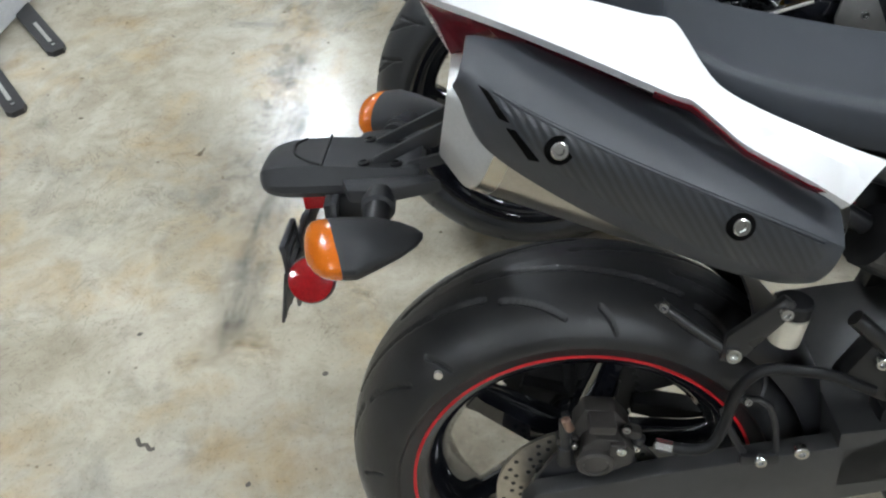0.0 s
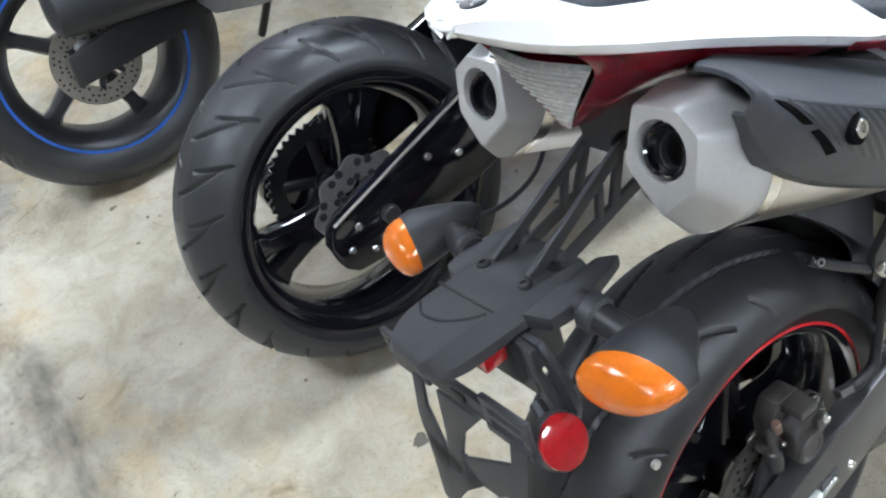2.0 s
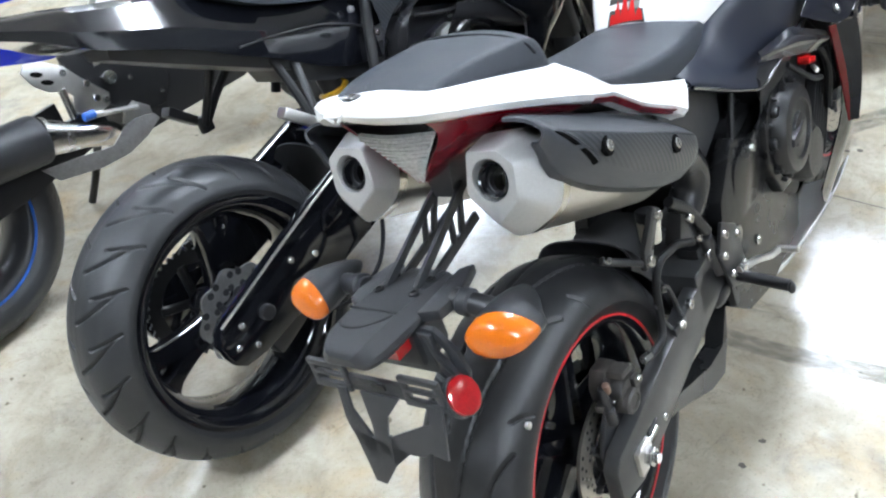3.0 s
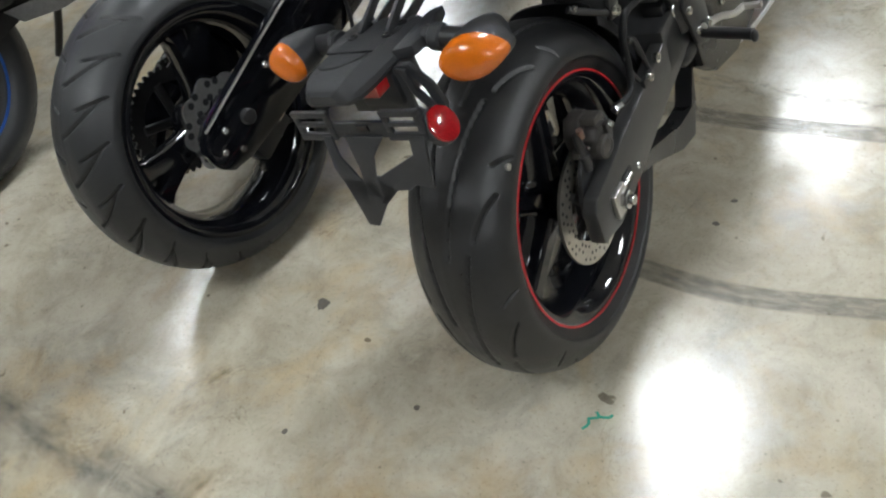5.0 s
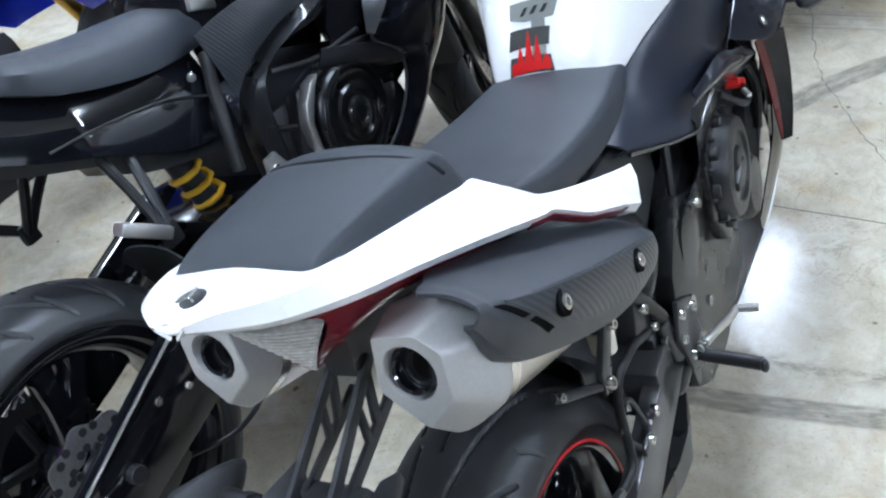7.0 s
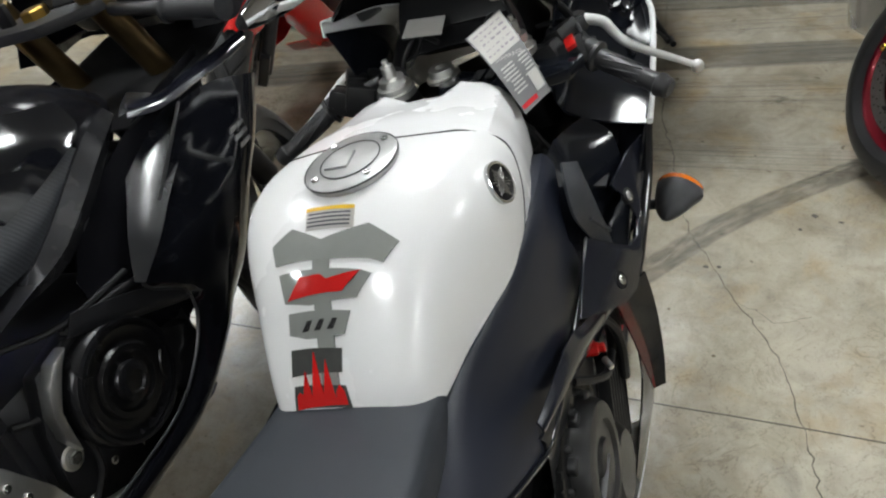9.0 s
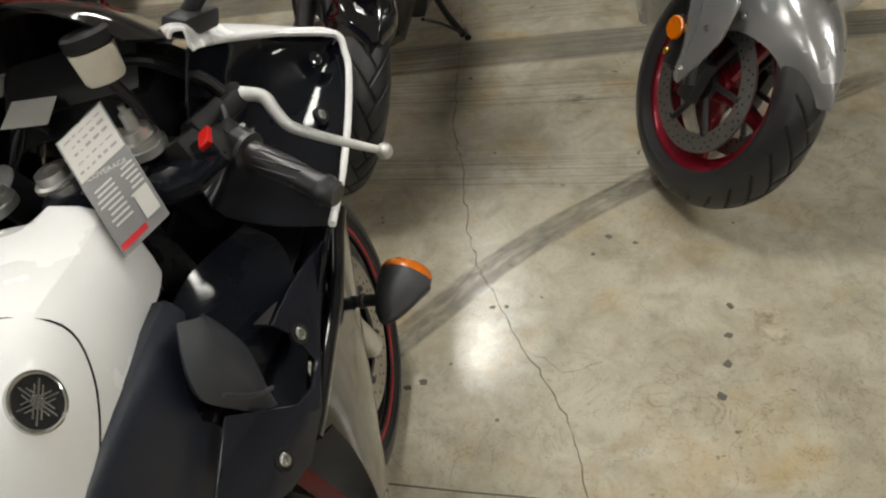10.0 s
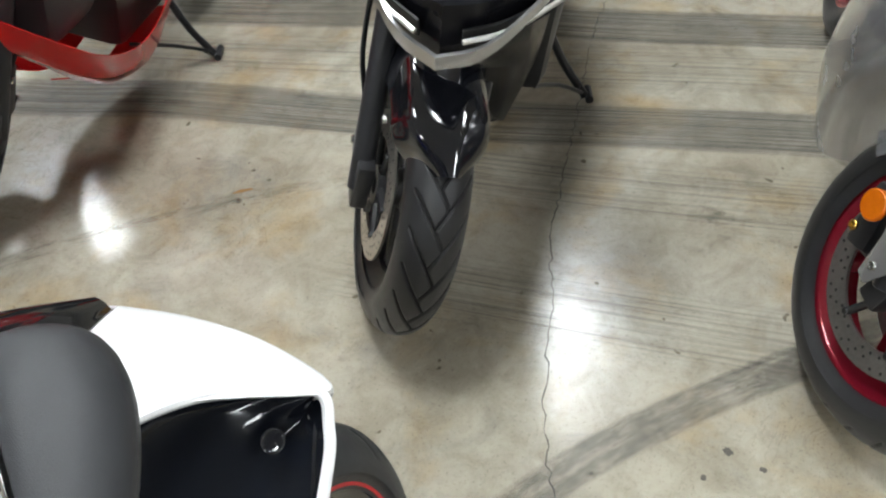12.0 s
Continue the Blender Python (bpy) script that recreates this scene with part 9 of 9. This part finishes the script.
            pieces("arm_bolt", ab, STEEL, ga)
    gb = bmesh.new()
    for s in (-1, 1):
        bolt((0.03, s * 0.094, 0.50), (0, s, 0), 0.008, 0.005, gb)
        bolt((-0.06, s * 0.094, 0.49), (0, s, 0), 0.008, 0.005, gb)
    pieces("mudguard_bolt", gb, STEEL, gd)
    # fairing and body
    for s in (-1, 1):
        rows = [[V(x, s * y, z) for x, y, z in r] for r in (
            ((0.10, 0.13, 0.86), (-0.05, 0.22, 0.88), (-0.20, 0.255, 0.86), (-0.35, 0.26, 0.80), (-0.50, 0.24, 0.70)),
            ((0.06, 0.13, 0.76), (-0.06, 0.235, 0.72), (-0.20, 0.28, 0.68), (-0.36, 0.285, 0.62), (-0.52, 0.255, 0.56)),
            ((-0.02, 0.12, 0.64), (-0.14, 0.21, 0.56), (-0.26, 0.26, 0.48), (-0.42, 0.265, 0.42), (-0.56, 0.24, 0.40)),
            ((-0.16, 0.10, 0.44), (-0.26, 0.17, 0.33), (-0.40, 0.19, 0.24), (-0.58, 0.18, 0.20), (-0.78, 0.15, 0.24)))]
        if open_side:
            rows = [[V(x, s * y, z) for x, y, z in r] for r in (
                ((0.02, 0.13, 0.66), (-0.08, 0.22, 0.56), (-0.20, 0.255, 0.46), (-0.36, 0.255, 0.38), (-0.54, 0.23, 0.34), (-0.82, 0.17, 0.33)),
                ((-0.06, 0.11, 0.52), (-0.18, 0.19, 0.40), (-0.30, 0.225, 0.32), (-0.46, 0.225, 0.26), (-0.62, 0.20, 0.24), (-0.84, 0.15, 0.27)),
                ((-0.16, 0.09, 0.42), (-0.26, 0.15, 0.31), (-0.40, 0.18, 0.23), (-0.56, 0.175, 0.19), (-0.70, 0.15, 0.19), (-0.86, 0.12, 0.23)))]
        for r in rows:
            for p in r:
                p.y *= slim
        part("side_fairing", sheet(dense(rows, 5, 4), 0.003, up=(0, s, 0)), skin, t, angle=40)
        be = [[V(x, s * y * slim, z) for x, y, z in r] for r in (((-0.26, 0.17, 0.33), (-0.40, 0.19, 0.24), (-0.58, 0.18, 0.20), (-0.78, 0.15, 0.24)), ((-0.28, 0.05, 0.27), (-0.42, 0.05, 0.18), (-0.58, 0.05, 0.15), (-0.78, 0.05, 0.20)))]
        part("belly_pan", sheet(dense(be, 4, 4), 0.003, up=(0, s, -1)), skin, t)
        up = [[V(0.10, s * 0.13, 0.86), V(-0.05, s * 0.22, 0.88), V(-0.20, s * 0.255, 0.865)], [V(0.16, s * 0.06, 0.85), V(0.03, s * 0.15, 0.97), V(-0.14, s * 0.18, 1.02)], [V(0.18, 0, 0.84), V(0.06, 0, 1.0), V(-0.10, 0, 1.09)]]
        part("nose_cowl", sheet(dense(up, 5, 4), 0.003, up=(0.3, s, 1)), cowl or skin, t, angle=40)
        ch = [[V(0.10, s * 0.13, 0.86), V(0.16, s * 0.06, 0.85), V(0.18, 0, 0.84)], [V(0.06, s * 0.13, 0.76), V(0.12, s * 0.06, 0.73), V(0.14, 0, 0.715)], [V(-0.02, s * 0.12, 0.64), V(0.03, s * 0.06, 0.65), V(0.05, 0, 0.655)]]
        part("chin", sheet(dense(ch, 4, 4), 0.003, up=(1, s, 0)), cowl or skin, t)
        hl = [[V(0.165, s * 0.030, 0.80), V(0.125, s * 0.095, 0.815), V(0.05, s * 0.165, 0.85)], [V(0.150, s * 0.030, 0.765), V(0.115, s * 0.085, 0.77), V(0.05, s * 0.155, 0.805)]]
        if trim:
            vt = [[V(0.090, s * 0.200, 0.960), V(0.140, s * 0.145, 0.870), V(0.170, s * 0.075, 0.785), V(0.185, 0, 0.752)], [V(0.085, s * 0.196, 0.930), V(0.130, s * 0.140, 0.838), V(0.160, s * 0.072, 0.752), V(0.175, 0, 0.722)]]
            part("nose_trim", sheet(dense(vt, 3, 4), 0.006, up=(1, s, 0)), SILVER_PAINT, t, "silver V-shaped nose trim")
        part("headlight", sheet(dense([[p + V(0.012, s * 0.006, 0.004) for p in r] for r in hl], 3, 4), 0.004, up=(1, s, 0)), CABLE, t, "dark swept headlight")
        part("headlight_brow", tube([p + V(0.016, s * 0.008, -0.012) for p in hl[0]], 0.0045, 8, 4), ALU, t)
        part("mirror", egg((-0.10, s * 0.36, 1.08), (0.03, 0.075, 0.042)), BLACK_MATT, t)
        part("mirror_arm", tube([(-0.06, s * 0.20, 0.98), (-0.08, s * 0.28, 1.04), (-0.10, s * 0.34, 1.07)], 0.009, 8, 3), BLACK_MATT, t)
        if stripe:
            sp = [[V(-0.20, s * 0.286, 0.72), V(-0.36, s * 0.291, 0.68), V(-0.52, s * 0.261, 0.62)], [V(-0.20, s * 0.285, 0.64), V(-0.36, s * 0.288, 0.57), V(-0.50, s * 0.262, 0.54)]]
            part("graphic", sheet(dense(sp, 3, 3), 0.0015, up=(0, s, 0)), stripe, t)
    part("windscreen", sheet(dense([[V(x, -w, z), V(x + 0.01, 0, z + h), V(x, w, z)] for x, w, z, h in ((0.04, 0.10, 0.965, 0.05), (-0.10, 0.155, 1.04, 0.08), (-0.22, 0.16, 1.09, 0.10))], 4, 5), 0.003, up=(0, 0, 1)), SMOKE, t)
    part("inner_void", box((-0.30, 0, 0.62), (0.26, 0.30 * slim, 0.36), 0.06), BLACK_MATT, t)
    tk = [[V(x, -w, zb), V(x, -w * 1.03, zb + (zt - zb) * 0.5), V(x, -w * 0.6, zt - 0.02), V(x, 0, zt), V(x, w * 0.6, zt - 0.02), V(x, w * 1.03, zb + (zt - zb) * 0.5), V(x, w, zb)] for x, w, zt, zb in
          ((-0.32, 0.12 * slim, 0.95, 0.80), (-0.45, 0.17 * slim, 1.01, 0.80), (-0.60, 0.18 * slim, 1.02, 0.79), (-0.75, 0.15 * slim, 0.97, 0.78), (-0.86, 0.09, 0.86, 0.77))]
    part("fuel_tank", loft(dense_rings(tk)), skin, t, angle=50)
    seat = [[V(x, -w, zt - 0.07), V(x, -w * 0.95, zt - 0.02), V(x, 0, zt), V(x, w * 0.95, zt - 0.02), V(x, w, zt - 0.07)] for x, w, zt in ((-0.84, 0.09, 0.85), (-1.0, 0.13, 0.84), (-1.15, 0.14, 0.87), (-1.25, 0.11, 0.93))]
    part("seat", loft(dense_rings(seat)), VINYL, t, angle=60)
    tl = [[V(x, -w, zb), V(x, -w * 0.9, zt), V(x, w * 0.9, zt), V(x, w, zb)] for x, w, zt, zb in ((-1.10, 0.14, 0.86, 0.76), (-1.35, 0.11, 0.94, 0.84), (-1.58, 0.05, 0.98, 0.93))]
    part("tail_fairing", loft(dense_rings(tl)), skin, t, angle=40)
    part("engine", box((-0.68, 0, 0.42), (0.42, 0.32, 0.30), 0.04), ENGINE_GREY, t)
    part("swingarm", plate([(-0.95, 0.36), (-0.95, 0.46), (-1.40, 0.36), (-1.42, 0.29), (-1.30, 0.28)], -0.14, 0.14, 0.006), BLACK_SATIN, t)
    rw = rim("rear_wheel", t, (-1.41, 0, 0.316), 0.213, 0.160, rim_mat, 5)
    tyre(rw, 0.319, 0.19, 0.218, FIN_GROOVES, 0.20, "black rear tyre", seg=200)
    if stand:
        g = math.tan(radians(lean))
        sb = tube([(-0.80, 0.13, 0.27), (-0.81, 0.20, 0.16), (-0.82, 0.282, 0.282 * g + 0.014)], 0.012, 10, 3)
        tube([(-0.86, 0.285, 0.285 * g + 0.013), (-0.80, 0.298, 0.298 * g + 0.013)], 0.012, 8, 1, bm=sb)
        tube([(-0.835, 0.245, 0.10), (-0.795, 0.262, 0.095)], 0.005, 8, 1, bm=sb)
        part("side_stand", sb, BLACK_SATIN, t, "black side stand, down")
        part("stand_brace", tube([(-0.55, 0.14, 0.24), (-0.70, 0.20, 0.16), (-0.81, 0.272, 0.272 * g + 0.03)], 0.006, 8, 2), BLACK_SATIN, t)
    return t


# ---- the place ----
build_setting()
floor_marks()
floor_stand()
# first four placed from floor reflections; last five are unseen, added for general light
for lx, ly, turn in ((5.4, 1.3, 90), (2.05, 0.95, 90), (1.2, 5.4, 90), (-2.95, 6.2, 0), (5.2, 5.6, 90), (-2.6, 1.0, 90), (1.4, -3.6, 90), (5.0, -3.4, 90), (-2.6, -3.6, 90)):
    ceiling_light(lx, ly, turn)
bike = white_motorcycle()
white_motorcycle_tail(bike)
white_motorcycle_front(bike)
price_tag()
black_motorcycle()
blue_motorcycle()
facing_motorcycle((2.31, 0.696), 190, 10, 22, BLACK_PANEL, "gloss black and silver sport motorcycle facing the white one", ENGINE_GREY, BLACK_GLOSS, slim=0.50, trim=True)
facing_motorcycle((2.37, -0.275), 187, 13, 26, SILVER_PAINT, "silver sport motorcycle with wine red wheels and red graphics", WINE_PAINT, SILVER_PAINT, stripe=RED_TAPE, amber_reflector=True, radial_stays=True, guard_long=True, slim=1.12, disc_mat=DISC_DARK)
facing_motorcycle((2.15, 1.85), 192, 13, 15, RED_BRIGHT, "bright red sport motorcycle on its side stand", RED_BRIGHT, RED_BRIGHT, open_side=True)
